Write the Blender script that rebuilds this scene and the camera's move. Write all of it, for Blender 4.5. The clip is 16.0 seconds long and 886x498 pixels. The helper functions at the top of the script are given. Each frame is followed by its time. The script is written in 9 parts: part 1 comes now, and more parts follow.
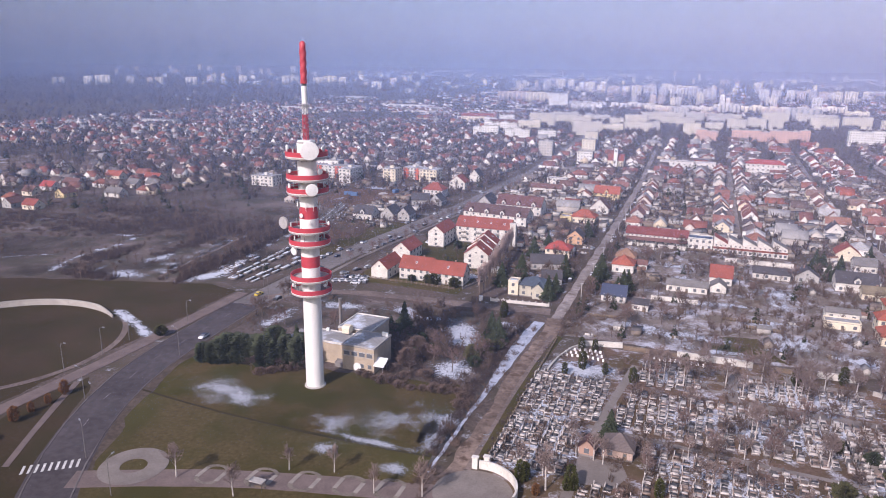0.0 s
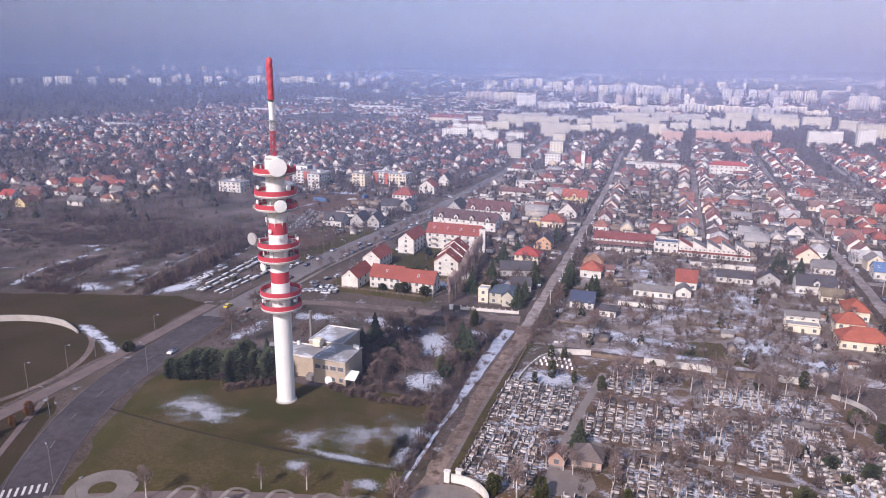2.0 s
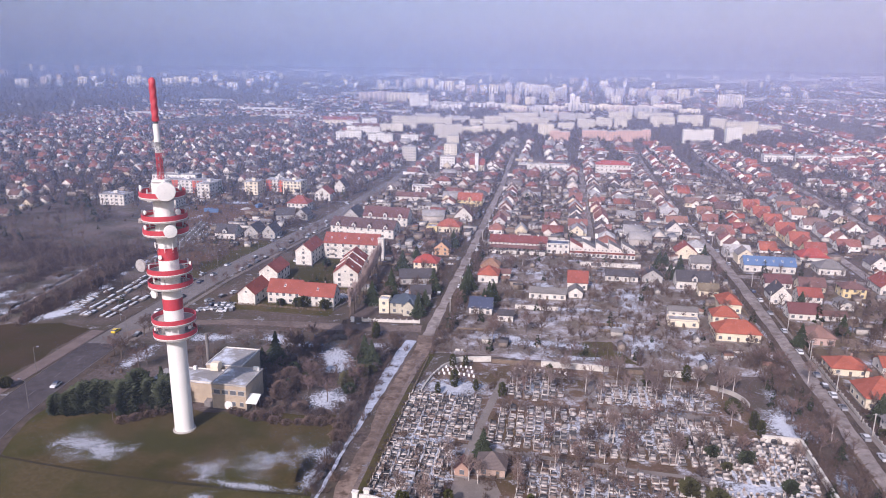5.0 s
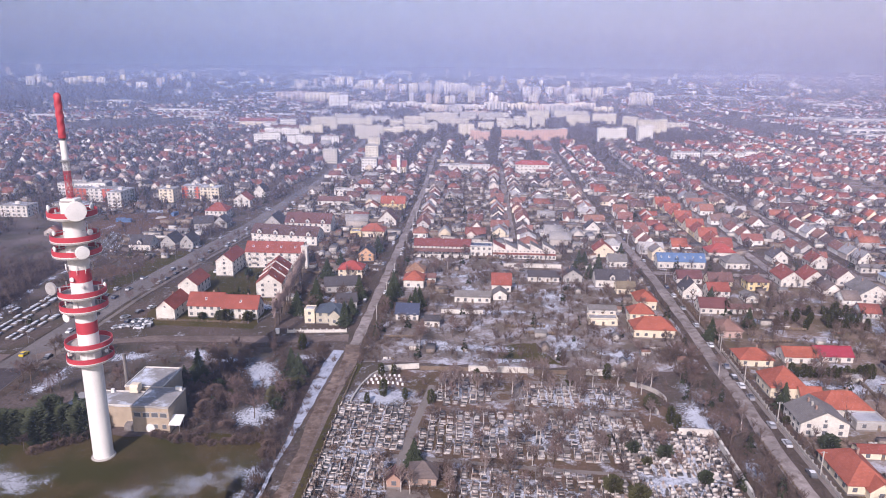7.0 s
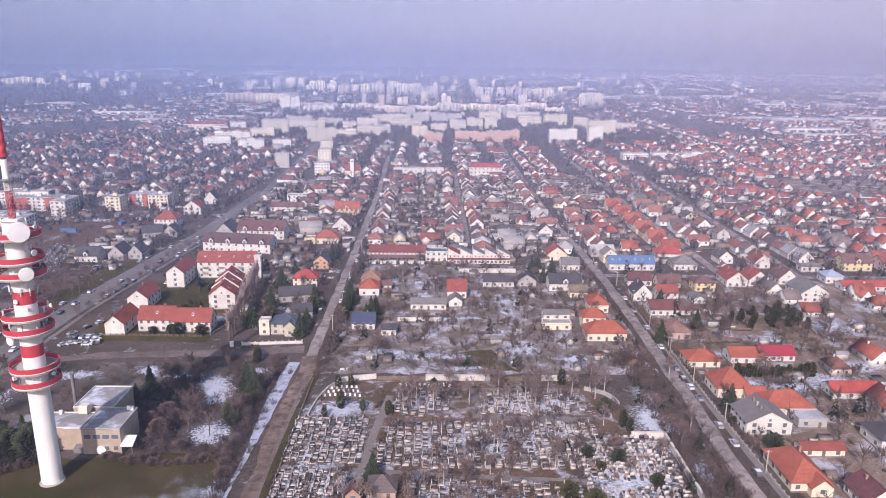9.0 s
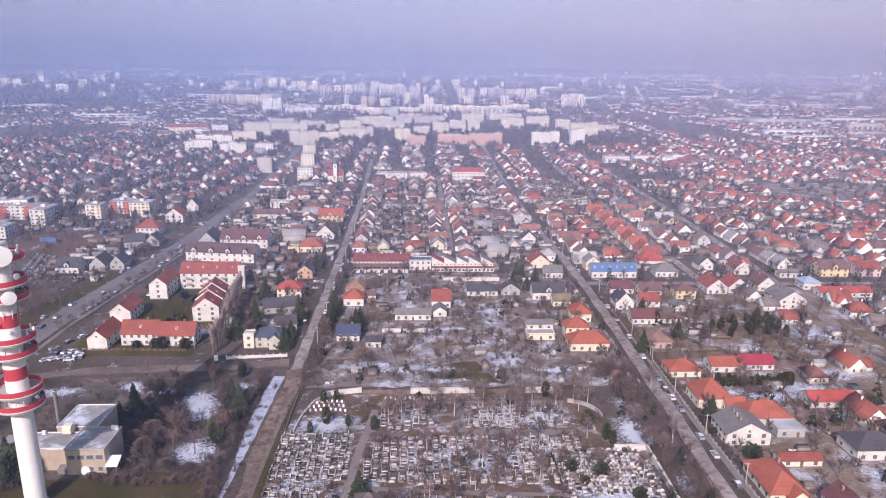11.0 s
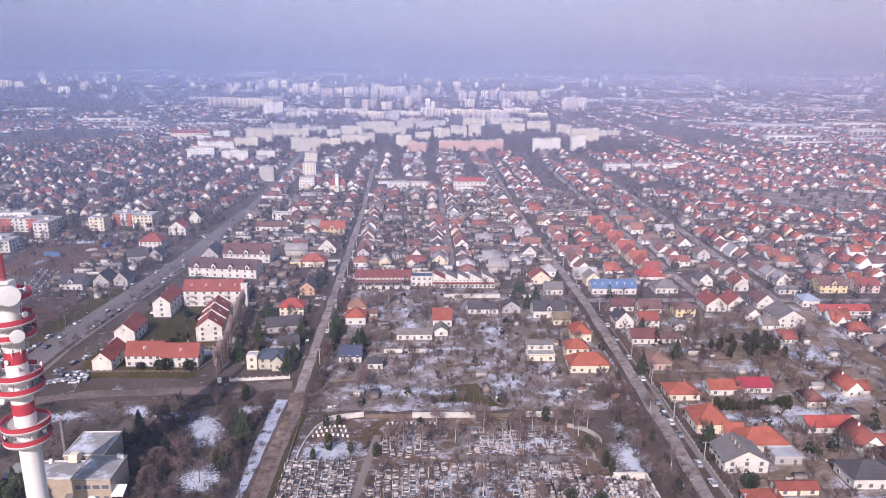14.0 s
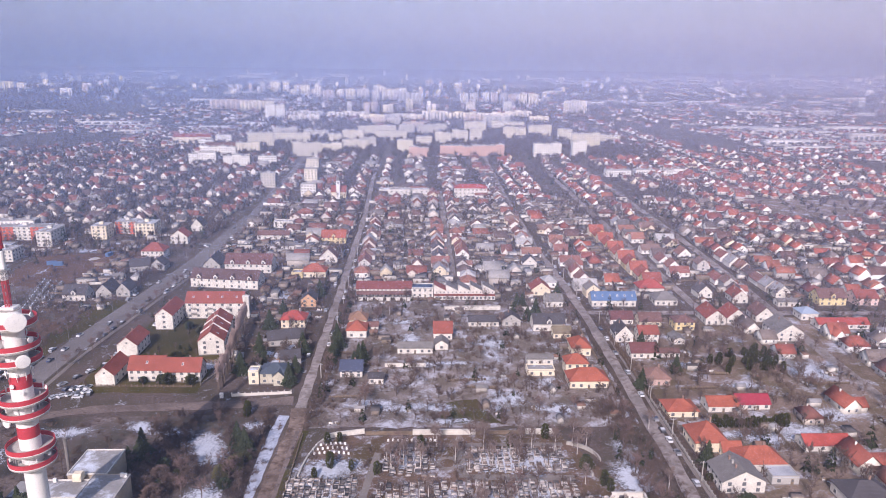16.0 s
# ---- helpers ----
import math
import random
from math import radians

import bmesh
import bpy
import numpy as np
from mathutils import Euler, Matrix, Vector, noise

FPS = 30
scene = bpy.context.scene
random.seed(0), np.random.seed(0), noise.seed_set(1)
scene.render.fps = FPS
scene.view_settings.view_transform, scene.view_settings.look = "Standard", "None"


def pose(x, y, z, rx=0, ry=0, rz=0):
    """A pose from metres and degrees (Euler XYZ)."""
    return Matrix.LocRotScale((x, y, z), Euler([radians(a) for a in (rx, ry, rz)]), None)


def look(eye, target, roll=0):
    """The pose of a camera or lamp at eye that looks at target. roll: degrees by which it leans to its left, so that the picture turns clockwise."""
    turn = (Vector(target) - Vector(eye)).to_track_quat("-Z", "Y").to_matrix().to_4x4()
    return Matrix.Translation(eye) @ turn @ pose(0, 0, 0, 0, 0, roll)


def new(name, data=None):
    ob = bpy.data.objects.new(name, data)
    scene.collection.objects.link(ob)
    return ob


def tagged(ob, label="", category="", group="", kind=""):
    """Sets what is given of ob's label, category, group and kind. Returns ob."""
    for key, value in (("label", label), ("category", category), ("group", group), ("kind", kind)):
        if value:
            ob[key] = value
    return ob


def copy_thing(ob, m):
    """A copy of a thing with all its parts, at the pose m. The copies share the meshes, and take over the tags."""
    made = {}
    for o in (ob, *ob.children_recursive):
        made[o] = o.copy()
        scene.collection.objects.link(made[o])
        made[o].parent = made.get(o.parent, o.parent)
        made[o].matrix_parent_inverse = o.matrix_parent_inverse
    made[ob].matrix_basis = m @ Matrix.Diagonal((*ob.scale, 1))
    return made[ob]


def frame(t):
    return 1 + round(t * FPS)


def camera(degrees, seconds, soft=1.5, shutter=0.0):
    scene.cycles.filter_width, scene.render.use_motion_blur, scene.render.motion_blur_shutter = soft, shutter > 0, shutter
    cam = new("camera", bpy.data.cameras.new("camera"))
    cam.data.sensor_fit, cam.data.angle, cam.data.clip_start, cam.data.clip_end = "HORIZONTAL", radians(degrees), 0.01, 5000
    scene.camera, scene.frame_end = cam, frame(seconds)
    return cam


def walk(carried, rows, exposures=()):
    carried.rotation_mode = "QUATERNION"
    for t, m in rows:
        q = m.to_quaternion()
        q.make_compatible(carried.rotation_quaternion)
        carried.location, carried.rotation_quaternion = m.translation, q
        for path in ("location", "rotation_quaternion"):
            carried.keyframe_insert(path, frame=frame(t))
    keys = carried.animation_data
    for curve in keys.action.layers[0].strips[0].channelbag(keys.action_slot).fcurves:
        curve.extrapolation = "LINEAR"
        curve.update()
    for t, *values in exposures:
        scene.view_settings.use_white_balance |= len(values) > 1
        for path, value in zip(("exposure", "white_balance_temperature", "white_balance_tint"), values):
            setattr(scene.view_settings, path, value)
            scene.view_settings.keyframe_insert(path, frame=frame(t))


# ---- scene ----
cam = camera(64.9, 16.0, soft=1.0)
PATH = [
    (0, (2.114, -0.395, 96.159), (2.064, 1.538, 95.648), 0.7),
    (0.5, (2.209, -0.235, 97.186), (2.181, 1.698, 96.675), 0.7),
    (1, (2.222, -0.399, 98.444), (2.214, 1.534, 97.932), 0.7),
    (1.5, (2.422, -0.548, 99.616), (2.431, 1.385, 99.103), 0.7),
    (2, (2.427, -0.685, 100.682), (2.461, 1.248, 100.169), 0.6),
    (2.5, (2.335, -0.69, 101.872), (2.407, 1.241, 101.358), 0.7),
    (3, (2.48, -0.82, 102.706), (2.601, 1.109, 102.193), 0.6),
    (3.5, (2.275, -1.026, 103.725), (2.449, 0.899, 103.21), 0.6),
    (4, (2.395, -1.01, 104.506), (2.615, 0.91, 103.991), 0.6),
    (6.5, (2.104, -1.538, 109.365), (2.589, 0.332, 108.848), 0.6),
    (7, (1.952, -1.543, 110.321), (2.486, 0.313, 109.803), 0.6),
    (7.5, (1.917, -1.708, 111.415), (2.496, 0.135, 110.897), 0.6),
    (8, (1.826, -1.601, 112.536), (2.431, 0.233, 112.016), 0.6),
    (8.5, (1.852, -1.561, 113.312), (2.478, 0.266, 112.793), 0.6),
    (9, (1.982, -1.744, 114.402), (2.638, 0.073, 113.883), 0.6),
    (9.5, (1.852, -1.794, 115.732), (2.538, 0.012, 115.213), 0.6),
    (12, (1.58, -1.757, 123.435), (2.281, 0.042, 122.914), 0.6),
    (12.5, (1.496, -1.747, 125.225), (2.195, 0.053, 124.703), 0.6),
    (13, (1.532, -1.737, 126.997), (2.23, 0.063, 126.475), 0.7),
    (13.5, (1.478, -1.736, 128.667), (2.175, 0.064, 128.145), 0.6),
    (14, (1.475, -1.723, 130.478), (2.172, 0.077, 129.956), 0.6),
    (14.5, (1.346, -1.649, 132.288), (2.043, 0.151, 131.765), 0.7),
    (15, (1.433, -1.661, 134.013), (2.129, 0.14, 133.491), 0.7),
    (15.5, (1.505, -1.756, 135.96), (2.2, 0.045, 135.436), 0.7),
    (16, (1.522, -1.999, 137.776), (2.216, -0.198, 137.254), 0.7),
]
walk(cam, [(t, look(eye, target, roll)) for t, eye, target, roll in PATH],
     exposures=[(0.0, 0.36, 5950, 25), (4.0, 0.37, 5950, 25), (8.0, 0.37, 6020, 26), (12.0, 0.37, 6000, 26), (16.0, 0.37, 6000, 26)])

# ---- world, sun and haze ----
SUN_HEADING, SUN_HEIGHT = 34.0, 36.0   # shadows fall towards this heading, degrees right of +y
world = bpy.data.worlds.new("sky")
scene.world = world
world.use_nodes = True
wn, wl = world.node_tree.nodes, world.node_tree.links
sky = wn.new("ShaderNodeTexSky")
sky.sky_type, sky.sun_disc = "NISHITA", False
sky.sun_elevation, sky.sun_rotation = radians(SUN_HEIGHT), radians(SUN_HEADING + 180)
sky.air_density, sky.dust_density, sky.ozone_density = 1.6, 2.5, 2.0
wl.new(sky.outputs[0], wn["Background"].inputs["Color"])
wn["Background"].inputs["Strength"].default_value = 0.10
sun = new("sun", bpy.data.lights.new("sun", "SUN"))
sun.data.energy, sun.data.angle, sun.data.color = 3.6, radians(0.6), (1.0, 0.91, 0.80)
sh, ch = math.sin(radians(SUN_HEADING)), math.cos(radians(SUN_HEADING))
sun.matrix_world = look((-sh * 300, -ch * 300, 300 * math.tan(radians(SUN_HEIGHT))), (0, 0, 0))
scene.view_settings.exposure = 0.0

# ---- helpers of this place: the town's streets run 19 degrees off the first view ----
GS, GC = math.sin(radians(19.0)), math.cos(radians(19.0))


def xy(v, u):
    return v * GC + u * GS, -v * GS + u * GC


def at(v, u, z=0.0, turn=0.0):
    x, y = xy(v, u)
    return pose(x, y, z, 0, 0, turn - 19.0)


def mesh_of(bm, name, mats):
    me = bpy.data.meshes.new(name)
    bm.to_mesh(me)
    bm.free()
    for m in mats if isinstance(mats, (list, tuple)) else [mats]:
        me.materials.append(m)
    return me


def part(name, bm, material, parent, label=""):
    ob = new(name, mesh_of(bm, name, material) if isinstance(bm, bmesh.types.BMesh) else bm)
    ob.parent = parent
    if label:
        ob["label"] = label
    return ob


def thing(name, label, category, m, group="", kind=""):
    ob = new(name)
    ob.matrix_world = m
    return tagged(ob, label, category, group, kind)


def structure(name, bm, material, label="", m=None, category=""):
    ob = new(name, mesh_of(bm, name, material))
    ob.matrix_world = m if m is not None else pose(0, 0, 0, 0, 0, -19.0)
    return tagged(ob, label, category, "", "structure")


def box(bm, x0, x1, y0, y1, z0, z1, mi=0, m=None):
    vs = [bm.verts.new((x, y, z)) for z in (z0, z1) for y in (y0, y1) for x in (x0, x1)]
    for q in ((0, 2, 3, 1), (4, 5, 7, 6), (0, 1, 5, 4), (2, 6, 7, 3), (0, 4, 6, 2), (1, 3, 7, 5)):
        bm.faces.new([vs[i] for i in q]).material_index = mi
    if m is not None:
        bmesh.ops.transform(bm, matrix=m, verts=vs)
    return vs


def prism(bm, poly, axis, a, b, mi=0):
    """A closed prism: poly in the two other axes, from a to b along axis."""
    def co(p, t):
        return {"x": (t, p[0], p[1]), "y": (p[0], t, p[1]), "z": (p[0], p[1], t)}[axis]
    lo, hi = [[bm.verts.new(co(p, t)) for p in poly] for t in (a, b)]
    n = len(poly)
    fs = [bm.faces.new(lo[::-1]), bm.faces.new(hi)]
    fs += [bm.faces.new((lo[i], lo[(i + 1) % n], hi[(i + 1) % n], hi[i])) for i in range(n)]
    for f in fs:
        f.material_index = mi
    bmesh.ops.recalc_face_normals(bm, faces=fs)
    return lo + hi


def tube(bm, p, q, r0, r1, n=6, mi=0, caps=True):
    p, q = Vector(p), Vector(q)
    turn = (q - p).to_track_quat("Z", "Y").to_matrix()
    rings = [[bm.verts.new(c + turn @ Vector((r * math.cos(2 * math.pi * i / n), r * math.sin(2 * math.pi * i / n), 0))) for i in range(n)] for c, r in ((p, r0), (q, max(r1, 0.002)))]
    for i in range(n):
        bm.faces.new((rings[0][i], rings[0][(i + 1) % n], rings[1][(i + 1) % n], rings[1][i])).material_index = mi
    if caps:
        bm.faces.new(rings[0][::-1]).material_index = mi
        bm.faces.new(rings[1]).material_index = mi


def lathe(bm, rows, n=32, mi=0, close=True):
    """Turns rows of (radius, height) about z."""
    rings = [[bm.verts.new((r * math.cos(2 * math.pi * i / n), r * math.sin(2 * math.pi * i / n), z)) for i in range(n)] for r, z in rows]
    pairs = list(zip(rings, rings[1:])) + ([(rings[-1], rings[0])] if close else [])
    for a, b in pairs:
        for i in range(n):
            bm.faces.new((a[i], a[(i + 1) % n], b[(i + 1) % n], b[i])).material_index = mi


def strip(name, pts, width, z, material, label, thick=0.06, category="road", rag=0.25):
    """A road-like band along grid points, with its own thickness."""
    bm = bmesh.new()
    fine = []
    for (a, b), (c, d) in zip(pts, pts[1:]):
        n = max(1, int(math.hypot(c - a, d - b) / (12 if rag < 0.5 else 4)))
        fine += [(a + (c - a) * i / n, b + (d - b) * i / n) for i in range(n)]
    fine.append(pts[-1])
    for _ in range(3):
        fine = [fine[0]] + [tuple((p[k] + 2 * q[k] + r[k]) / 4 for k in (0, 1)) for p, q, r in zip(fine, fine[1:], fine[2:])] + [fine[-1]]
    rows = []
    for i, p in enumerate(fine):
        a, b = fine[max(i - 1, 0)], fine[min(i + 1, len(fine) - 1)]
        t = Vector((b[0] - a[0], b[1] - a[1])).normalized()
        k = width / 2 + rag * noise.noise((p[0] * 0.11, p[1] * 0.11, z * 50))
        rows.append([bm.verts.new((p[0] + s * t.y * k, p[1] - s * t.x * k, h)) for s, h in ((-1, z - thick), (-1, z), (1, z), (1, z - thick))])
    for a, b in zip(rows, rows[1:]):
        for i in range(3):
            bm.faces.new((a[i], a[i + 1], b[i + 1], b[i]))
    bmesh.ops.recalc_face_normals(bm, faces=bm.faces)
    return structure(name, bm, material, label, category=category)


def sheet(name, poly, z, material, label, ragged=0.8, kind="structure", category="ground", step=3.0):
    """A thin layer on the ground with an uneven outline."""
    bm = bmesh.new()
    out = []
    n = len(poly)
    for i in range(n):
        (a, b), (c, d) = poly[i], poly[(i + 1) % n]
        k = max(1, int(math.hypot(c - a, d - b) / step))
        out += [(a + (c - a) * j / k, b + (d - b) * j / k) for j in range(k)]
    vs = []
    for p in out:
        w = noise.noise_vector((p[0] * 0.21, p[1] * 0.21, z * 91)) * ragged * 2
        vs.append(bm.verts.new((p[0] + w.x, p[1] + w.y, z)))
    top = bm.faces.new(vs)
    if top.normal.z < 0 or sum(a[0] * b[1] - b[0] * a[1] for a, b in zip(out, out[1:] + out[:1])) < 0:
        top.normal_flip()
    bmesh.ops.triangulate(bm, faces=[top])
    ob = structure(name, bm, material, label, category=category)
    ob["kind"] = kind
    return ob


def arrays(bm):
    bm.verts.index_update()
    vs = np.array([v.co[:] for v in bm.verts])
    loops = np.concatenate([[v.index for v in f.verts] for f in bm.faces])
    sizes = np.array([len(f.verts) for f in bm.faces])
    mi = np.array([f.material_index for f in bm.faces])
    bm.free()
    return vs, loops, sizes, mi


def scatter(name, temps, places, mats, label, category, parent=None, kind="stuff"):
    """One joined mesh of many small copies: places are (template, x, y, z, turn, sx, sy, sz)."""
    co, lo, si, mt, base = [], [], [], [], 0
    for k, x, y, z, turn, sx, sy, sz in places:
        vs, loops, sizes, mi = temps[k]
        c, s = math.cos(radians(turn)), math.sin(radians(turn))
        px, py = vs[:, 0] * sx, vs[:, 1] * sy
        co.append(np.stack([x + px * c - py * s, y + px * s + py * c, z + vs[:, 2] * sz], 1))
        lo.append(loops + base)
        si.append(sizes)
        mt.append(mi)
        base += len(vs)
    co, lo, si, mt = [np.concatenate(a) for a in (co, lo, si, mt)]
    me = bpy.data.meshes.new(name)
    me.vertices.add(len(co))
    me.vertices.foreach_set("co", co.astype(np.float32).ravel())
    me.loops.add(len(lo))
    me.loops.foreach_set("vertex_index", lo.astype(np.int32))
    me.polygons.add(len(si))
    me.polygons.foreach_set("loop_start", np.concatenate([[0], np.cumsum(si)[:-1]]).astype(np.int32))
    me.polygons.foreach_set("material_index", mt.astype(np.int32))
    tones = np.random.RandomState(len(places)).rand(len(places)).astype(np.float32)
    me.attributes.new("tone", "FLOAT", "FACE").data.foreach_set("value", np.repeat(tones, [len(temps[p[0]][2]) for p in places]))
    for m in mats:
        me.materials.append(m)
    me.update(calc_edges=True)
    me.validate()
    ob = new(name, me)
    if parent is not None:
        ob.parent = parent
        ob["kind"] = kind
        return ob
    return tagged(ob, label, category, "", kind)


# ---- materials ----
def nodes_of(name):
    m = bpy.data.materials.new(name)
    m.use_nodes = True
    return m, m.node_tree.nodes, m.node_tree.links, m.node_tree.nodes["Principled BSDF"]


def tex(nt, ln, scale, detail=4.0, rough=0.6, stretch=None):
    g = nt.new("ShaderNodeNewGeometry")
    t = nt.new("ShaderNodeTexNoise")
    t.inputs["Scale"].default_value, t.inputs["Detail"].default_value, t.inputs["Roughness"].default_value = scale, detail, rough
    if stretch:
        mp = nt.new("ShaderNodeMapping")
        mp.inputs["Scale"].default_value = stretch
        ln.new(g.outputs["Position"], mp.inputs["Vector"])
        ln.new(mp.outputs[0], t.inputs["Vector"])
    else:
        ln.new(g.outputs["Position"], t.inputs["Vector"])
    return t


def ramp(nt, ln, src, stops, constant=False):
    r = nt.new("ShaderNodeValToRGB")
    el = r.color_ramp.elements
    while len(el) < len(stops):
        el.new(0.5)
    for e, (p, c) in zip(el, stops):
        e.position = p
        e.color = (*c, 1) if len(c) == 3 else c
    if constant:
        r.color_ramp.interpolation = "CONSTANT"
    ln.new(src, r.inputs[0])
    return r


def blend(nt, ln, fac, a, b, mode="MIX"):
    m = nt.new("ShaderNodeMix")
    m.data_type, m.blend_type = "RGBA", mode
    for sock, val in ((m.inputs[0], fac), (m.inputs[6], a), (m.inputs[7], b)):
        if isinstance(val, (int, float)):
            sock.default_value = val
        elif isinstance(val, tuple):
            sock.default_value = (*val, 1)
        else:
            ln.new(val, sock)
    return m.outputs[2]


def bumped(nt, ln, bsdf, src, strength, dist):
    b = nt.new("ShaderNodeBump")
    b.inputs["Strength"].default_value, b.inputs["Distance"].default_value = strength, dist
    ln.new(src, b.inputs["Height"])
    ln.new(b.outputs[0], bsdf.inputs["Normal"])


def shade(c, k):
    return tuple(min(1.0, a * k) for a in c)


def pick_source(nt, ln, by, factor):
    """A random number for each object, each loose piece, or each copy in a joined mesh (its stored tone)."""
    if by == "object":
        return nt.new("ShaderNodeObjectInfo").outputs["Random"]
    if by == "island":
        return nt.new("ShaderNodeNewGeometry").outputs["Random Per Island"]
    a, m, f = nt.new("ShaderNodeAttribute"), nt.new("ShaderNodeMath"), nt.new("ShaderNodeMath")
    a.attribute_name = "tone"
    m.operation, f.operation = "MULTIPLY", "FRACT"
    m.inputs[1].default_value = factor
    ln.new(a.outputs["Fac"], m.inputs[0])
    ln.new(m.outputs[0], f.inputs[0])
    return f.outputs[0]


def surface(name, color, rough=0.8, var=0.25, grain=3.0, stain=0.12, metal=0.0, bump=0.3, dist=0.02, dirt=None, random_by=None):
    """A worn surface: grain and stains at two scales; with random_by a palette picked piece by piece ('object' or 'island')."""
    m, nt, ln, bsdf = nodes_of(name)
    if random_by:
        src = pick_source(nt, ln, random_by, 7.31)
        n = len(color)
        base = ramp(nt, ln, src, [(i / n, c) for i, c in enumerate(color)], True).outputs[0]
    else:
        base = color
    g1, g2 = tex(nt, ln, grain, 5), tex(nt, ln, stain, 3)
    k1 = ramp(nt, ln, g1.outputs[0], [(0.25, (1 - var,) * 3), (0.75, (1 + var * 0.6,) * 3)]).outputs[0]
    k2 = ramp(nt, ln, g2.outputs[0], [(0.3, (1 - var,) * 3), (0.7, (1 + var * 0.5,) * 3)]).outputs[0]
    c = blend(nt, ln, 1.0, blend(nt, ln, 1.0, base, k1, "MULTIPLY"), k2, "MULTIPLY")
    if dirt:
        g3 = tex(nt, ln, dirt[2], 6, 0.65)
        f = ramp(nt, ln, g3.outputs[0], [(dirt[1], (0, 0, 0)), (min(0.99, dirt[1] + 0.12), (1, 1, 1))]).outputs[0]
        c = blend(nt, ln, f, c, dirt[0])
    ln.new(c, bsdf.inputs["Base Color"])
    bsdf.inputs["Roughness"].default_value, bsdf.inputs["Metallic"].default_value = rough, metal
    if rough >= 0.8:
        bsdf.inputs["Specular IOR Level"].default_value = 0.15
    bumped(nt, ln, bsdf, g1.outputs[0], bump, dist)
    return m


def ground_mix(name, soil, soil2, grass, snow_at, snow_scale, big=0.012, rough=0.95, swing=0.22):
    """Winter ground: soil and dead grass in patches, with thin snow where the noise passes snow_at."""
    m, nt, ln, bsdf = nodes_of(name)
    a, b, c = tex(nt, ln, 0.9, 6, 0.7), tex(nt, ln, 0.06, 4), tex(nt, ln, big, 3)
    col = blend(nt, ln, ramp(nt, ln, a.outputs[0], [(0.35, (0, 0, 0)), (0.65, (1, 1, 1))]).outputs[0], soil, soil2)
    col = blend(nt, ln, ramp(nt, ln, b.outputs[0], [(0.42, (0, 0, 0)), (0.6, (1, 1, 1))]).outputs[0], col, grass)
    k = ramp(nt, ln, c.outputs[0], [(0.32, (1 - swing,) * 3), (0.68, (1 + swing,) * 3)]).outputs[0]
    col = blend(nt, ln, 1.0, col, k, "MULTIPLY")
    s1, s2 = tex(nt, ln, snow_scale, 7, 0.68), tex(nt, ln, snow_scale * 12, 4, 0.7)
    mixn = nt.new("ShaderNodeMath")
    mixn.operation = "MULTIPLY_ADD"
    ln.new(s2.outputs[0], mixn.inputs[0])
    mixn.inputs[1].default_value = 0.3
    ln.new(s1.outputs[0], mixn.inputs[2])
    f = ramp(nt, ln, mixn.outputs[0], [(snow_at - 0.03, (0, 0, 0)), (snow_at + 0.12, (1, 1, 1))]).outputs[0]
    col = blend(nt, ln, f, col, (0.45, 0.45, 0.5))
    ln.new(col, bsdf.inputs["Base Color"])
    bsdf.inputs["Roughness"].default_value, bsdf.inputs["Specular IOR Level"].default_value = rough, 0.1
    bumped(nt, ln, bsdf, a.outputs[0], 0.6, 0.15)
    return m


M_ground = ground_mix("winter_ground", (0.062, 0.046, 0.042), (0.14, 0.108, 0.094), (0.072, 0.058, 0.043), 0.76, 0.12)
M_lawn = ground_mix("winter_lawn", (0.056, 0.041, 0.016), (0.088, 0.064, 0.027), (0.046, 0.043, 0.011), 1.05, 0.05)
M_lawn_rough = ground_mix("rough_grass", (0.062, 0.048, 0.02), (0.098, 0.074, 0.034), (0.056, 0.05, 0.017), 0.97, 0.05)
M_meadow = ground_mix("brown_meadow", (0.042, 0.029, 0.016), (0.064, 0.045, 0.026), (0.042, 0.034, 0.016), 1.05, 0.05)
M_scrub = ground_mix("scrub_ground", (0.064, 0.049, 0.045), (0.16, 0.126, 0.114), (0.07, 0.06, 0.048), 0.83, 0.05, 0.024, swing=0.5)
M_plots = ground_mix("pale_garden_ground", (0.125, 0.1, 0.092), (0.28, 0.232, 0.212), (0.125, 0.1, 0.08), 0.685, 0.08)
M_garden = ground_mix("garden_ground", (0.13, 0.092, 0.074), (0.27, 0.2, 0.165), (0.13, 0.098, 0.064), 0.70, 0.08)
M_grave_ground = ground_mix("cemetery_ground", (0.1, 0.063, 0.046), (0.18, 0.12, 0.09), (0.095, 0.067, 0.036), 0.705, 0.16)


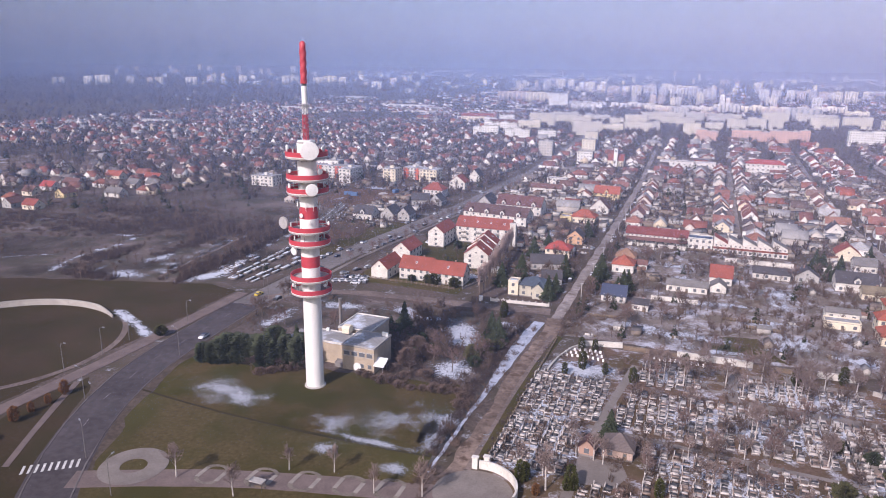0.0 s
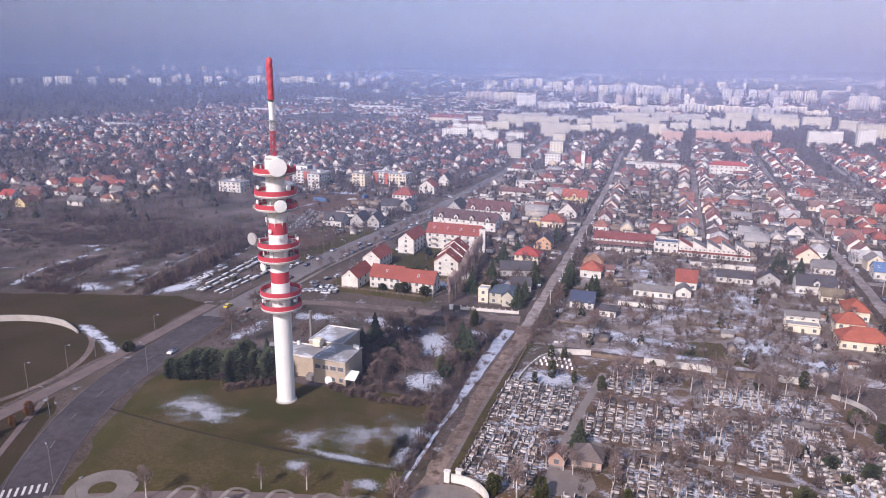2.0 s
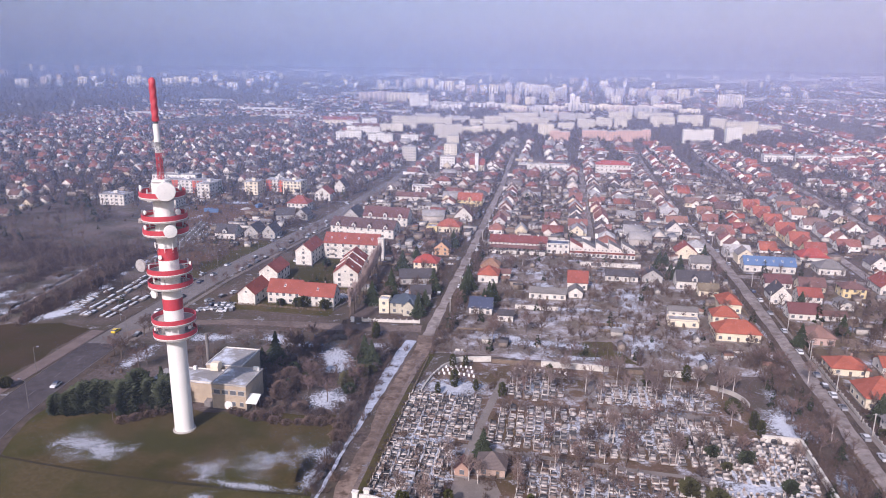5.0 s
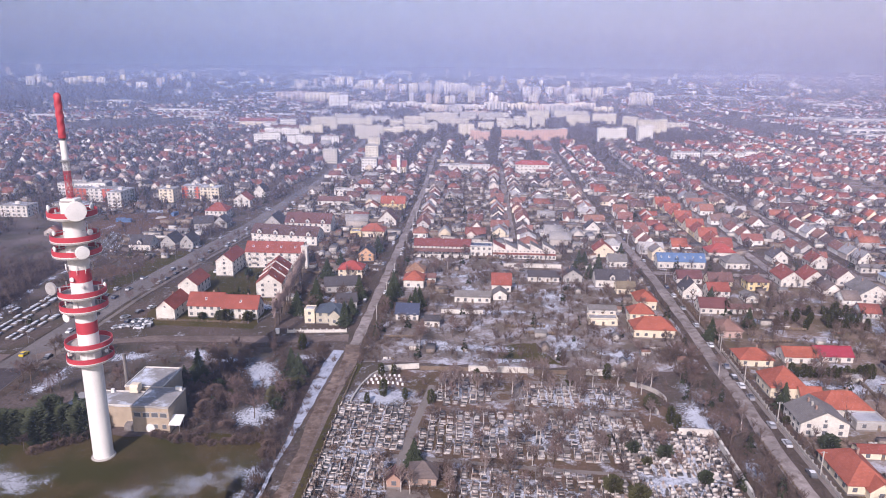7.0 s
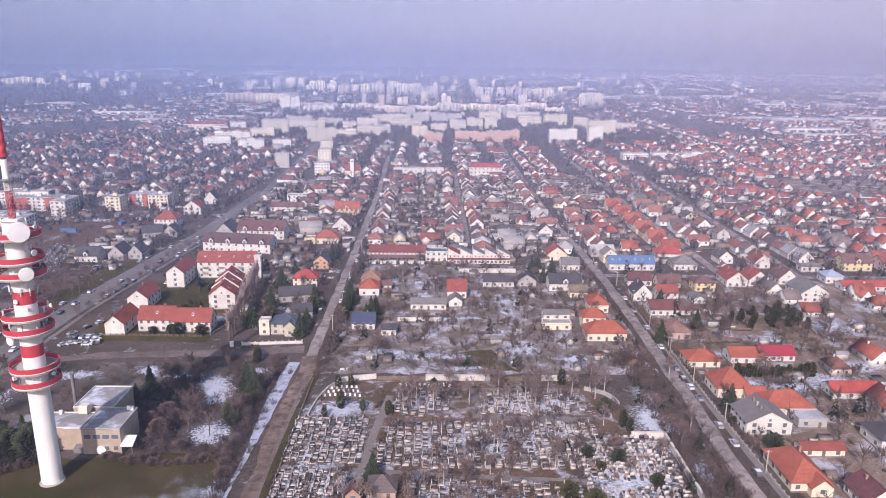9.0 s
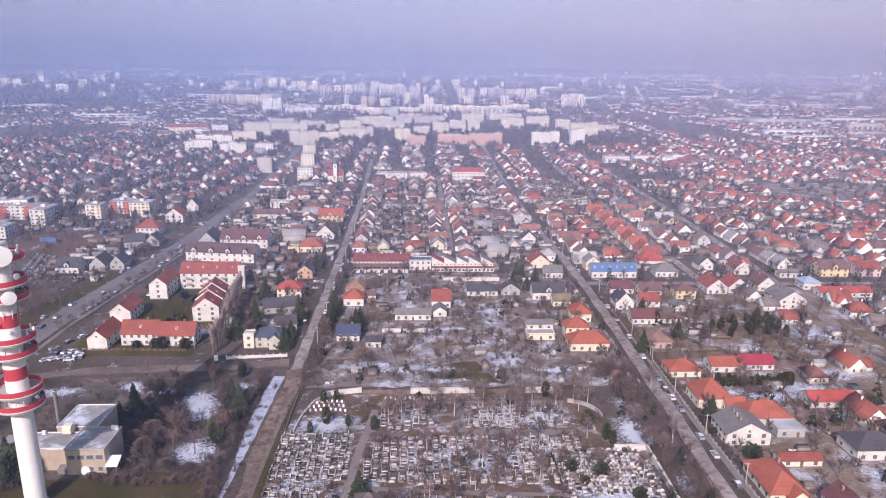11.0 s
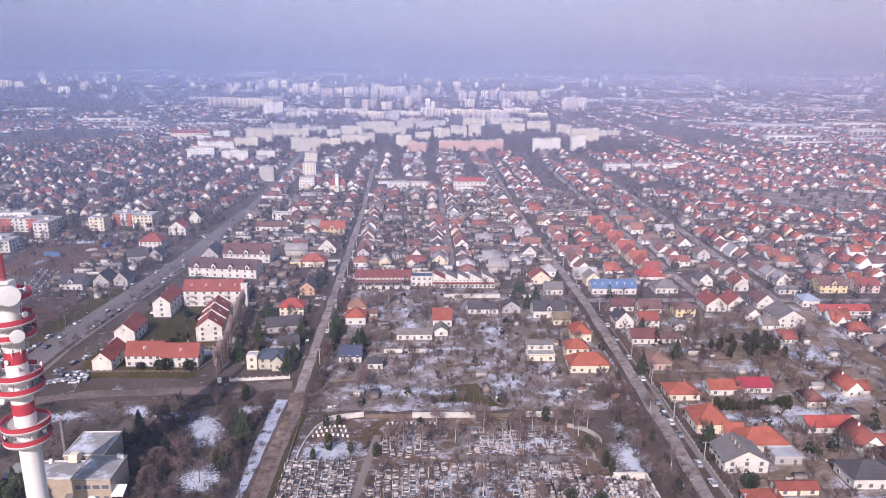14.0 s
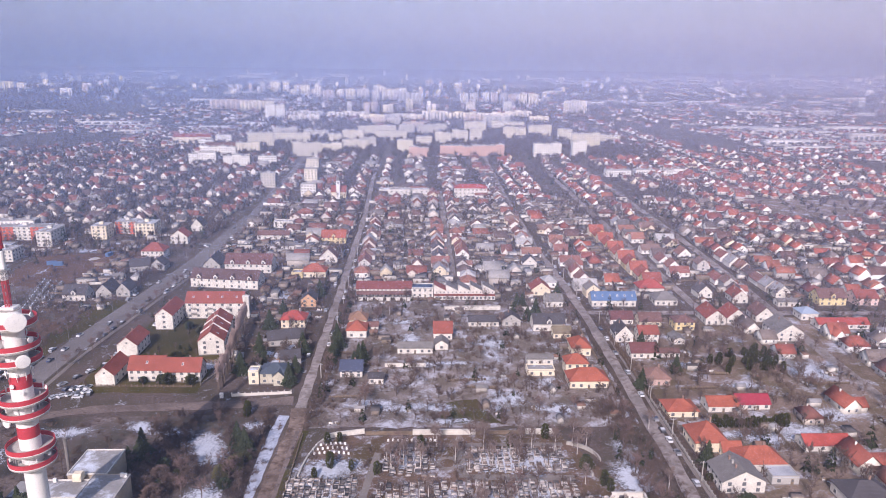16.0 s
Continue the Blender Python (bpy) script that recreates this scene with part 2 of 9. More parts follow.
def snow_cover(name, depth, fine, fall_off=0.62, full=0.95, wide=0.48):
    """Old snow that thins out towards the edge of its patch and lets the grass through in tufts."""
    m, nt, ln, bsdf = nodes_of(name)
    tc, ln_ = nt.new("ShaderNodeTexCoord"), nt.new("ShaderNodeVectorMath")
    ln_.operation = "LENGTH"
    ln.new(tc.outputs["Object"], ln_.inputs[0])
    a, b = tex(nt, ln, fine, 5, 0.75), tex(nt, ln, 0.14, 4, 0.6)

    def math_node(op, x, y):
        n = nt.new("ShaderNodeMath")
        n.operation = op
        for s, val in zip(n.inputs, (x, y)):
            if isinstance(val, (int, float)):
                s.default_value = val
            else:
                ln.new(val, s)
        return n.outputs[0]
    fall = math_node("SUBTRACT", depth, math_node("MULTIPLY", ln_.outputs["Value"], fall_off))
    total = math_node("ADD", fall, math_node("ADD", math_node("MULTIPLY", a.outputs[0], 1.7), math_node("MULTIPLY", b.outputs[0], 1.2)))
    f = ramp(nt, ln, math_node("SUBTRACT", total, 1.45), [(0.16, (0, 0, 0)), (wide, (full,) * 3)]).outputs[0]
    g = tex(nt, ln, 2.2, 4)
    ln.new(ramp(nt, ln, g.outputs[0], [(0.3, (0.38, 0.39, 0.44)), (0.7, (0.62, 0.65, 0.73))]).outputs[0], bsdf.inputs["Base Color"])
    bsdf.inputs["Roughness"].default_value = 0.9
    bumped(nt, ln, bsdf, a.outputs[0], 0.5, 0.08)
    clear, mix = nt.new("ShaderNodeBsdfTransparent"), nt.new("ShaderNodeMixShader")
    ln.new(f, mix.inputs[0])
    ln.new(clear.outputs[0], mix.inputs[1])
    ln.new(bsdf.outputs[0], mix.inputs[2])
    ln.new(mix.outputs[0], nt["Material Output"].inputs["Surface"])
    return m


M_snow_thin = snow_cover("thin_snow", 0.60, 1.5)
M_snow_faint = snow_cover("melting_snow", 0.34, 2.3, 0.4, 0.36, 0.36)
M_snow_lawn = snow_cover("mottled_lawn_snow", 0.58, 2.3, 0.6, 0.58, 0.45)
M_snow_streak = snow_cover("streaky_snow", 0.55, 0.8, 0.62, 0.85, 0.6)
M_snow_speck = snow_cover("speckled_snow", 0.42, 1.4, 0.62, 0.7, 0.7)
M_snow = snow_cover("old_snow", 0.84, 0.9)
M_snow_deep = snow_cover("deep_old_snow", 0.95, 0.8, 0.7, 0.85, 0.75)
M_snow_even = snow_cover("even_thin_snow", 0.5, 2.4)
M_snow_waste = snow_cover("trodden_snow", 0.5, 1.2)
M_snow_pile = surface("snow", (0.62, 0.64, 0.69), 0.9, 0.2, 2.0, 0.4)
M_asphalt = surface("asphalt", (0.084, 0.071, 0.074), 0.9, 0.35, 0.4, 0.03, dirt=((0.06, 0.055, 0.056), 0.58, 0.07))
M_asphalt_dark = surface("asphalt_patch", (0.065, 0.062, 0.064), 0.9, 0.25, 1.5, 0.08, dirt=((0.11, 0.10, 0.097), 0.6, 0.2))
M_street = surface("worn_street", (0.29, 0.248, 0.232), 0.92, 0.42, 0.5, 0.05, dirt=((0.15, 0.118, 0.104), 0.5, 0.18))
M_dirt = surface("dirt_track", (0.185, 0.142, 0.124), 0.95, 0.35, 1.1, 0.09, dirt=((0.085, 0.066, 0.055), 0.56, 0.4))
M_verge = surface("muddy_verge", (0.1, 0.075, 0.06), 0.95, 0.45, 0.9, 0.09, dirt=((0.06, 0.048, 0.036), 0.52, 0.3))
M_paving = surface("paving", (0.21, 0.18, 0.162), 0.9, 0.2, 2.5, 0.15)
M_paving_pink = surface("pink_paving", (0.17, 0.13, 0.12), 0.9, 0.2, 2.5, 0.2)
M_kerb = surface("kerb_stone", (0.15, 0.13, 0.125), 0.9, 0.2, 2.0, 0.3)
M_paint_worn = surface("faded_road_paint", (0.24, 0.22, 0.215), 0.85, 0.4, 3.0, 0.8)
M_paint = surface("road_paint", (0.6, 0.58, 0.55), 0.8, 0.3, 3.0, 0.8)
M_concrete = surface("concrete", (0.42, 0.39, 0.36), 0.85, 0.18, 2.0, 0.3)
M_concrete_dark = surface("weathered_concrete", (0.22, 0.2, 0.19), 0.9, 0.25, 2.0, 0.25)
M_white = surface("white_paint", (0.8, 0.78, 0.75), 0.6, 0.07, 1.5, 0.25)
M_white_wall = surface("white_render", (0.66, 0.62, 0.565), 0.85, 0.2, 2.0, 0.3)
M_cream_wall = surface("cream_render", (0.72, 0.63, 0.48), 0.85, 0.12, 2.0, 0.3)
M_yellow_wall = surface("yellow_render", (0.68, 0.55, 0.3), 0.85, 0.12, 2.0, 0.3)
M_red_wall = surface("red_render", (0.5, 0.13, 0.09), 0.85, 0.12, 2.0, 0.3)
M_grey_wall = surface("grey_render", (0.4, 0.38, 0.36), 0.85, 0.15, 2.0, 0.3)
M_tan_tile = surface("tan_facade_tile", (0.43, 0.345, 0.255), 0.7, 0.15, 3.0, 0.4)
M_tower_red = surface("red_paint", (0.48, 0.05, 0.066), 0.5, 0.1, 1.5, 0.4)
M_steel = surface("galvanised_steel", (0.42, 0.42, 0.43), 0.45, 0.15, 4.0, 0.6, metal=0.7)
M_dark_steel = surface("dark_steel", (0.07, 0.07, 0.075), 0.6, 0.2, 4.0, 0.6)
M_rubber = surface("rubber", (0.025, 0.025, 0.027), 0.8, 0.2, 6.0, 1.0)
M_wood = surface("grey_wood", (0.2, 0.15, 0.11), 0.85, 0.3, 3.0, 0.5)
M_bitumen = surface("bitumen_roof", (0.3, 0.285, 0.28), 0.85, 0.2, 1.5, 0.12, dirt=((0.58, 0.61, 0.68), 0.5, 0.13))
M_bitumen_plain = surface("weathered_grey_paint", (0.4, 0.38, 0.37), 0.7, 0.15, 2.0, 0.4)
M_bark = surface("bark", (0.15, 0.115, 0.095), 0.95, 0.3, 6.0, 0.5, bump=0.6)
M_birch = surface("birch_bark", (0.54, 0.49, 0.45), 0.85, 0.3, 4.0, 1.0)
M_twig = surface("bare_twigs", (0.125, 0.09, 0.077), 0.95, 0.3, 2.0, 0.2)
M_twig_pale = surface("pale_twigs", (0.22, 0.165, 0.148), 0.95, 0.3, 2.0, 0.2)
M_twig_red = surface("reddish_twigs", (0.19, 0.128, 0.112), 0.95, 0.3, 2.0, 0.2)
M_conifer = surface("conifer_needles", (0.045, 0.056, 0.03), 0.9, 0.4, 2.0, 0.4)
M_thuja = surface("thuja_leaves", (0.05, 0.052, 0.015), 0.9, 0.35, 3.0, 0.4)
M_rust_bush = surface("rusty_leaves", (0.16, 0.075, 0.03), 0.9, 0.35, 3.0, 0.4)
M_brush = surface("dry_brush", (0.135, 0.095, 0.076), 0.95, 0.35, 1.5, 0.15)


def roof_tiles(name, color, random_by=None, rough=0.75):
    """Tiled roof: courses of tiles as fine relief, moss and weather in patches."""
    m, nt, ln, bsdf = nodes_of(name)
    if random_by:
        src = pick_source(nt, ln, random_by, 1.0)
        base = ramp(nt, ln, src, [(i / len(color), c) for i, c in enumerate(color)], True).outputs[0]
    else:
        base = color
    g = nt.new("ShaderNodeNewGeometry")
    w = nt.new("ShaderNodeTexWave")
    w.wave_type, w.bands_direction = "BANDS", "Z"
    w.inputs["Scale"].default_value, w.inputs["Distortion"].default_value = 1.4, 0.6
    ln.new(g.outputs["Position"], w.inputs["Vector"])
    a, b = tex(nt, ln, 1.6, 5, 0.7), tex(nt, ln, 0.22, 3)
    k = blend(nt, ln, 1.0, ramp(nt, ln, a.outputs[0], [(0.25, (0.72,) * 3), (0.75, (1.18,) * 3)]).outputs[0], ramp(nt, ln, b.outputs[0], [(0.3, (0.78,) * 3), (0.7, (1.12,) * 3)]).outputs[0], "MULTIPLY")
    k = blend(nt, ln, 1.0, k, ramp(nt, ln, w.outputs[0], [(0.0, (0.88,) * 3), (1.0, (1.05,) * 3)]).outputs[0], "MULTIPLY")
    ln.new(blend(nt, ln, 1.0, base, k, "MULTIPLY"), bsdf.inputs["Base Color"])
    bsdf.inputs["Roughness"].default_value, bsdf.inputs["Specular IOR Level"].default_value = rough, 0.3
    bumped(nt, ln, bsdf, w.outputs[0], 0.5, 0.05)
    return m


ROOF_COLOURS = [(0.22, 0.105, 0.088), (0.4, 0.385, 0.38), (0.26, 0.1, 0.08), (0.125, 0.09, 0.087), (0.3, 0.135, 0.1), (0.24, 0.215, 0.205), (0.27, 0.105, 0.082), (0.44, 0.42, 0.41), (0.24, 0.12, 0.1), (0.14, 0.125, 0.125), (0.25, 0.11, 0.09), (0.115, 0.1, 0.104), (0.22, 0.14, 0.12), (0.28, 0.14, 0.105), (0.34, 0.33, 0.34)]
WALL_COLOURS = [(0.82, 0.79, 0.74), (0.78, 0.73, 0.65), (0.7, 0.66, 0.6), (0.84, 0.82, 0.79), (0.74, 0.64, 0.48), (0.5, 0.47, 0.45), (0.82, 0.79, 0.74), (0.62, 0.54, 0.47), (0.8, 0.76, 0.7)]
M_roof_red = roof_tiles("red_roof_tiles", (0.28, 0.078, 0.058))
M_roof_bright = roof_tiles("bright_red_roof_tiles", (0.38, 0.075, 0.06))
M_roof_orange = roof_tiles("orange_roof_tiles", (0.35, 0.1, 0.064))
M_roof_brown = roof_tiles("brown_roof_tiles", (0.165, 0.088, 0.078))
M_roof_dark = roof_tiles("dark_roof_tiles", (0.075, 0.068, 0.075))
M_roof_grey = roof_tiles("grey_roof_sheets", (0.19, 0.175, 0.17))
M_roof_blue = surface("blue_roof_sheets", (0.10, 0.165, 0.30), 0.8, 0.1, 2.0, 0.3)
M_roof_maroon = surface("maroon_roof_sheets", (0.3, 0.03, 0.05), 0.6, 0.12, 2.0, 0.3)
M_roof_mix = roof_tiles("mixed_roof_tiles", ROOF_COLOURS, "object")
M_wall_mix = surface("mixed_render", WALL_COLOURS, 0.85, 0.1, 2.0, 0.3, random_by="object")
M_roof_far = roof_tiles("town_roof_tiles", ROOF_COLOURS, "tone")
M_roof_east = roof_tiles("eastern_town_roof_tiles", [(0.34, 0.1, 0.07), (0.22, 0.095, 0.08), (0.4, 0.12, 0.075), (0.16, 0.09, 0.08), (0.38, 0.11, 0.07), (0.3, 0.09, 0.066), (0.24, 0.19, 0.17), (0.36, 0.13, 0.085), (0.27, 0.085, 0.068), (0.15, 0.12, 0.115)], "tone")
M_roof_west = roof_tiles("western_town_roof_tiles", [(0.21, 0.095, 0.08), (0.25, 0.09, 0.07), (0.12, 0.085, 0.08), (0.29, 0.11, 0.08), (0.2, 0.17, 0.16), (0.25, 0.095, 0.075), (0.36, 0.34, 0.33), (0.18, 0.1, 0.085), (0.115, 0.1, 0.1), (0.27, 0.11, 0.08), (0.15, 0.105, 0.095)], "tone")
M_wall_west = surface("western_town_render", [(0.72, 0.67, 0.6), (0.58, 0.52, 0.46), (0.48, 0.43, 0.39), (0.8, 0.77, 0.72), (0.62, 0.52, 0.38), (0.4, 0.36, 0.34), (0.66, 0.6, 0.53), (0.5, 0.42, 0.36), (0.74, 0.7, 0.64)], 0.85, 0.1, 2.0, 0.3, random_by="tone")
M_wall_far = surface("town_render", WALL_COLOURS, 0.85, 0.1, 2.0, 0.3, random_by="tone")
M_shed_roof = surface("shed_roofing", [(0.16, 0.13, 0.12), (0.2, 0.19, 0.19), (0.11, 0.1, 0.1), (0.22, 0.13, 0.1), (0.3, 0.29, 0.3)], 0.85, 0.2, 1.5, 0.3, random_by="tone")
M_shed_wall = surface("shed_boards", [(0.3, 0.25, 0.21), (0.5, 0.46, 0.42), (0.22, 0.18, 0.15), (0.62, 0.58, 0.53)], 0.9, 0.25, 2.0, 0.4, random_by="tone")
M_panel_far = surface("panel_block_walls", [(0.8, 0.71, 0.57), (0.62, 0.57, 0.5), (0.82, 0.72, 0.52), (0.6, 0.48, 0.4), (0.8, 0.75, 0.67), (0.5, 0.47, 0.44)], 0.85, 0.12, 1.0, 0.1, random_by="tone")
GRAVE_COLOURS = [(0.58, 0.51, 0.465), (0.2, 0.17, 0.155), (0.42, 0.38, 0.35), (0.1, 0.092, 0.09), (0.51, 0.46, 0.43), (0.05, 0.05, 0.055), (0.28, 0.21, 0.175), (0.62, 0.57, 0.53), (0.15, 0.125, 0.11)]
M_window_far = surface("far_windows", (0.2, 0.19, 0.2), 0.4, 0.1)
M_stone_mix = surface("grave_stone", GRAVE_COLOURS, 0.6, 0.2, 4.0, 1.0, random_by="object")
M_stone_far = surface("grave_stone_pieces", GRAVE_COLOURS, 0.6, 0.2, 4.0, 1.0, random_by="island")
M_car = surface("car_paint", [(0.65, 0.65, 0.66), (0.05, 0.05, 0.055), (0.35, 0.36, 0.38), (0.72, 0.72, 0.72), (0.05, 0.06, 0.1), (0.5, 0.5, 0.52), (0.12, 0.12, 0.13), (0.6, 0.6, 0.62), (0.3, 0.3, 0.32)], 0.25, 0.05, 2.0, 0.5, bump=0.0, random_by="object")
M_glass, _nt, _ln, _b = nodes_of("window_glass")
_b.inputs["Base Color"].default_value, _b.inputs["Roughness"].default_value, _b.inputs["IOR"].default_value = (0.13, 0.135, 0.15, 1), 0.15, 1.5


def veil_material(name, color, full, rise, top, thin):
    """A thin standing sheet coloured to pass for winter haze: clear at its foot, denser over its first metres, thinner
    again aloft; bluer towards the west.
    """
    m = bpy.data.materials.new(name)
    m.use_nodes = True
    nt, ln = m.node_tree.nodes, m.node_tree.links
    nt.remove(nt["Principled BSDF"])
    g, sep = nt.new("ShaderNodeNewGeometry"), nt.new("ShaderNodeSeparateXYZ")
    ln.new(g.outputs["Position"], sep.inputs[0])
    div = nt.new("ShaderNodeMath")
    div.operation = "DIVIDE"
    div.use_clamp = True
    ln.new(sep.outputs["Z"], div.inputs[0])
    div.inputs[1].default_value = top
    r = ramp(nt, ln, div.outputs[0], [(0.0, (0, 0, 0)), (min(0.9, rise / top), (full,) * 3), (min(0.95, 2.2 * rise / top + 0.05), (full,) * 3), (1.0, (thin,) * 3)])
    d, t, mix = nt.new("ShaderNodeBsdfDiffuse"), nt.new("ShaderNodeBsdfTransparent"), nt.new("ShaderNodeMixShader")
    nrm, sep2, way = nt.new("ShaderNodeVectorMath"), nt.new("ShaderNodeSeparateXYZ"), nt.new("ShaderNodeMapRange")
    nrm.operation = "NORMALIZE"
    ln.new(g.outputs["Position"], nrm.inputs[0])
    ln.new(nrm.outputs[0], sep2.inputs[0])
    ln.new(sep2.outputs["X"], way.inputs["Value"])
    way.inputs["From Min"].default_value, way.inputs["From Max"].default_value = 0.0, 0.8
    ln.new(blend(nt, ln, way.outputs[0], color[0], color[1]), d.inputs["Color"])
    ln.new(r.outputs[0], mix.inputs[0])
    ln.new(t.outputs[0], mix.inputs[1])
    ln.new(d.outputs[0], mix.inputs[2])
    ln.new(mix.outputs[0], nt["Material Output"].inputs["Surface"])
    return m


# Curved sheets with the haze painted into their tint and opacity.
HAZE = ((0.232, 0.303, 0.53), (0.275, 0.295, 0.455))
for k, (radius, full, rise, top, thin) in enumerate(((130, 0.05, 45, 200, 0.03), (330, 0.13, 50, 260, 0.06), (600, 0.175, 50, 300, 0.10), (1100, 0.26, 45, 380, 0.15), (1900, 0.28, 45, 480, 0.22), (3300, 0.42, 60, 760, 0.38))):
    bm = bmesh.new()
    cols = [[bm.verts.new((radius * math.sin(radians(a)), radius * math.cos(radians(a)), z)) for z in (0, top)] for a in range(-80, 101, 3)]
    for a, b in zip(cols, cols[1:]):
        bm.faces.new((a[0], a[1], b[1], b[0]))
    ob = structure("backdrop_haze", bm, veil_material("winter_haze", HAZE, full, rise, top, thin), "thin tinted sheet standing in for bluish winter haze", pose(0, 0, 0), "haze")
    # Left out of shadow rays, so the sheets darken nothing behind them.
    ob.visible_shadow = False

# ---- ground, far hills ----
bm = bmesh.new()
bmesh.ops.create_grid(bm, x_segments=24, y_segments=24, size=7000)
structure("ground", bm, M_ground, "brown winter ground with thin snow patches", pose(0, 0, 0), "ground")


def relief(x, y):
    """The land rises gently beyond the town."""
    return max(0.0, (math.hypot(x, y) - 2800) / 2000 * 72)


bm = bmesh.new()
cols = []
for a in range(-100, 121, 2):
    k = 1 + 0.1 * noise.noise((a * 0.05, 2.0, 0.0)) + 0.05 * noise.noise((a * 0.3, 5.0, 0.0))
    cols.append([bm.verts.new((r * math.sin(radians(a)), r * math.cos(radians(a)), z)) for r, z in ((2700, -3), (3800, 35 * (1 + k) / 2), (4850, 76 * k), (4990, 77 * k))])
for a, b in zip(cols, cols[1:]):
    for i in range(3):
        bm.faces.new((a[i], a[i + 1], b[i + 1], b[i]))
structure("backdrop_hills", bm, surface("far_land", (0.085, 0.075, 0.07), 0.95, 0.35, 0.02, 0.004), "gently rising land at the horizon", pose(0, 0, 0), "hills")

# ---- zones of the ground (grid v, u) ----
AVENUE = [(-105, 70), (-124, 90), (-140, 110), (-156, 140), (-163, 166), (-168.5, 226), (-168, 312), (-153, 465), (-149, 620), (-157, 865), (-170, 1150)]
sheet("ground_lawn", [(-128, 108), (-150, 140), (-157, 180), (-150, 186), (-100, 183), (-62, 188), (-55, 176), (-55, 112)], 0.02, M_lawn, "olive winter lawn round the tower")
sheet("ground_scrub", [(-160, 184), (-100, 184), (-56, 190), (-56, 254), (-160, 250)], 0.02, M_scrub, "rough brown scrubland behind the service building")
sheet("ground_rough", [(-128, 96), (-55, 112), (-55, 147), (-92, 145), (-150, 149), (-146, 130)], 0.035, M_lawn_rough, "rough dead grass at the edge of the lawn", ragged=0.4)
sheet("ground_meadow", [(-560, 60), (-182, 100), (-182, 238), (-200, 243), (-300, 212), (-560, 170)], 0.02, M_meadow, "brown olive meadow with a curved wall")
sheet("ground_wasteland", [(-560, 172), (-300, 214), (-200, 245), (-182, 242), (-178, 300), (-172, 372), (-215, 420), (-300, 470), (-560, 340)], 0.02, M_scrub, "dark brown wasteland with snow strips")
sheet("ground_garden", [(-42, 242), (90, 242), (90, 390), (-40, 390)], 0.02, M_plots, "gardens with thin snow behind the houses")
sheet("ground_garden_grass", [(11, 246), (36, 245), (31, 252), (27, 266), (14, 263)], 0.045, M_lawn_rough, "rough olive grass behind the cemetery", 1.2)
sheet("ground_cemetery", [(-42, 110), (74, 110), (74, 196), (56, 236), (-33, 236), (-42, 205)], 0.03, M_grave_ground, "grey cemetery ground with trodden snow", ragged=0.2)
sheet("ground_orchard", [(104, 130), (330, 130), (330, 362), (104, 362)], 0.02, M_garden, "gardens with thin snow beside the street")

M_earth = surface("dug_earth", (0.15, 0.088, 0.06), 0.95, 0.4, 0.8, 0.06, dirt=((0.09, 0.06, 0.048), 0.52, 0.12))
sheet("ground_building_site", [(-262, 420), (-228, 412), (-196, 440), (-193, 492), (-205, 500), (-268, 486)], 0.045, M_earth, "churned reddish-brown earth of a building site", 2.0)
sheet("ground_estate", [(-146, 272), (-92, 272), (-94, 372), (-140, 376)], 0.024, M_lawn_rough, "dull grass court between the apartment houses")
sheet("ground_plots", [(-178, 372), (-168, 480), (-172, 580), (-240, 560), (-210, 440), (-214, 420)], 0.022, M_scrub, "rough dark plots beside the avenue", 2.0)
sheet("ground_field", [(345, 628), (560, 628), (560, 712), (345, 712)], 0.022, M_garden, "bare brown field between the houses", 2.0)
sheet("ground_far_plots", [(-560, 345), (-300, 472), (-240, 562), (-180, 600), (-240, 1040), (-1000, 1040), (-1000, 345)], 0.014, M_scrub, "dark scrubby ground among the far houses", 2.0)

sheet("ground_soil", [(-206, 330), (-190, 326), (-186, 352), (-203, 362)], 0.046, M_earth, "bare orange-brown soil beside the avenue", 2.0)
sheet("ground_verge_grass", [(-188, 300), (-178, 300), (-166, 395), (-184, 385)], 0.05, M_lawn_rough, "dull grass strip beside the avenue", 1.2)

sheet("ground_corner", [(-120, 80), (-147, 112), (-164, 142), (-172, 150), (-175, 128), (-168, 104), (-150, 80)], 0.03, M_meadow, "dark grass between the walkway and the avenue", 0.5)

# ---- roads ----
M_avenue = surface("pale_asphalt", (0.175, 0.155, 0.152), 0.9, 0.25, 0.5, 0.03, dirt=((0.13, 0.115, 0.112), 0.57, 0.08))
strip("road_avenue", AVENUE[:6], 13.5, 0.06, M_asphalt, "wide dark grey asphalt avenue")
strip("road_avenue_end", AVENUE[8:], 7.0, 0.056, M_avenue, "worn asphalt avenue between trees")
strip("road_avenue_far", AVENUE[5:9], 12.5, 0.058, M_avenue, "wide pale worn asphalt avenue")
strip("pavement_avenue_far", [(v + 9.4, u) for v, u in AVENUE[5:9]], 2.0, 0.1, M_paving, "pale pavement along the avenue", 0.1, "pavement")
M_mud_street = surface("muddy_street", (0.23, 0.168, 0.135), 0.93, 0.6, 0.35, 0.05, dirt=((0.095, 0.064, 0.048), 0.5, 0.2))
strip("road_street_near", [(-47.5, 98), (-47, 180), (-46.6, 215), (-45.2, 240), (-46, 258)], 5.6, 0.052, M_mud_street, "muddy worn street beside the cemetery", rag=2.2)
strip("road_street_one", [(-46, 256), (-46, 264), (-46, 420), (-47, 620), (-52, 800), (-58, 1040)], 4.4, 0.05, M_street, "worn street beside the gardens", rag=0.8)
strip("ground_verge_one", [(-43.5, 112), (-43.2, 180), (-44.5, 264), (-46, 420), (-47, 620), (-52, 800), (-58, 1040)], 8.0, 0.034, M_verge, "muddy brown verge beside the street", 0.03, "verge", 1.6)
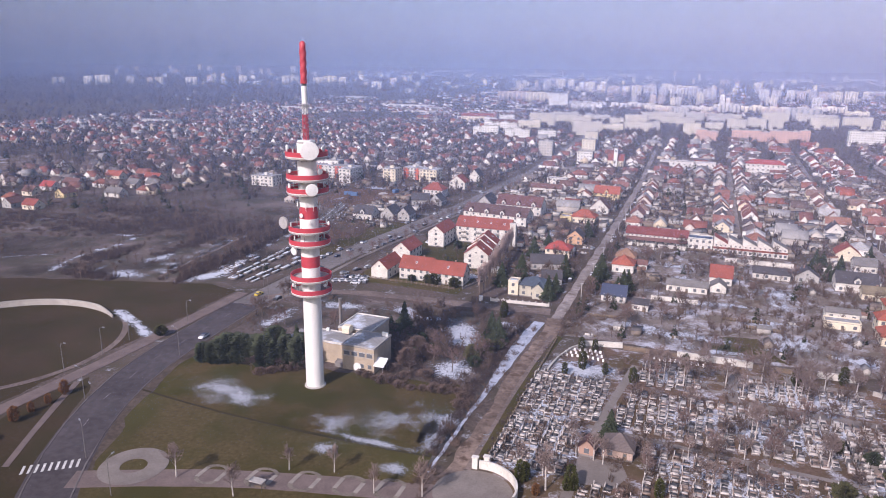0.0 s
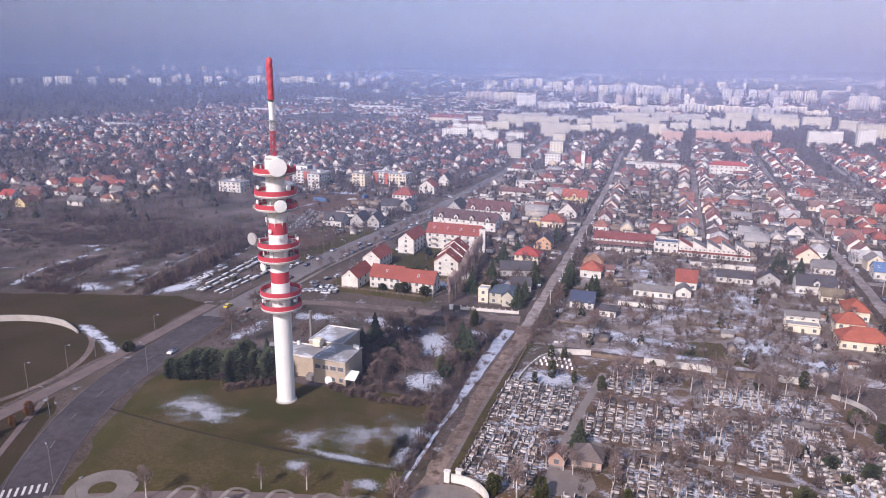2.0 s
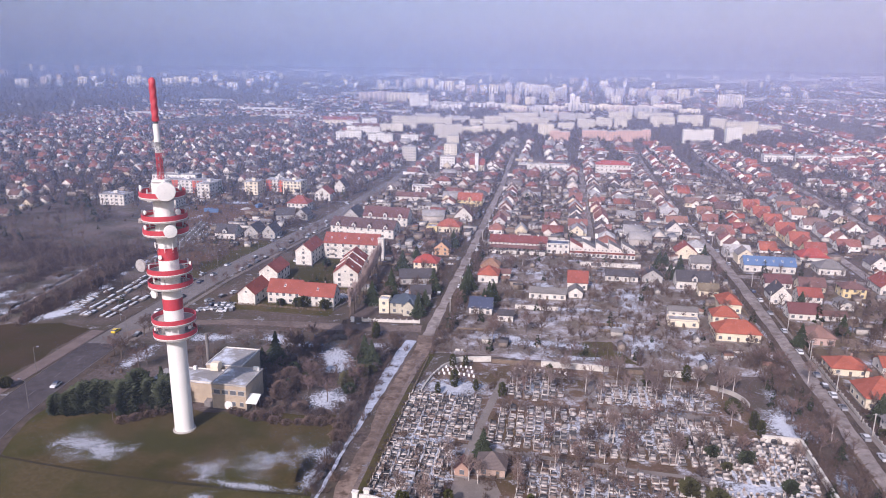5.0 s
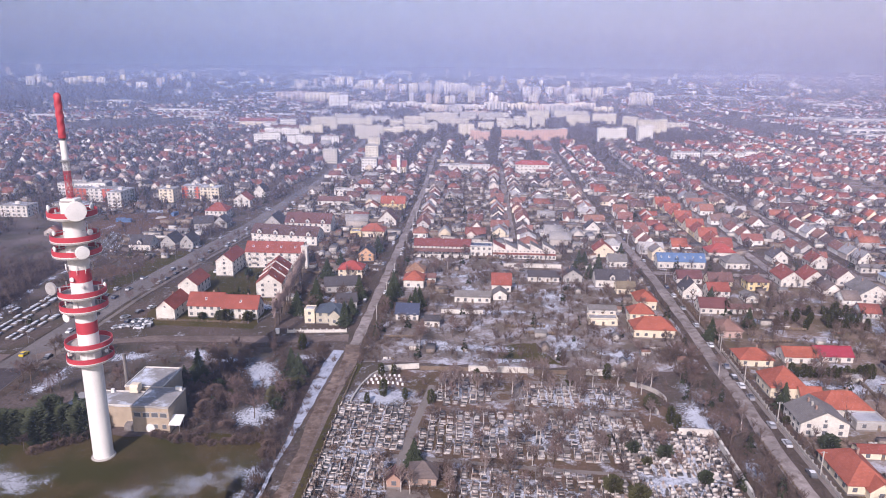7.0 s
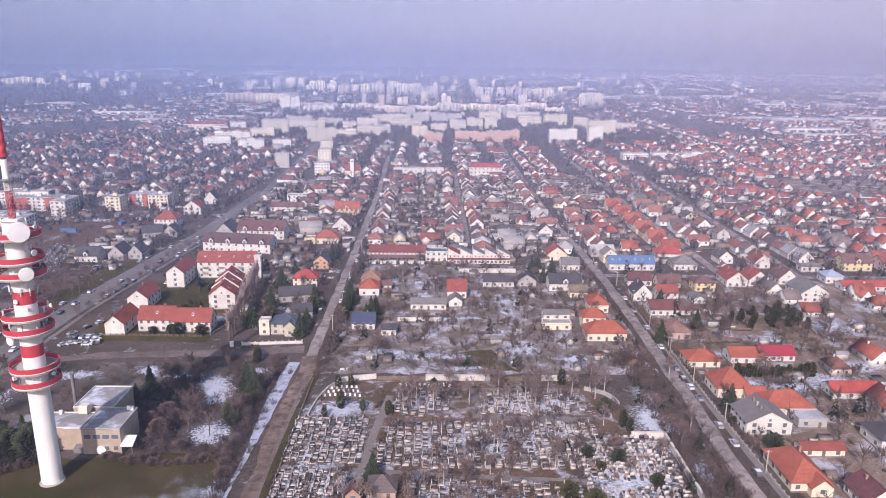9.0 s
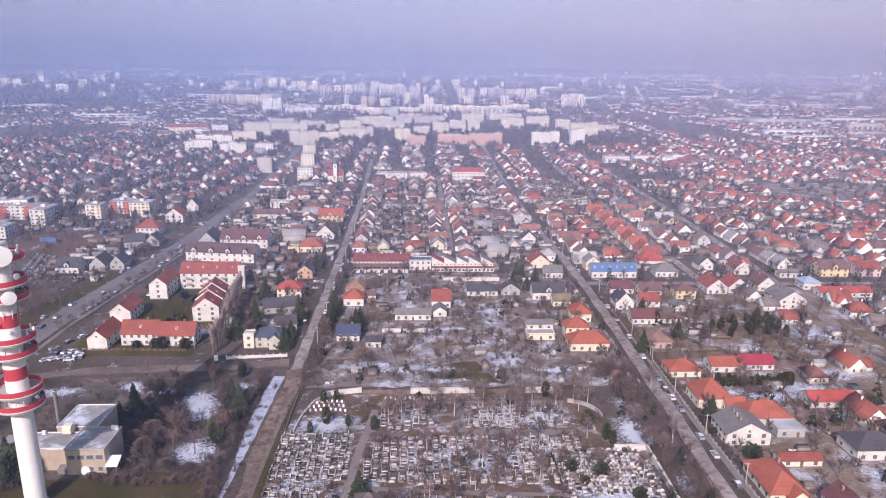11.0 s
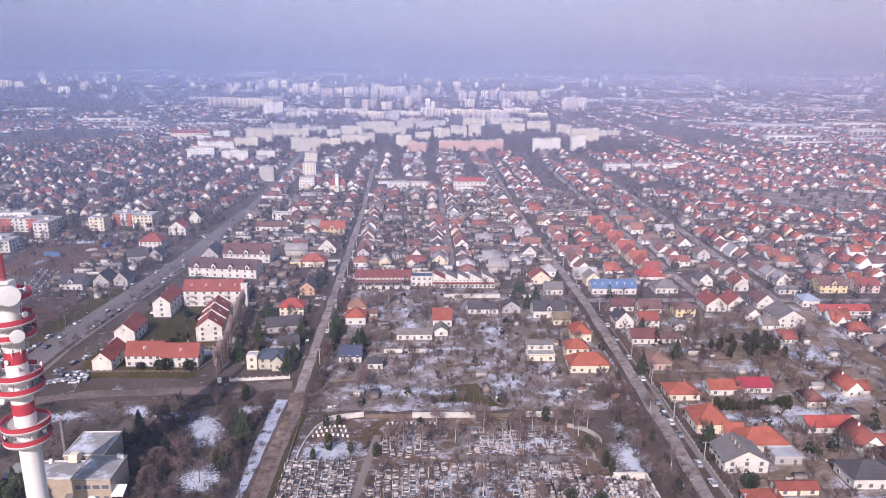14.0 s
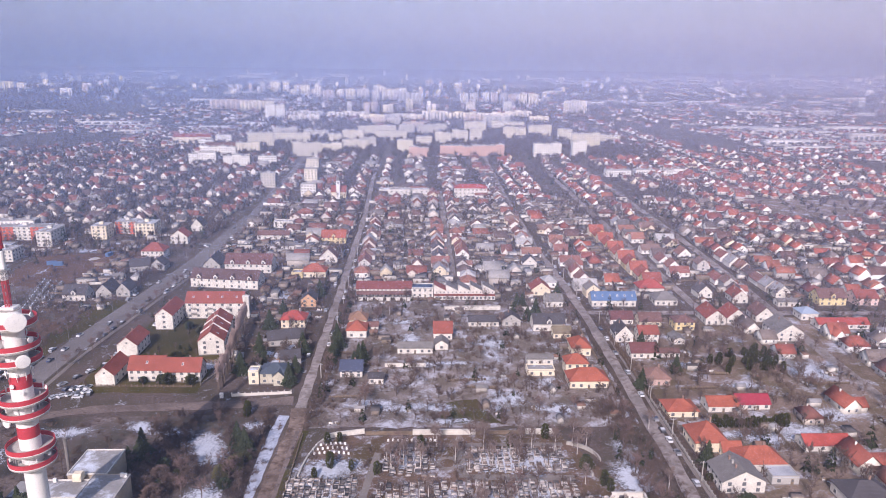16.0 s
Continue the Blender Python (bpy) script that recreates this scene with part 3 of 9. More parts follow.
strip("ground_verge_two", [(95.4, 90), (94.8, 165), (94.6, 225), (95.8, 278), (97.2, 357), (95.6, 428), (91.5, 505), (93, 723), (100, 1050)], 11.0, 0.034, M_verge, "muddy verge beside the street", 0.03, "verge", 1.8)
strip("ground_verge_avenue", [(v + 8.6, u) for v, u in AVENUE[2:6]], 5.0, 0.041, M_verge, "worn brown verge beside the avenue", 0.03, "verge", 1.8)
strip("road_street_two", [(24.5, 440), (24.5, 750)], 5.2, 0.05, M_street, "narrow residential street")
strip("road_street_three", [(112, -500), (92.6, 90), (92, 165), (91.8, 186), (92.8, 203), (93.9, 222), (93.9, 243), (94.8, 278), (96.2, 357), (95, 428), (91.3, 505), (93, 723), (100, 1050)], 5.2, 0.05, M_street, "pale residential street", rag=0.7)
strip("road_street_four", [(165, 372), (165, 520), (168, 900)], 5.5, 0.05, M_street, "residential street")
strip("road_street_five", [(198, 200), (203, 320), (209, 400), (216, 560), (222, 900)], 6.0, 0.05, M_street, "residential street")
strip("road_cross_street", [(98.6, 370), (400, 367)], 6.0, 0.038, M_street, "narrow cross street")
strip("road_cross_far", [(-150, 622), (-48, 640), (100, 645)], 6.0, 0.045, M_street, "cross street between the houses")
strip("road_site", [(-288, 486), (-266, 508), (-240, 530), (-205, 528), (-158, 520)], 6.0, 0.062, M_paving, "pale snowy site road to the new flats")
strip("road_dirt_track", [(-166, 236), (-150, 252), (-130, 258), (-80, 261), (-50, 265)], 6.5, 0.066, M_dirt, "muddy brown dirt track", rag=1.6)
strip("ground_bank", [(-42.9, 146), (-43.2, 180), (-43.2, 212), (-41, 240)], 2.4, 0.1, M_lawn_rough, "olive grass bank along the cemetery", 0.1, "verge")
strip("road_side_track", [(-44.6, 110), (-44.8, 180), (-44.8, 212), (-44, 240)], 1.6, 0.062, M_dirt, "muddy brown verge along the cemetery")
strip("pavement_avenue", [(-178, 118), (-176, 141), (-175.5, 162), (-177, 184), (-178.5, 238)], 5.5, 0.14, M_paving_pink, "pinkish paved walkway along the avenue", 0.16, "pavement")
strip("pavement_street", [(98.9, 120), (98.5, 225), (99.6, 278), (101, 340)], 1.3, 0.12, M_paving, "narrow concrete pavement", 0.12, "pavement")
strip("pavement_lawn", [(-131, 106), (-112, 115.2), (-101.4, 119.4), (-89.5, 122.6), (-79, 125.2), (-68.5, 127.6), (-59, 130), (-48, 132.6)], 7.0, 0.09, M_paving_pink, "pinkish paved footpath across the grass", 0.09, "pavement")
strip("ground_furrow", [(-152, 149.5), (-131, 146.4), (-93, 145.6), (-60, 146), (-55, 147)], 0.9, 0.05, surface("dark_furrow", (0.042, 0.035, 0.018), 0.95, 0.3), "dark grassy furrow across the lawn", 0.04, "ground")
strip("path_lawn_side", [(-150, 104), (-159, 120), (-166.5, 131), (-172.5, 146)], 1.8, 0.1, M_paving_pink, "narrow pinkish footpath beside the avenue", 0.1, "path")
for off, lab in ((7.0, "concrete kerb of the avenue"), (-7.0, "concrete kerb of the avenue")):
    strip("kerb", [(v + off, u) for v, u in AVENUE[1:7]], 0.26, 0.16, M_kerb, lab, 0.16, "kerb")

# ---- the telecommunications tower ----
def telecom_tower(v, u):
    root = thing("telecom_tower", "white and red concrete telecommunications tower with ring platforms", "tower", at(v, u))
    for z0, z1, mat, lab in ((0, 38.2, M_white, ""), (38.2, 41.5, M_tower_red, "red painted band"), (41.5, 52.8, M_white, ""), (52.8, 56.3, M_tower_red, "red painted band"), (56.3, 74.4, M_white, "")):
        bm = bmesh.new()
        r = 2.7 if mat is M_white else 2.71
        lathe(bm, [(r - 0.25, z0 + 0.02), (r, z0 + 0.02), (r, z1), (r - 0.25, z1)], 40)
        part("shaft" if mat is M_white else "painted_band", bm, mat, root, lab)
    bm = bmesh.new()
    lathe(bm, [(0.02, 74.3), (2.6, 74.3), (2.6, 74.7), (0.02, 74.75)], 40)
    part("roof_slab", bm, M_concrete, root)
    bm = bmesh.new()
    lathe(bm, [(2.7, 0.0), (3.3, 0.0), (3.2, 0.3), (2.7, 0.35)], 40)
    part("plinth", bm, M_concrete, root)
    for z in (70.3, 64.0, 60.1, 48.9, 45.0, 34.3, 30.2):
        deck = bmesh.new()
        lathe(deck, [(2.72, z + 0.12), (5.95, z), (5.98, z + 0.45), (2.72, z + 0.5)], 48)
        d = part("platform", deck, M_concrete, root, "pale concrete ring platform")
        rail = bmesh.new()
        lathe(rail, [(5.82, z + 0.62), (6.0, z + 0.62), (6.0, z + 1.95), (5.82, z + 1.95)], 48)
        part("parapet", rail, M_tower_red, d, "red sheet parapet")
        rim = bmesh.new()
        lathe(rim, [(5.8, z + 0.45), (6.06, z + 0.45), (6.06, z + 0.62), (5.8, z + 0.62)], 48)
        part("rim", rim, M_white, d)
        beams = bmesh.new()
        for i in range(12):
            a = 2 * math.pi * i / 12
            tube(beams, (2.6 * math.cos(a), 2.6 * math.sin(a), z - 0.9), (5.6 * math.cos(a), 5.6 * math.sin(a), z + 0.02), 0.09, 0.09, 4)
        part("brackets", beams, M_steel, d)
    rng = random.Random(4)
    # clusters of panel aerials on posts between the platforms
    for z, n, r in ((56.6, 9, 3.1), (46.9, 8, 4.2), (32.2, 9, 4.6), (61.8, 6, 5.4), (65.9, 5, 5.4), (72.3, 7, 5.4), (50.9, 6, 5.2)):
        for i in range(n):
            a = 2 * math.pi * (i + rng.uniform(-0.3, 0.3)) / n
            x, y = r * math.cos(a), r * math.sin(a)
            bm = bmesh.new()
            tube(bm, (x, y, z - 1.4), (x, y, z + 1.1), 0.05, 0.05, 5)
            box(bm, -0.14, 0.14, -0.09, 0.09, z - 0.5, z + 1.0, 0, Matrix.Translation((x * 1.05, y * 1.05, 0)) @ Matrix.Rotation(a, 4, "Z"))
            part("panel_aerial", bm, M_white if i % 3 else M_steel, root)

    def dish(ang, z, reach, r, off=0.0, face=None, mat=M_white, label="white drum dish aerial"):
        bm = bmesh.new()
        k = max(0.25, r * 0.35)
        lathe(bm, [(0.02, -0.1), (r * 0.6, -0.08), (r, k), (r, k + r * 0.28), (r * 0.97, k + r * 0.3), (0.02, k + r * 0.36)], 32)
        lathe(bm, [(r * 1.015, k + 0.02), (r * 1.04, k + 0.02), (r * 1.04, k + 0.2), (r * 1.015, k + 0.2)], 32)
        a = radians(ang)
        bmesh.ops.transform(bm, matrix=pose(reach * math.cos(a) - off * math.sin(a), reach * math.sin(a) + off * math.cos(a), z, 0, 90, ang if face is None else face), verts=bm.verts)
        d = part("dish_aerial", bm, mat, root, label)
        bm = bmesh.new()
        tube(bm, (2.4 * math.cos(a), 2.4 * math.sin(a), z), (reach * math.cos(a) - off * math.sin(a), reach * math.sin(a) + off * math.cos(a), z), 0.12, 0.12, 6)
        part("dish_arm", bm, M_steel, d)
    dish(-52, 72.9, 5.9, 2.5)
    dish(-49, 62.0, 6.0, 1.7)
    dish(-150, 51.6, 6.6, 1.75, 0.0, -105, M_bitumen_plain, "grey drum dish aerial")
    dish(-150, 43.0, 4.2, 1.2, 0.0, -110)
    for ang, z, r in ((-130, 73.4, 0.75), (-118, 66.9, 0.55), (-20, 66.8, 0.8), (-125, 62.6, 0.7), (-5, 73.2, 0.6), (-128, 33.2, 0.55), (-15, 33.4, 0.5), (-100, 54.0, 0.6), (-60, 52.0, 0.45), (30, 51.0, 0.6), (100, 67.0, 0.8)):
        dish(ang, z, 5.3 if z not in (54.0, 52.0) else 2.9, r)
    drum = bmesh.new()
    box(drum, -2.0, 2.0, -1.6, 1.8, 73.0, 75.2)
    bmesh.ops.bevel(drum, geom=drum.edges[:], offset=0.15, segments=2, affect="EDGES")
    part("plant_box", drum, M_white, root)
    # lattice mast, red below and white above
    for z0, z1, mat in ((74.6, 82.4, M_tower_red), (82.4, 85.6, M_white)):
        bm = bmesh.new()
        h = 0.55
        for sx in (-h, h):
            for sy in (-h, h):
                tube(bm, (sx, sy, z0), (sx, sy, z1), 0.1, 0.1, 5)
        n = int((z1 - z0) / 0.8)
        for i in range(n):
            a, b = z0 + (z1 - z0) * i / n, z0 + (z1 - z0) * (i + 1) / n
            for p, q in (((-h, -h), (h, -h)), ((h, -h), (h, h)), ((h, h), (-h, h)), ((-h, h), (-h, -h))):
                tube(bm, (*p, a), (*q, b), 0.045, 0.045, 4)
                tube(bm, (*q, a), (*p, b), 0.045, 0.045, 4)
                tube(bm, (*p, a), (*q, a), 0.06, 0.06, 4)
        part("lattice_mast", bm, mat, root, "steel lattice mast")
    for z in (77, 79, 81, 83.2, 84.6):
        for i in range(4):
            a = math.pi / 2 * i + 0.4
            bm = bmesh.new()
            tube(bm, (0.6 * math.cos(a), 0.6 * math.sin(a), z), (1.7 * math.cos(a), 1.7 * math.sin(a), z), 0.05, 0.04, 4)
            for k in (1.0, 1.35, 1.7):
                tube(bm, (k * math.cos(a), k * math.sin(a), z - 0.5), (k * math.cos(a), k * math.sin(a), z + 0.5), 0.035, 0.035, 4)
            part("whip_aerial", bm, M_steel, root)
    bm = bmesh.new()
    lathe(bm, [(0.7, 84.9), (1.5, 84.9), (1.5, 85.1), (0.7, 85.15)], 20)
    part("mast_ring", bm, M_steel, root)
    bm = bmesh.new()
    lathe(bm, [(0.6, 85.3), (0.78, 85.4), (0.78, 90.0), (0.6, 90.1)], 20)
    part("mast_sleeve", bm, M_white, root)
    bm = bmesh.new()
    lathe(bm, [(0.2, 90.0), (0.55, 90.05), (0.5, 90.8), (0.2, 90.85)], 16)
    part("collar", bm, M_dark_steel, root, "dark steel collar")
    bm = bmesh.new()
    n, rows = 24, 44
    rings = []
    for k in range(rows + 1):
        z = 90.7 + (102.0 - 90.7) * k / rows
        env = 0.88 if k < rows - 5 else 0.88 * math.sqrt(max(0.05, 1 - ((k - rows + 5) / 5.2) ** 2))
        rings.append([bm.verts.new((env * (1 + 0.085 * math.cos(2 * (a := 2 * math.pi * i / n) - k * 0.62)) * math.cos(a), env * (1 + 0.085 * math.cos(2 * a - k * 0.62)) * math.sin(a), z)) for i in range(n)])
    for a, b in zip(rings, rings[1:]):
        for i in range(n):
            bm.faces.new((a[i], a[(i + 1) % n], b[(i + 1) % n], b[i])).smooth = True
    bm.faces.new(rings[0][::-1])
    bm.faces.new(rings[-1])
    part("helical_antenna", bm, M_tower_red, root, "red spirally wrapped antenna cylinder")
    bm = bmesh.new()
    tube(bm, (0, 0, 101.9), (0, 0, 103.0), 0.03, 0.02, 5)
    part("lightning_rod", bm, M_steel, root)
    return root


telecom_tower(-103.6, 171.9)

# ---- windows, doors and houses ----
def window_mesh(w, h, name, bars=1):
    """One frame with its sill, and panes set back into it."""
    bm = bmesh.new()
    n = bars + 1
    xs = [-w / 2 + w * i / n for i in range(n + 1)]
    lo, hi = [bm.verts.new((x, -0.07, 0)) for x in xs], [bm.verts.new((x, -0.07, h)) for x in xs]
    lb, hb = [bm.verts.new((x, 0.05, 0)) for x in xs], [bm.verts.new((x, 0.05, h)) for x in xs]
    panes = []
    for i in range(n):
        panes.append(bm.faces.new((lo[i], lo[i + 1], hi[i + 1], hi[i])))
        bm.faces.new((hi[i], hi[i + 1], hb[i + 1], hb[i]))
        bm.faces.new((lb[i], lb[i + 1], lo[i + 1], lo[i]))
        bm.faces.new((hb[i], hb[i + 1], lb[i + 1], lb[i]))
    bm.faces.new((lb[0], lo[0], hi[0], hb[0]))
    bm.faces.new((lo[n], lb[n], hb[n], hi[n]))
    bmesh.ops.inset_individual(bm, faces=panes, thickness=0.07, depth=-0.04)
    for f in panes:
        f.material_index = 1
    return mesh_of(bm, name, [M_white, M_glass])


WIN = window_mesh(1.3, 1.35, "window")
WIN_WIDE = window_mesh(2.0, 1.35, "window_wide", 2)
WIN_SMALL = window_mesh(0.8, 0.8, "window_small", 0)
_bm = bmesh.new()
box(_bm, -0.5, 0.5, -0.05, 0.05, 0, 2.05, 0)
box(_bm, -0.35, 0.35, -0.07, -0.05, 1.2, 1.85, 1)
DOOR = mesh_of(_bm, "door", [M_wood, M_glass])


def hang(name, me, parent, x, y, z, turn):
    ob = new(name, me)
    ob.parent = parent
    ob.matrix_local = pose(x, y, z, 0, 0, turn)
    return ob


def gable_walls(w, d, h, rh, z0=0.0):
    bm = bmesh.new()
    prism(bm, [(-d / 2, z0), (d / 2, z0), (d / 2, h), (0, h + rh), (-d / 2, h)], "x", -w / 2, w / 2)
    return bm


def gable_roof(w, d, h, rh, o=0.4, t=0.16):
    bm = bmesh.new()
    s = rh / (d / 2)
    for k in (-1, 1):
        prism(bm, [(k * (d / 2 + o), h - o * s + 0.03), (k * (d / 2 + o), h - o * s + t), (0, h + rh + t), (0, h + rh + 0.03)], "x", -w / 2 - o, w / 2 + o)
    box(bm, -w / 2 - o, w / 2 + o, -0.14, 0.14, h + rh + t - 0.06, h + rh + t + 0.06)
    return bm


def hip_roof(w, d, h, rh, o=0.5, t=0.16):
    bm = bmesh.new()
    if d > w:
        a = bm_hip(bm, d, w, h, rh, o, t)
        bmesh.ops.rotate(bm, cent=(0, 0, 0), matrix=Matrix.Rotation(radians(90), 3, "Z"), verts=a)
    else:
        bm_hip(bm, w, d, h, rh, o, t)
    return bm


def bm_hip(bm, w, d, h, rh, o, t):
    x, y, r = w / 2 + o, d / 2 + o, max(0.15, (w - d) / 2)
    lo = [bm.verts.new((sx * x, sy * y, h - 0.1)) for sx, sy in ((-1, -1), (1, -1), (1, 1), (-1, 1))]
    hi = [bm.verts.new((v.co.x, v.co.y, h + t - 0.1)) for v in lo]
    a, b = bm.verts.new((-r, 0, h + rh)), bm.verts.new((r, 0, h + rh))
    bm.faces.new(lo[::-1])
    for i in range(4):
        bm.faces.new((lo[i], lo[(i + 1) % 4], hi[(i + 1) % 4], hi[i]))
    bm.faces.new((hi[0], hi[1], b, a))
    bm.faces.new((hi[1], hi[2], b))
    bm.faces.new((hi[2], hi[3], a, b))
    bm.faces.new((hi[3], hi[0], a))
    return lo + hi + [a, b]


M_brick = surface("chimney_brick", (0.33, 0.22, 0.18), 0.9, 0.2, 4.0, 0.5)
OCCUPIED = []
far_left = []


def free(v, u, r):
    return all((v - a) ** 2 + (u - b) ** 2 > (r + c) ** 2 for a, b, c in OCCUPIED)


def take(v, u, w, d, turn=0):
    if turn % 180:
        w, d = d, w
    n = max(1, round(max(w, d) / max(4.0, min(w, d))))
    for i in range(n):
        k = (i + 0.5) / n - 0.5
        OCCUPIED.append((v + (k * w if w > d else 0), u + (k * d if d >= w else 0), min(w, d) * 0.58))


def house(v, u, w, d, h, rh, turn=0, wall=None, roof=None, label="", hip=False, storeys=1, nx=3, ny=2, chimneys=1, name="house", category="house", group="", dormers=0, flat=False, skylights=0, door=True, win=None, base=True, wing=None):
    """A rendered house: ridge along its own x; nx windows on the long sides, ny on the gables."""
    root = thing(name, label, category, at(v, u, 0, turn), group)
    wall, roof, win = wall or M_wall_mix, roof or M_roof_mix, win or WIN
    take(v, u, w, d, turn)
    if hip or flat:
        bm = bmesh.new()
        box(bm, -w / 2, w / 2, -d / 2, d / 2, 0, h)
    else:
        bm = gable_walls(w, d, h, rh)
    body = part("wall", bm, wall, root)
    if base:
        bm = bmesh.new()
        box(bm, -w / 2 - 0.04, w / 2 + 0.04, -d / 2 - 0.04, d / 2 + 0.04, 0, 0.5)
        part("plinth", bm, M_concrete_dark, root)
    if flat:
        bm = bmesh.new()
        box(bm, -w / 2 - 0.12, w / 2 + 0.12, -d / 2 - 0.12, d / 2 + 0.12, h - 0.02, h + 0.12, 0)
        for a, b, c, e in ((-w / 2, w / 2, -d / 2, -d / 2 + 0.3), (-w / 2, w / 2, d / 2 - 0.3, d / 2), (-w / 2, -w / 2 + 0.3, -d / 2 + 0.3, d / 2 - 0.3), (w / 2 - 0.3, w / 2, -d / 2 + 0.3, d / 2 - 0.3)):
            box(bm, a, b, c, e, h + 0.1, h + 0.55, 1)
        rf = part("roof", bm, [roof, wall], root)
    else:
        rf = part("roof", hip_roof(w, d, h, rh) if hip else gable_roof(w, d, h, rh), roof, root)
    if wing:
        x, ww, dd, hh, rr = wing
        bm = bmesh.new()
        prism(bm, [(x - ww / 2, 0), (x + ww / 2, 0), (x + ww / 2, hh), (x, hh + rr), (x - ww / 2, hh)], "y", -d / 2 - dd, 0.0)
        wg = part("front_wing", bm, wall, root)
        bm = bmesh.new()
        s_ = rr / (ww / 2)
        for k in (-1, 1):
            prism(bm, [(x + k * (ww / 2 + 0.35), hh - 0.35 * s_ + 0.03), (x + k * (ww / 2 + 0.35), hh - 0.35 * s_ + 0.19), (x, hh + rr + 0.17), (x, hh + rr + 0.03)], "y", -d / 2 - dd - 0.35, 0.0)
        part("roof", bm, roof, wg)
        hang("window", WIN, wg, x, -d / 2 - dd - 0.02, 1.1, 0)
    sh_ = h / storeys
    for s in range(storeys):
        z = s * sh_ + min(1.15, sh_ * 0.38)
        for i in range(nx):
            x = -w / 2 + w * (i + 0.5) / nx
            if not (door and s == 0 and i == nx // 2):
                hang("window", win, root, x, -d / 2 - 0.02, z, 0)
            else:
                hang("door", DOOR, root, x, -d / 2 - 0.02, 0.15, 0)
            if turn % 180:
                hang("window", win, root, x, d / 2 + 0.02, z, 180)
        for i in range(ny):
            y = -d / 2 + d * (i + 0.5) / ny
            hang("window", win, root, -w / 2 - 0.02, y, z, -90)
            if not 60 < turn < 120:
                hang("window", win, root, w / 2 + 0.02, y, z, 90)
    if not (hip or flat) and rh > 2.6:
        hang("window", WIN_SMALL, root, -w / 2 - 0.02, 0, h + 0.5, -90)
        hang("window", WIN_SMALL, root, w / 2 + 0.02, 0, h + 0.5, 90)
    for i in range(chimneys):
        x, y = (-w * 0.22 + w * 0.44 * i / max(1, chimneys - 1)) if chimneys > 1 else w * 0.15, d * 0.12
        bm = bmesh.new()
        top = h + (rh if not flat else 0.4) + 0.45
        box(bm, x - 0.3, x + 0.3, y - 0.25, y + 0.25, h + 0.1, top)
        box(bm, x - 0.37, x + 0.37, y - 0.32, y + 0.32, top, top + 0.12)
        part("chimney", bm, M_concrete if i % 2 else M_brick, rf)
    for i in range(dormers):
        x = -w / 2 + w * (i + 0.5) / dormers
        bm = bmesh.new()
        prism(bm, [(-1.3, h - 0.2), (1.3, h - 0.2), (1.3, h + 1.5), (0, h + 2.7), (-1.3, h + 1.5)], "y", -d / 2 - 0.15, -d / 2 + d * 0.3, 0)
        for k in (-1, 1):
            prism(bm, [(k * 1.65, h + 1.2), (k * 1.65, h + 1.36), (0, h + 2.9), (0, h + 2.74)], "y", -d / 2 - 0.35, -d / 2 + d * 0.32, 1)
        bmesh.ops.translate(bm, vec=(x, 0, 0), verts=bm.verts)
        dm = part("dormer", bm, [wall, roof], rf)
        hang("window", WIN, dm, x, -d / 2 - 0.17, h + 0.1, 0)
    for i in range(skylights):
        x = -w / 2 + w * (i + 0.5) / skylights
        a = math.degrees(math.atan2(rh, d / 2))
        bm = bmesh.new()
        box(bm, -0.45, 0.45, -0.65, 0.65, 0.0, 0.1, 0)
        box(bm, -0.35, 0.35, -0.55, 0.55, 0.1, 0.13, 1)
        ob = part("skylight", bm, [M_white, M_glass], rf)
        ob.matrix_local = pose(x, -d * 0.25, h + rh * 0.5 + 0.17, a, 0, 0)
    return root


def balconies(root, w, d, h, storeys, cols):
    for s in range(1, storeys):
        z = s * h / storeys
        for x in cols:
            bm = bmesh.new()
            box(bm, x - 1.5, x + 1.5, -d / 2 - 1.3, -d / 2 + 0.05, z, z + 0.15)
            b = part("balcony", bm, M_concrete, root)
            bm = bmesh.new()
            for i in range(9):
                px = x - 1.45 + 2.9 * i / 8
                box(bm, px - 0.025, px + 0.025, -d / 2 - 1.28, -d / 2 - 1.23, z + 0.15, z + 1.05)
            box(bm, x - 1.5, x + 1.5, -d / 2 - 1.3, -d / 2 - 1.22, z + 1.05, z + 1.12)
            for sx in (-1.47, 1.47):
                box(bm, x + sx - 0.03, x + sx + 0.03, -d / 2 - 1.25, -d / 2, z + 1.05, z + 1.12)
            part("railing", bm, M_dark_steel, b)


# the red-roofed housing estate beside the avenue
EST = "red-roofed estate by the avenue"
LB = "white apartment house with steep red tiled roof"
house(-133.0, 287.0, 17, 8.2, 5.4, 3.6, 90, M_white_wall, M_roof_red, LB + " and plain gable", storeys=2, nx=3, ny=0, group=EST, name="apartment_house", door=False)
house(-117.2, 288.0, 15.5, 9.5, 5.6, 4.6, 0, M_white_wall, M_roof_red, LB + " facing the grass", storeys=2, nx=5, ny=1, group=EST, name="apartment_house", skylights=1)
house(-101.4, 287.0, 15.8, 9.5, 5.2, 4.5, 0, M_white_wall, M_roof_red, LB + " and roof windows", storeys=2, nx=5, ny=2, group=EST, name="apartment_house", skylights=1)
house(-136.0, 318.0, 16, 9.5, 6.0, 3.8, 90, M_white_wall, M_roof_red, LB + " beside the avenue", storeys=2, nx=4, ny=0, group=EST, name="apartment_house", door=False)
r_ = house(-99.0, 328.0, 33, 12.0, 7.4, 4.6, 97, M_white_wall, M_roof_red, LB + ", long with stepped walls", storeys=3, nx=8, ny=2, group=EST, name="apartment_house", skylights=5, chimneys=3)
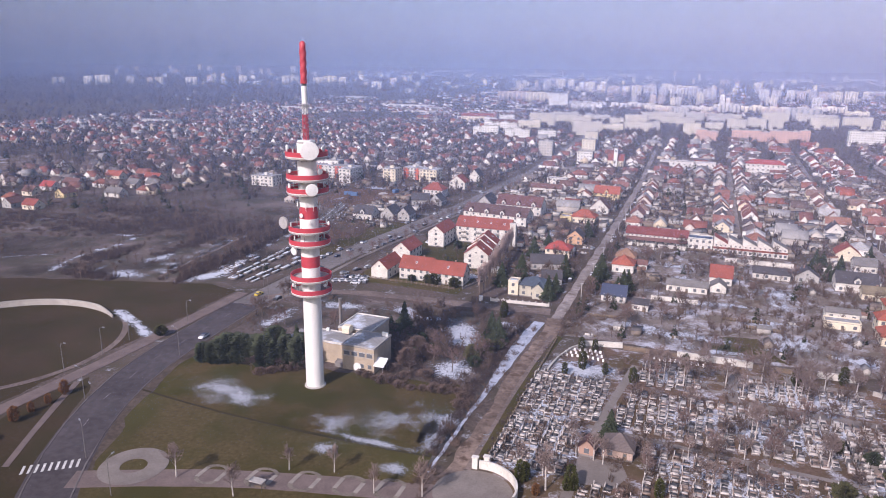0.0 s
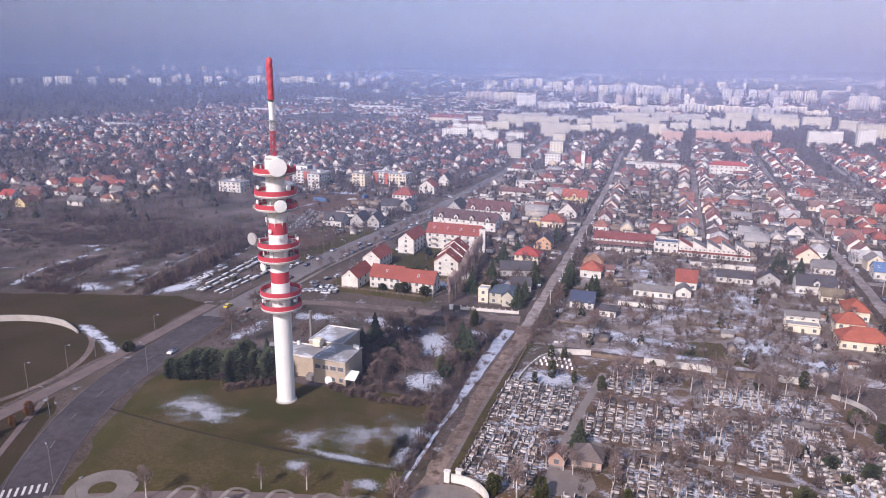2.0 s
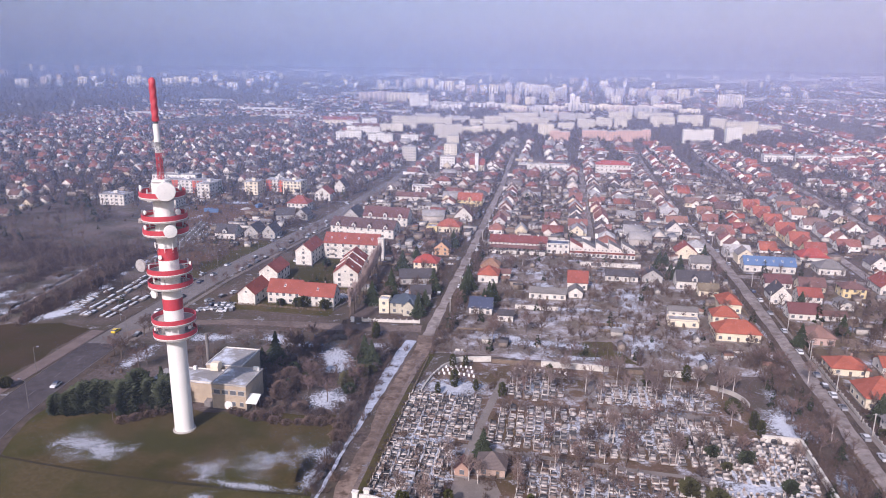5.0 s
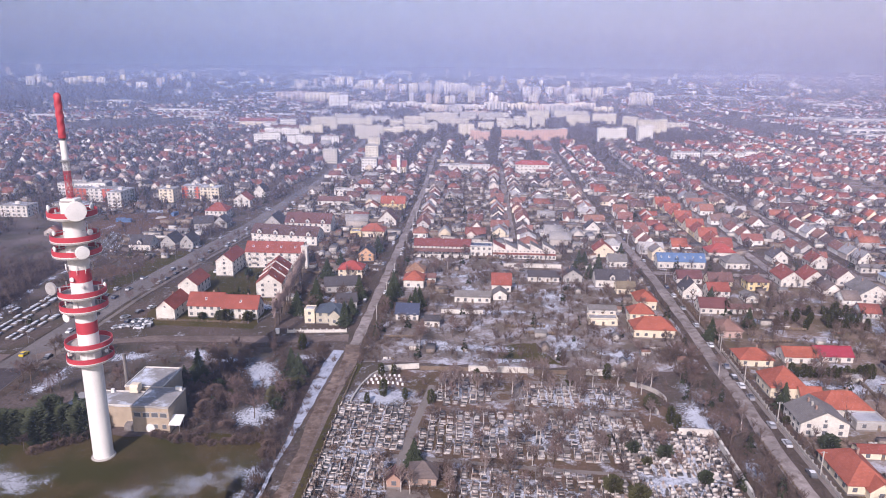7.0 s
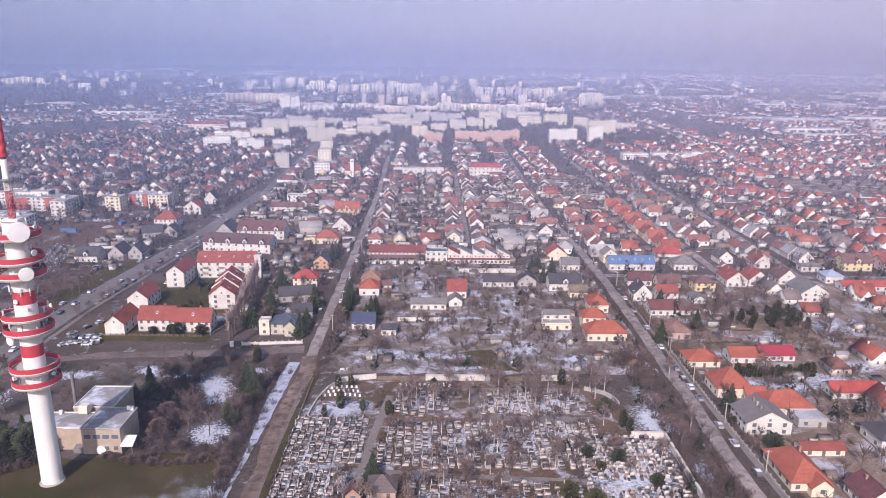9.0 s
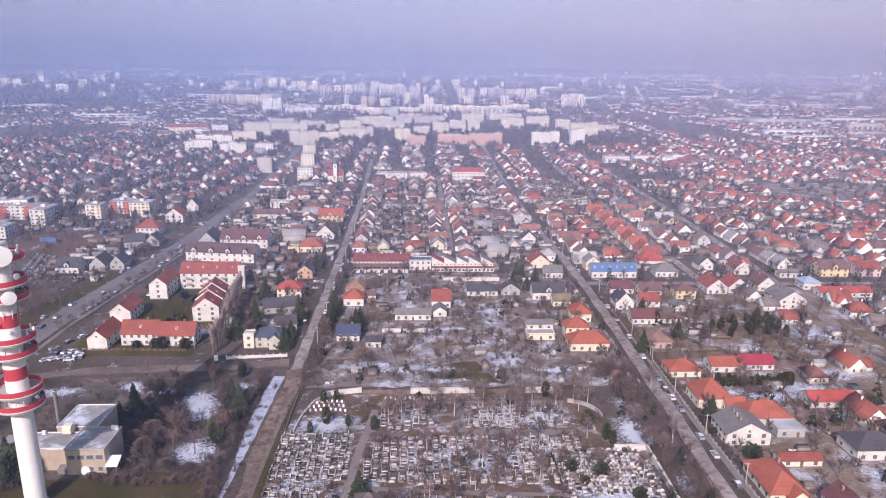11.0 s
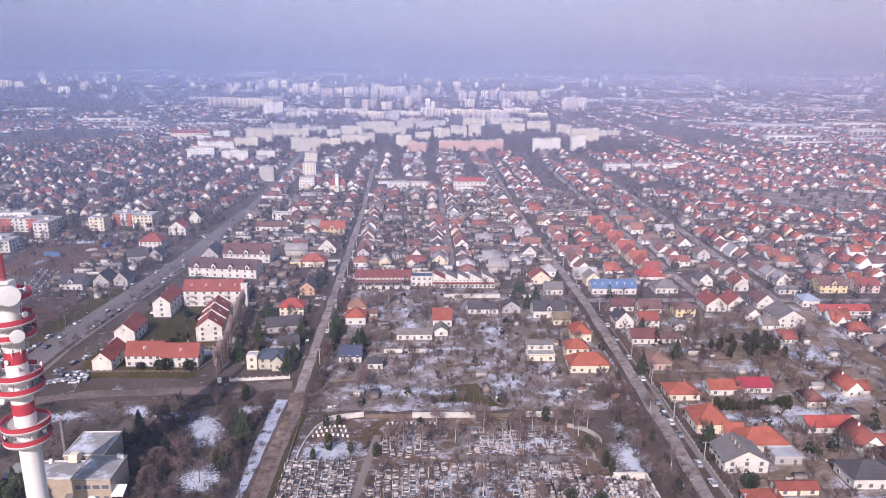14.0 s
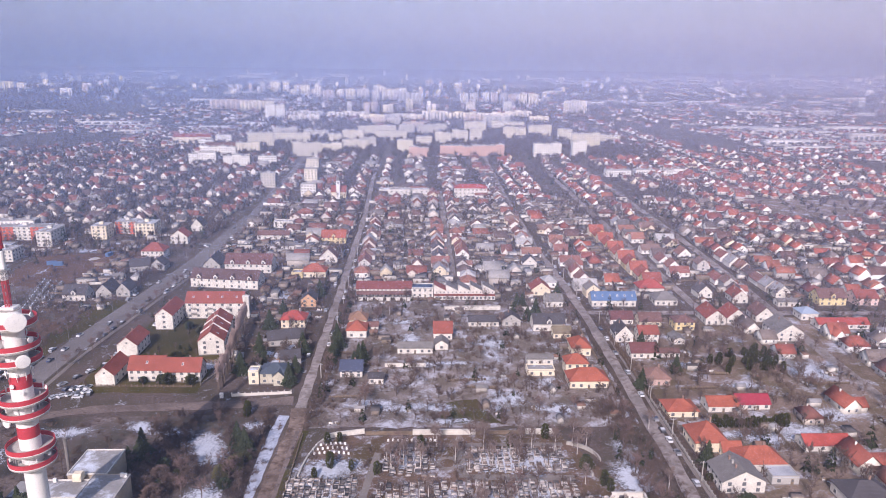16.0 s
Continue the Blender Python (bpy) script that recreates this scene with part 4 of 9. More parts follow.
bm = bmesh.new()
for x in (-6, 5):
    prism(bm, [(-6.5, 7.2), (-6.5, 7.9), (0, 12.7), (6.5, 7.9), (6.5, 7.2), (0, 12.0)], "x", x - 0.2, x + 0.2)
part("fire_wall", bm, M_white_wall, r_, "white parapet wall across the roof")
house(-130.5, 354.0, 20, 9.0, 8.2, 3.6, 90, M_white_wall, M_roof_red, LB + " and plain gable wall", storeys=3, nx=4, ny=1, group=EST, name="apartment_house", door=False)
r_ = house(-109.0, 366.0, 31, 11.0, 9.2, 4.6, 0, M_white_wall, M_roof_red, LB + " and balconies", storeys=3, nx=7, ny=2, group=EST, name="apartment_house", skylights=4, chimneys=2)
balconies(r_, 31, 11.0, 9.2, 3, (-11, -2.5, 8))
house(-117.0, 418.4, 43, 12.0, 6.2, 4.6, -8, M_white_wall, roof_tiles("dark_brown_roof_tiles", (0.115, 0.068, 0.066)), "white apartment house with dark brown roof and dormers", storeys=2, nx=9, ny=2, group=EST, name="apartment_house", dormers=4, chimneys=3)
house(-110.5, 451.5, 31, 13.0, 6.4, 5.4, -3, M_white_wall, roof_tiles("dull_red_roof_tiles", (0.145, 0.068, 0.064)), "white apartment house with dull brown-red roof and dormers", storeys=2, nx=8, ny=2, group=EST, name="apartment_house", dormers=3, chimneys=3)
house(-134.5, 453.0, 17, 11, 5.6, 5.4, 90, M_grey_wall, M_roof_dark, "grey apartment house with steep near-black roof", storeys=2, nx=4, ny=2, group=EST, name="apartment_house", chimneys=2)
bm = bmesh.new()
box(bm, -1.6, 1.6, -1.2, 1.2, 0, 12.5)
box(bm, -1.9, 1.9, -1.5, 1.5, 12.5, 12.8)
tagged(part("stair_tower", bm, M_white_wall, None), "slender white stair tower with glass strip", "tower").matrix_world = at(-92.0, 362.0)

# ---- the service building at the tower ----
def service_building():
    root = thing("service_building", "flat-roofed two-storey technical building with tan tiled front", "building", at(-95.5, 192.2))
    take(-95.5, 192.2, 13, 14)
    take(-110, 197, 16, 16)
    bm = bmesh.new()
    box(bm, -31.0, -22.6, 1.0, 9.0, 0, 4.2)
    part("side_wing", bm, M_concrete_dark, root, "low grey side wing")
    bm = bmesh.new()
    box(bm, -31.3, -22.6, 0.7, 9.3, 4.2, 4.45)
    part("side_wing_roof", bm, M_bitumen, root, "flat roof with old snow")
    take(-122, 197, 9, 9)
    bm = bmesh.new()
    box(bm, -6.0, 5.4, -6.6, 6.2, 0, 8.2)
    part("wall", bm, M_tan_tile, root)
    bm = bmesh.new()
    box(bm, -6.2, 5.6, -6.8, 6.4, 8.2, 8.5, 0)
    for a, b, c, e in ((-6.2, 5.6, -6.8, -6.5), (-6.2, 5.6, 6.1, 6.4), (-6.2, -5.9, -6.5, 6.1), (5.3, 5.6, -6.5, 6.1)):
        box(bm, a, b, c, e, 8.5, 8.75, 1)
    part("roof", bm, [M_bitumen, M_concrete], root, "bitumen roof with patches of snow")
    for i in range(4):
        hang("window", WIN_WIDE, root, -4.3 + 2.7 * i, -6.63, 5.2, 0)
        if i > 1:
            hang("window", WIN, root, -4.3 + 2.7 * i, -6.63, 1.4, 0)
    bm = bmesh.new()
    box(bm, -6.05, 5.45, -6.7, -6.58, 4.9, 5.15)
    box(bm, -6.05, 5.45, -6.7, -6.58, 6.6, 6.85)
    part("facade_band", bm, M_concrete, root)
    bm = bmesh.new()
    tube(bm, (-0.6, -6.62, 1.5), (-0.6, -6.95, 1.5), 1.4, 1.4, 24)
    part("ground_dish", bm, M_white, root, "round white satellite dish at the wall")
    bm = bmesh.new()
    prism(bm, [(-7.4, 3.0), (-3.6, 4.6), (-3.6, 4.75), (-7.4, 3.2)], "x", 5.4, 9.0)
    part("canopy", bm, M_white, root, "slanting white canopy")
    bm = bmesh.new()
    for x, y, z in ((8.6, -7.0, 3.1), (8.6, -4.0, 4.4)):
        tube(bm, (x, y, 0), (x, y, z), 0.07, 0.07, 6)
    part("canopy_post", bm, M_steel, root)
    for x, y, w, d, h, lab in ((-14.6, 0.6, 17.0, 9.4, 7.0, "low wing with bitumen roof"), (-8.6, 14.2, 12.5, 14.5, 8.0, "rear wing with snowy roof"), (-20.5, -3.5, 7.0, 6.5, 3.6, "low annexe")):
        bm = bmesh.new()
        box(bm, x - w / 2, x + w / 2, y - d / 2, y + d / 2, 0, h)
        wg = part("wing", bm, M_grey_wall if h < 7 else M_tan_tile, root, lab)
        bm = bmesh.new()
        box(bm, x - w / 2 - 0.15, x + w / 2 + 0.15, y - d / 2 - 0.15, y + d / 2 + 0.15, h, h + 0.25, 0)
        for a, b, c, e in ((x - w / 2, x + w / 2, y - d / 2 - 0.1, y - d / 2 + 0.2), (x - w / 2, x + w / 2, y + d / 2 - 0.2, y + d / 2 + 0.1), (x - w / 2 - 0.1, x - w / 2 + 0.2, y - d / 2 + 0.2, y + d / 2 - 0.2), (x + w / 2 - 0.2, x + w / 2 + 0.1, y - d / 2 + 0.2, y + d / 2 - 0.2)):
            box(bm, a, b, c, e, h + 0.24, h + 0.6, 1)
        part("roof", bm, [M_bitumen, M_white_wall], wg)
    bm = bmesh.new()
    prism(bm, [(-1.6, 8.4), (1.6, 8.4), (1.6, 10.0), (0.9, 10.9), (-0.9, 10.9), (-1.6, 10.0)], "x", -9.0, -6.4)
    bmesh.ops.translate(bm, vec=(-2.5, 5.0, -0.6), verts=bm.verts)
    part("lift_house", bm, M_cream_wall, root)
    for x, y in ((4.4, 5.0), (3.3, 5.2), (-17.5, 4.5)):
        bm = bmesh.new()
        z = 8.45 if x > 0 else 7.2
        box(bm, x - 0.5, x + 0.5, y - 0.35, y + 0.35, z, z + 1.3)
        part("roof_unit", bm, M_white, root, "white ventilation unit")
    bm = bmesh.new()
    tube(bm, (-21.0, 19.5, 0), (-21.0, 19.5, 13.5), 0.55, 0.5, 12)
    tube(bm, (-21.0, 19.5, 13.5), (-21.0, 19.5, 13.9), 0.65, 0.65, 12)
    part("flue", bm, M_concrete_dark, root, "tall grey flue")
    bm = bmesh.new()
    prism(bm, [(-1.6, 0), (1.6, 0), (1.6, 2.3), (-1.6, 1.6)], "x", -9.2, -6.2)
    bmesh.ops.translate(bm, vec=(0, -4.6, 0), verts=bm.verts)
    part("porch", bm, M_concrete_dark, root, "small grey porch")


service_building()

# ---- houses that stand out ----
W, Cw, Y, G_ = M_white_wall, M_cream_wall, M_yellow_wall, M_grey_wall
# villa and fence at the corner
# Greyer than the plain cream: shadow on the villa's front is in this colour.
M_villa_wall = surface("shadowed_cream_render", (0.5, 0.46, 0.37), 0.85, 0.18, 1.5, 0.3)
house(-61.2, 285.0, 11.5, 10, 5.2, 3.0, 0, M_villa_wall, surface("slate_sheets", (0.07, 0.085, 0.11), 0.5, 0.2, 1.0, 0.3), "cream villa with hipped dark slate roof", hip=True, storeys=2, nx=3, ny=2, name="villa", wing=(2.6, 4.6, 1.6, 4.6, 2.2), door=False)
house(-69.6, 281.8, 4.4, 5, 6.4, 0.6, 0, M_cream_wall, M_bitumen, "small cream flat-roofed annexe", flat=True, storeys=2, nx=1, ny=1, door=False, chimneys=0)
house(-64.0, 350.5, 12.6, 10, 5.0, 3.6, 0, Cw, M_roof_bright, "cream house with bright red hipped roof", hip=True, storeys=2, nx=4, ny=2, chimneys=2)
house(-64.5, 327.0, 17.5, 8.5, 3.6, 3.4, 14, M_grey_wall, M_roof_dark, "grey house with long near-black roof", nx=4, ny=2)
house(-58.0, 303.5, 9, 7.5, 3.4, 2.8, 14, M_grey_wall, M_roof_dark, "grey outbuilding with dark slate roof", nx=2, ny=1, chimneys=0)
house(-61.0, 383.0, 9.5, 8.5, 4.6, 3.6, 90, surface("orange_render", (0.58, 0.36, 0.22), 0.85, 0.1), M_roof_dark, "orange house with steep dark roof", storeys=2, nx=3, ny=2)
house(-66.0, 440.0, 15, 11, 4.2, 4.2, 0, Cw, M_roof_orange, "house with large orange hipped roof", hip=True, nx=4)
house(-76.5, 436.0, 7, 8, 4.0, 0.5, 0, Y, M_bitumen, "low yellow flat-roofed house", flat=True, nx=2, ny=1)
house(-61.0, 474.0, 10, 12.4, 4.0, 6.2, 90, W, M_roof_brown, "white house with tall brown gable", storeys=1, nx=3, ny=3)
house(-63.5, 527.0, 18.5, 12, 5.4, 4.6, 0, Y, M_roof_orange, "yellow house with orange half-hipped roof", storeys=2, nx=5, ny=2, dormers=1, chimneys=2)
house(-80.0, 496.0, 14, 7, 3.2, 1.0, 0, W, M_roof_grey, "long low white house with flat grey roof", nx=4, ny=1)
house(-95.5, 507.0, 9.5, 7, 3.4, 1.4, 0, W, M_roof_grey, "low white shed with grey roof", nx=2, ny=1, name="shed", category="shed")
house(-112.0, 538.0, 25, 9, 4.0, 2.6, 0, W, M_roof_brown, "long white house with low brown roof", nx=6, ny=1)
house(-111.5, 577.0, 16, 9, 5.5, 0.6, 0, W, M_bitumen, "white flat-roofed house by the avenue", flat=True, storeys=2, nx=4, ny=2)
house(-29.5, 337.0, 10, 10, 4.4, 3.8, 90, W, M_roof_orange, "white house with orange hipped roof", hip=True, nx=3, ny=2)
house(-30.0, 351.0, 9.5, 9, 4.6, 3.6, 0, Cw, roof_tiles("tan_roof_tiles", (0.3, 0.17, 0.11)), "cream house with tan pyramid roof", hip=True, nx=2, ny=2)
house(-22.0, 344.0, 6, 5, 3.0, 1.6, 0, W, M_roof_brown, "small white annexe with brown roof", nx=2, ny=1, chimneys=0)
house(-28.0, 290.5, 10.0, 8.5, 3.4, 3.4, 0, W, surface("dark_blue_sheets", (0.045, 0.055, 0.1), 0.5, 0.1), "white house with dark blue roof", storeys=2, nx=3, ny=2)
house(-16.5, 282.0, 6.5, 6, 3.2, 1.4, 0, W, M_roof_dark, "low white shed with dark roof", nx=2, ny=1, name="shed", category="shed")
house(14.6, 333.5, 9.4, 8.5, 4.2, 4.6, 0, W, M_roof_red, "white house with red gable roof", storeys=1, nx=3, ny=2)
house(0.5, 315.0, 17, 6.5, 3.4, 1.8, 0, W, M_roof_grey, "long white shed with grey roof", nx=5, ny=1, name="shed", category="shed", chimneys=0)
house(13.5, 320.0, 7.5, 6.5, 3.2, 2.2, 90, W, M_roof_grey, "white shed with grey gable roof", nx=2, ny=1, name="shed", category="shed", chimneys=0)
house(37.0, 351.0, 16, 7.5, 3.2, 2.2, 0, W, M_roof_dark, "long low white house with black roof", nx=4, ny=1, chimneys=0)
house(52.0, 352.0, 7.5, 10, 3.6, 3.4, 90, G_, M_roof_dark, "grey house with dark gable roof", nx=2, ny=2)
house(71.0, 346.0, 16.5, 11, 4.6, 3.8, 0, W, M_roof_dark, "white house with dark roof and gable dormer", storeys=1, nx=4, ny=2, dormers=1)
house(76.0, 334.0, 9, 7, 3.4, 2.6, 0, Cw, roof_tiles("olive_roof_tiles", (0.2, 0.16, 0.11)), "cream house front with tan roof", nx=3, ny=2)
house(76.5, 404.0, 11, 11.5, 4.2, 4.4, 90, M_cream_wall, M_roof_red, "cream house with red gable roof", storeys=1, nx=3, ny=2)
house(81.0, 383.0, 10, 9.5, 3.8, 3.0, 0, W, M_roof_grey, "white house with grey roof", nx=3, ny=2)
house(79.0, 463.0, 10, 9.6, 3.8, 4.6, 90, W, M_roof_dark, "white gabled house with black roof", nx=3, ny=2)
house(116.0, 383.5, 26, 9.5, 4.4, 3.6, 0, W, M_roof_blue, "white house with bright blue metal roof", storeys=1, nx=7, ny=2, skylights=6, chimneys=2)
house(147.5, 386.0, 13.2, 11, 3.8, 4.0, 0, W, M_roof_grey, "white house with grey hipped roof", hip=True, nx=4, ny=2)
house(145.5, 407.0, 15.5, 11, 4.2, 4.2, 0, W, M_roof_bright, "white house with bright red hipped roof", hip=True, nx=4, ny=2)
house(144.0, 346.0, 10.5, 9, 5.0, 2.6, 0, Y, M_roof_brown, "yellow house with brown roof", hip=True, storeys=2, nx=3, ny=2)
house(164.0, 357.0, 15, 11, 4.4, 4.2, 90, W, M_roof_red, "white house with red gable roof by the street", nx=3, ny=3)
house(176.5, 357.5, 12.5, 11, 4.0, 4.6, 90, W, M_roof_red, "white gabled house with red roof", nx=3, ny=3)
house(193.5, 360.0, 12, 10, 4.0, 4.6, 90, W, M_roof_brown, "white gabled house with brown roof", nx=3, ny=2)
house(220.0, 381.5, 13.5, 6, 3.4, 1.2, 0, W, M_roof_grey, "long low white house", nx=4, ny=1, chimneys=0)
house(193.5, 390.0, 11, 9, 4.2, 4.0, 90, W, M_roof_red, "white gabled house with red roof on the corner", nx=3, ny=2)
house(247.0, 386.0, 16.5, 11, 5.2, 4.0, 0, Y, M_roof_brown, "pale yellow house with brown roof and gable", storeys=2, nx=4, ny=2, dormers=1)
house(268.0, 386.0, 13.5, 11, 5.0, 3.6, 0, surface("pink_render", (0.68, 0.5, 0.45), 0.85, 0.1), M_roof_red, "pink house with red roof", storeys=2, nx=4, ny=2)
house(220.0, 361.0, 9.6, 9, 4.4, 2.6, 0, W, surface("pale_blue_sheets", (0.3, 0.36, 0.45), 0.5, 0.1), "white house with pale blue hipped roof", hip=True, nx=3, ny=2)
house(231.5, 347.0, 28, 8, 3.2, 2.2, 0, W, M_roof_bright, "long low white house with bright red roof", nx=7, ny=1)
house(193.0, 334.0, 16, 14, 5.0, 4.6, 90, W, M_roof_grey, "large white house with grey gable roof", storeys=2, nx=4, ny=3)
house(81.0, 314.5, 9, 12, 4.6, 3.6, 0, Cw, M_roof_orange, "cream house with orange hipped roof", hip=True, nx=3, ny=2)
house(76.5, 279.0, 17, 10, 4.0, 4.2, 0, Cw, M_roof_orange, "cream house with large orange hipped roof", hip=True, nx=5, ny=2)
house(74.0, 291.0, 10, 8, 6.2, 3.4, 0, Cw, M_roof_orange, "cream upper wing with orange hipped roof", hip=True, storeys=2, nx=3, ny=2)
house(57.6, 289.5, 12.5, 6, 3.2, 0.6, 0, Cw, M_bitumen, "low cream flat-roofed outbuilding", flat=True, nx=3, ny=1, chimneys=0)
house(59.3, 301.5, 12, 6, 3.4, 1.2, 0, W, M_roof_grey, "long low white outbuilding with grey roof", nx=3, ny=1, chimneys=0, name="outbuilding", category="building")
house(108.4, 253.0, 12.4, 10, 3.2, 3.0, 0, Cw, M_roof_orange, "low cream house with orange roof", hip=True, nx=3, ny=2)
house(126.7, 256.3, 12.4, 8.5, 3.2, 2.4, 0, W, M_roof_orange, "white shed hall with pinkish orange roof", nx=3, ny=1, chimneys=0, name="shed", category="shed")
house(140.1, 258.0, 13.8, 8, 3.0, 2.6, 0, W, M_roof_maroon, "open shed with maroon metal roof", nx=4, ny=1, chimneys=0, name="shed", category="shed")
house(109.4, 228.4, 12, 12.5, 4.4, 5.4, 0, Cw, M_roof_orange, "cream house with steep orange hipped roof", hip=True, storeys=1, nx=3, ny=3, chimneys=1)
house(115.5, 221.0, 7, 6, 3.0, 2.6, 0, Cw, M_roof_orange, "low orange-roofed link building", nx=2, ny=1, chimneys=0)
house(122.3, 214.4, 16.2, 10, 3.6, 4.2, 0, W, M_roof_orange, "white bungalow with broad orange hipped roof", hip=True, nx=5, ny=2, chimneys=1)
house(109.9, 203.4, 12.2, 14.6, 4.6, 3.8, 90, W, M_roof_grey, "large white house with grey gable roof", storeys=2, nx=4, ny=3, chimneys=3)
house(126.6, 205.5, 9.4, 7, 3.0, 0.4, 0, G_, surface("striped_sheets", (0.45, 0.46, 0.5), 0.5, 0.3), "low shed with pale sheet roof", flat=True, nx=2, ny=1, chimneys=0, name="shed", category="shed")
house(107.4, 175.4, 10.8, 17.0, 3.2, 4.4, 0, Cw, M_roof_orange, "large bungalow with broad orange hipped roof", hip=True, nx=3, ny=4, chimneys=1, wing=(2.2, 6.0, 2.2, 2.8, 2.4), door=False)
house(147.5, 193.0, 15, 11, 4.2, 3.6, 0, W, M_roof_dark, "white house with dark grey hipped roof", hip=True, nx=4, ny=2)
house(153.0, 226.0, 17, 8, 3.0, 2.4, 0, W, M_roof_bright, "low white house with bright red roof in a garden", nx=4, ny=1)
M_roof_maroon_tile = roof_tiles("maroon_house_tiles", (0.15, 0.06, 0.062))
house(121.5, 162.5, 10, 9, 3.4, 3.6, 90, W, M_roof_maroon_tile, "white house with steep maroon roof", nx=3, ny=2)
house(120.8, 187.2, 13, 5, 2.6, 1.2, 0, Cw, M_roof_red, "low garden building with shallow red roof", nx=3, ny=1, chimneys=0, name="shed", category="shed")
# houses between the gardens and the cross street
house(108.2, 281.5, 10, 10, 3.6, 3.6, 0, surface("dull_pink_render", (0.5, 0.36, 0.32), 0.85, 0.12), roof_tiles("pinkish_roof_tiles", (0.25, 0.145, 0.12)), "dull pink house with weathered hipped roof", hip=True, nx=3, ny=2)
house(111.0, 310.0, 13, 9, 3.4, 3.4, 0, W, M_roof_maroon_tile, "white house with maroon tiled roof beside the street", nx=4, ny=2)
house(123.0, 309.5, 11, 6, 2.8, 1.2, 0, W, M_roof_brown, "long low white outbuilding", nx=4, ny=1, chimneys=0, name="outbuilding", category="building")
house(106.8, 331.0, 11, 9, 4.4, 4.8, 90, W, M_roof_dark, "white gabled house with near-black roof", nx=3, ny=2)
house(118.8, 328.5, 10, 9, 5.4, 3.0, 0, W, M_roof_red, "two-storey white house with red roof", storeys=2, nx=3, ny=2)
house(112.5, 354.5, 12.5, 8, 3.4, 3.2, 0, W, M_roof_maroon_tile, "low white house with maroon roof at the corner", nx=3, ny=2)
house(127.5, 352.0, 12, 9, 3.2, 3.4, 0, Cw, M_roof_brown, "cream house with dark brown roof", nx=3, ny=2)
house(134.0, 327.0, 9, 6, 2.8, 1.4, 90, W, M_roof_grey, "low white shed with sheet roof", nx=2, ny=1, chimneys=0, name="shed", category="shed")


# terraces behind the gardens
def terrace():
    root = thing("terrace", "long white terrace with dark red roof", "terrace", at(-18.5, 400.0))
    take(-18.5, 400, 33, 10)
    part("wall", gable_walls(33, 9, 5.8, 3.2), W, root)
    part("roof", gable_roof(33, 9, 5.8, 3.2), roof_tiles("maroon_roof_tiles", (0.2, 0.058, 0.052)), root)
    bm = bmesh.new()
    prism(bm, [(-7.6, 2.9), (-7.6, 3.04), (-4.5, 4.3), (-4.5, 4.16)], "x", -16.4, 16.4)
    part("lean_to_roof", bm, M_roof_brown, root, "red lean-to roof over the terraces")
    for i in range(7):
        x = -16.4 + 32.8 * i / 6
        bm = bmesh.new()
        box(bm, x - 0.12, x + 0.12, -7.5, -4.5, 0, 2.8)
        part("party_wall", bm, W, root)
    for i in range(14):
        hang("window", WIN, root, -15.5 + 31 * i / 13, -4.52, 0.6 if i % 2 else 1.0, 0)
        hang("skylight_window", WIN_SMALL, root, -15.5 + 31 * i / 13, -4.52, 4.5, 0)
    for i in range(3):
        bm = bmesh.new()
        box(bm, -11 + 11 * i, -10.4 + 11 * i, -0.3, 0.3, 8.2, 9.9)
        part("chimney", bm, W, root)
    for i in range(6):
        bm = bmesh.new()
        x = -13.6 + 5.45 * i
        k = 1.2 + 0.5 * (i % 3)
        box(bm, x - k, x + k, -9.8 - 0.5 * (i % 2), -7.5, 0, 2.3, 0)
        box(bm, x - k - 0.1, x + k + 0.1, -9.95 - 0.5 * (i % 2), -7.4, 2.3, 2.42, 1)
        part("porch", bm, [W, M_roof_grey], root, "low white porch")


terrace()
house(4.5, 399.5, 12.8, 9, 6.0, 0.4, 0, W, surface("solar_glass", (0.03, 0.05, 0.1), 0.2, 0.1), "white terrace end with dark solar roof", flat=True, storeys=2, nx=4, ny=1, chimneys=0, name="terrace_house")
# row with steep one-sided roofs
for i in range(5):
    root = thing("terrace_house", "white terrace house with slanting %s roof" % ("red" if i == 0 else "grey"), "house", at(15.0 + 7.3 * i, 399.5), "terrace of slanting roofs")
    take(15.0 + 7.3 * i, 399.5, 7, 8)
    bm = bmesh.new()
    prism(bm, [(-3.62, 0), (3.62, 0), (3.62, 4.4), (-3.62, 8.2)], "y", -4.5, 4.5)
    part("wall", bm, W, root)
    bm = bmesh.new()
    prism(bm, [(-3.6, 8.25), (-3.6, 8.42), (3.6, 4.62), (3.6, 4.45)], "y", -4.2, 4.9)
    part("roof", bm, M_roof_red if i == 0 else M_roof_grey, root)
    bm = bmesh.new()
    box(bm, -3.6, 3.6, -8.0, -4.5, 0, 2.5, 0)
    box(bm, -3.65, 3.65, -8.2, -4.4, 2.5, 2.7, 1)
    part("front_room", bm, [W, M_roof_red], root, "low front room with red sheet roof")
    for x in (-2.2, 0.2, 2.4):
        hang("window", WIN, root, x, -8.02, 0.7, 0)
        hang("window", WIN_SMALL, root, x, -4.52, 3.3, 0)
bm = bmesh.new()
box(bm, -16, 16, -0.15, 0.15, 0, 2.2, 0)
box(bm, -16.1, 16.1, -0.22, 0.22, 2.2, 2.32, 1)
tagged(part("garden_wall", bm, [W, M_concrete], None), "long white garden wall with a coping", "wall").matrix_world = at(33.0, 374.0)
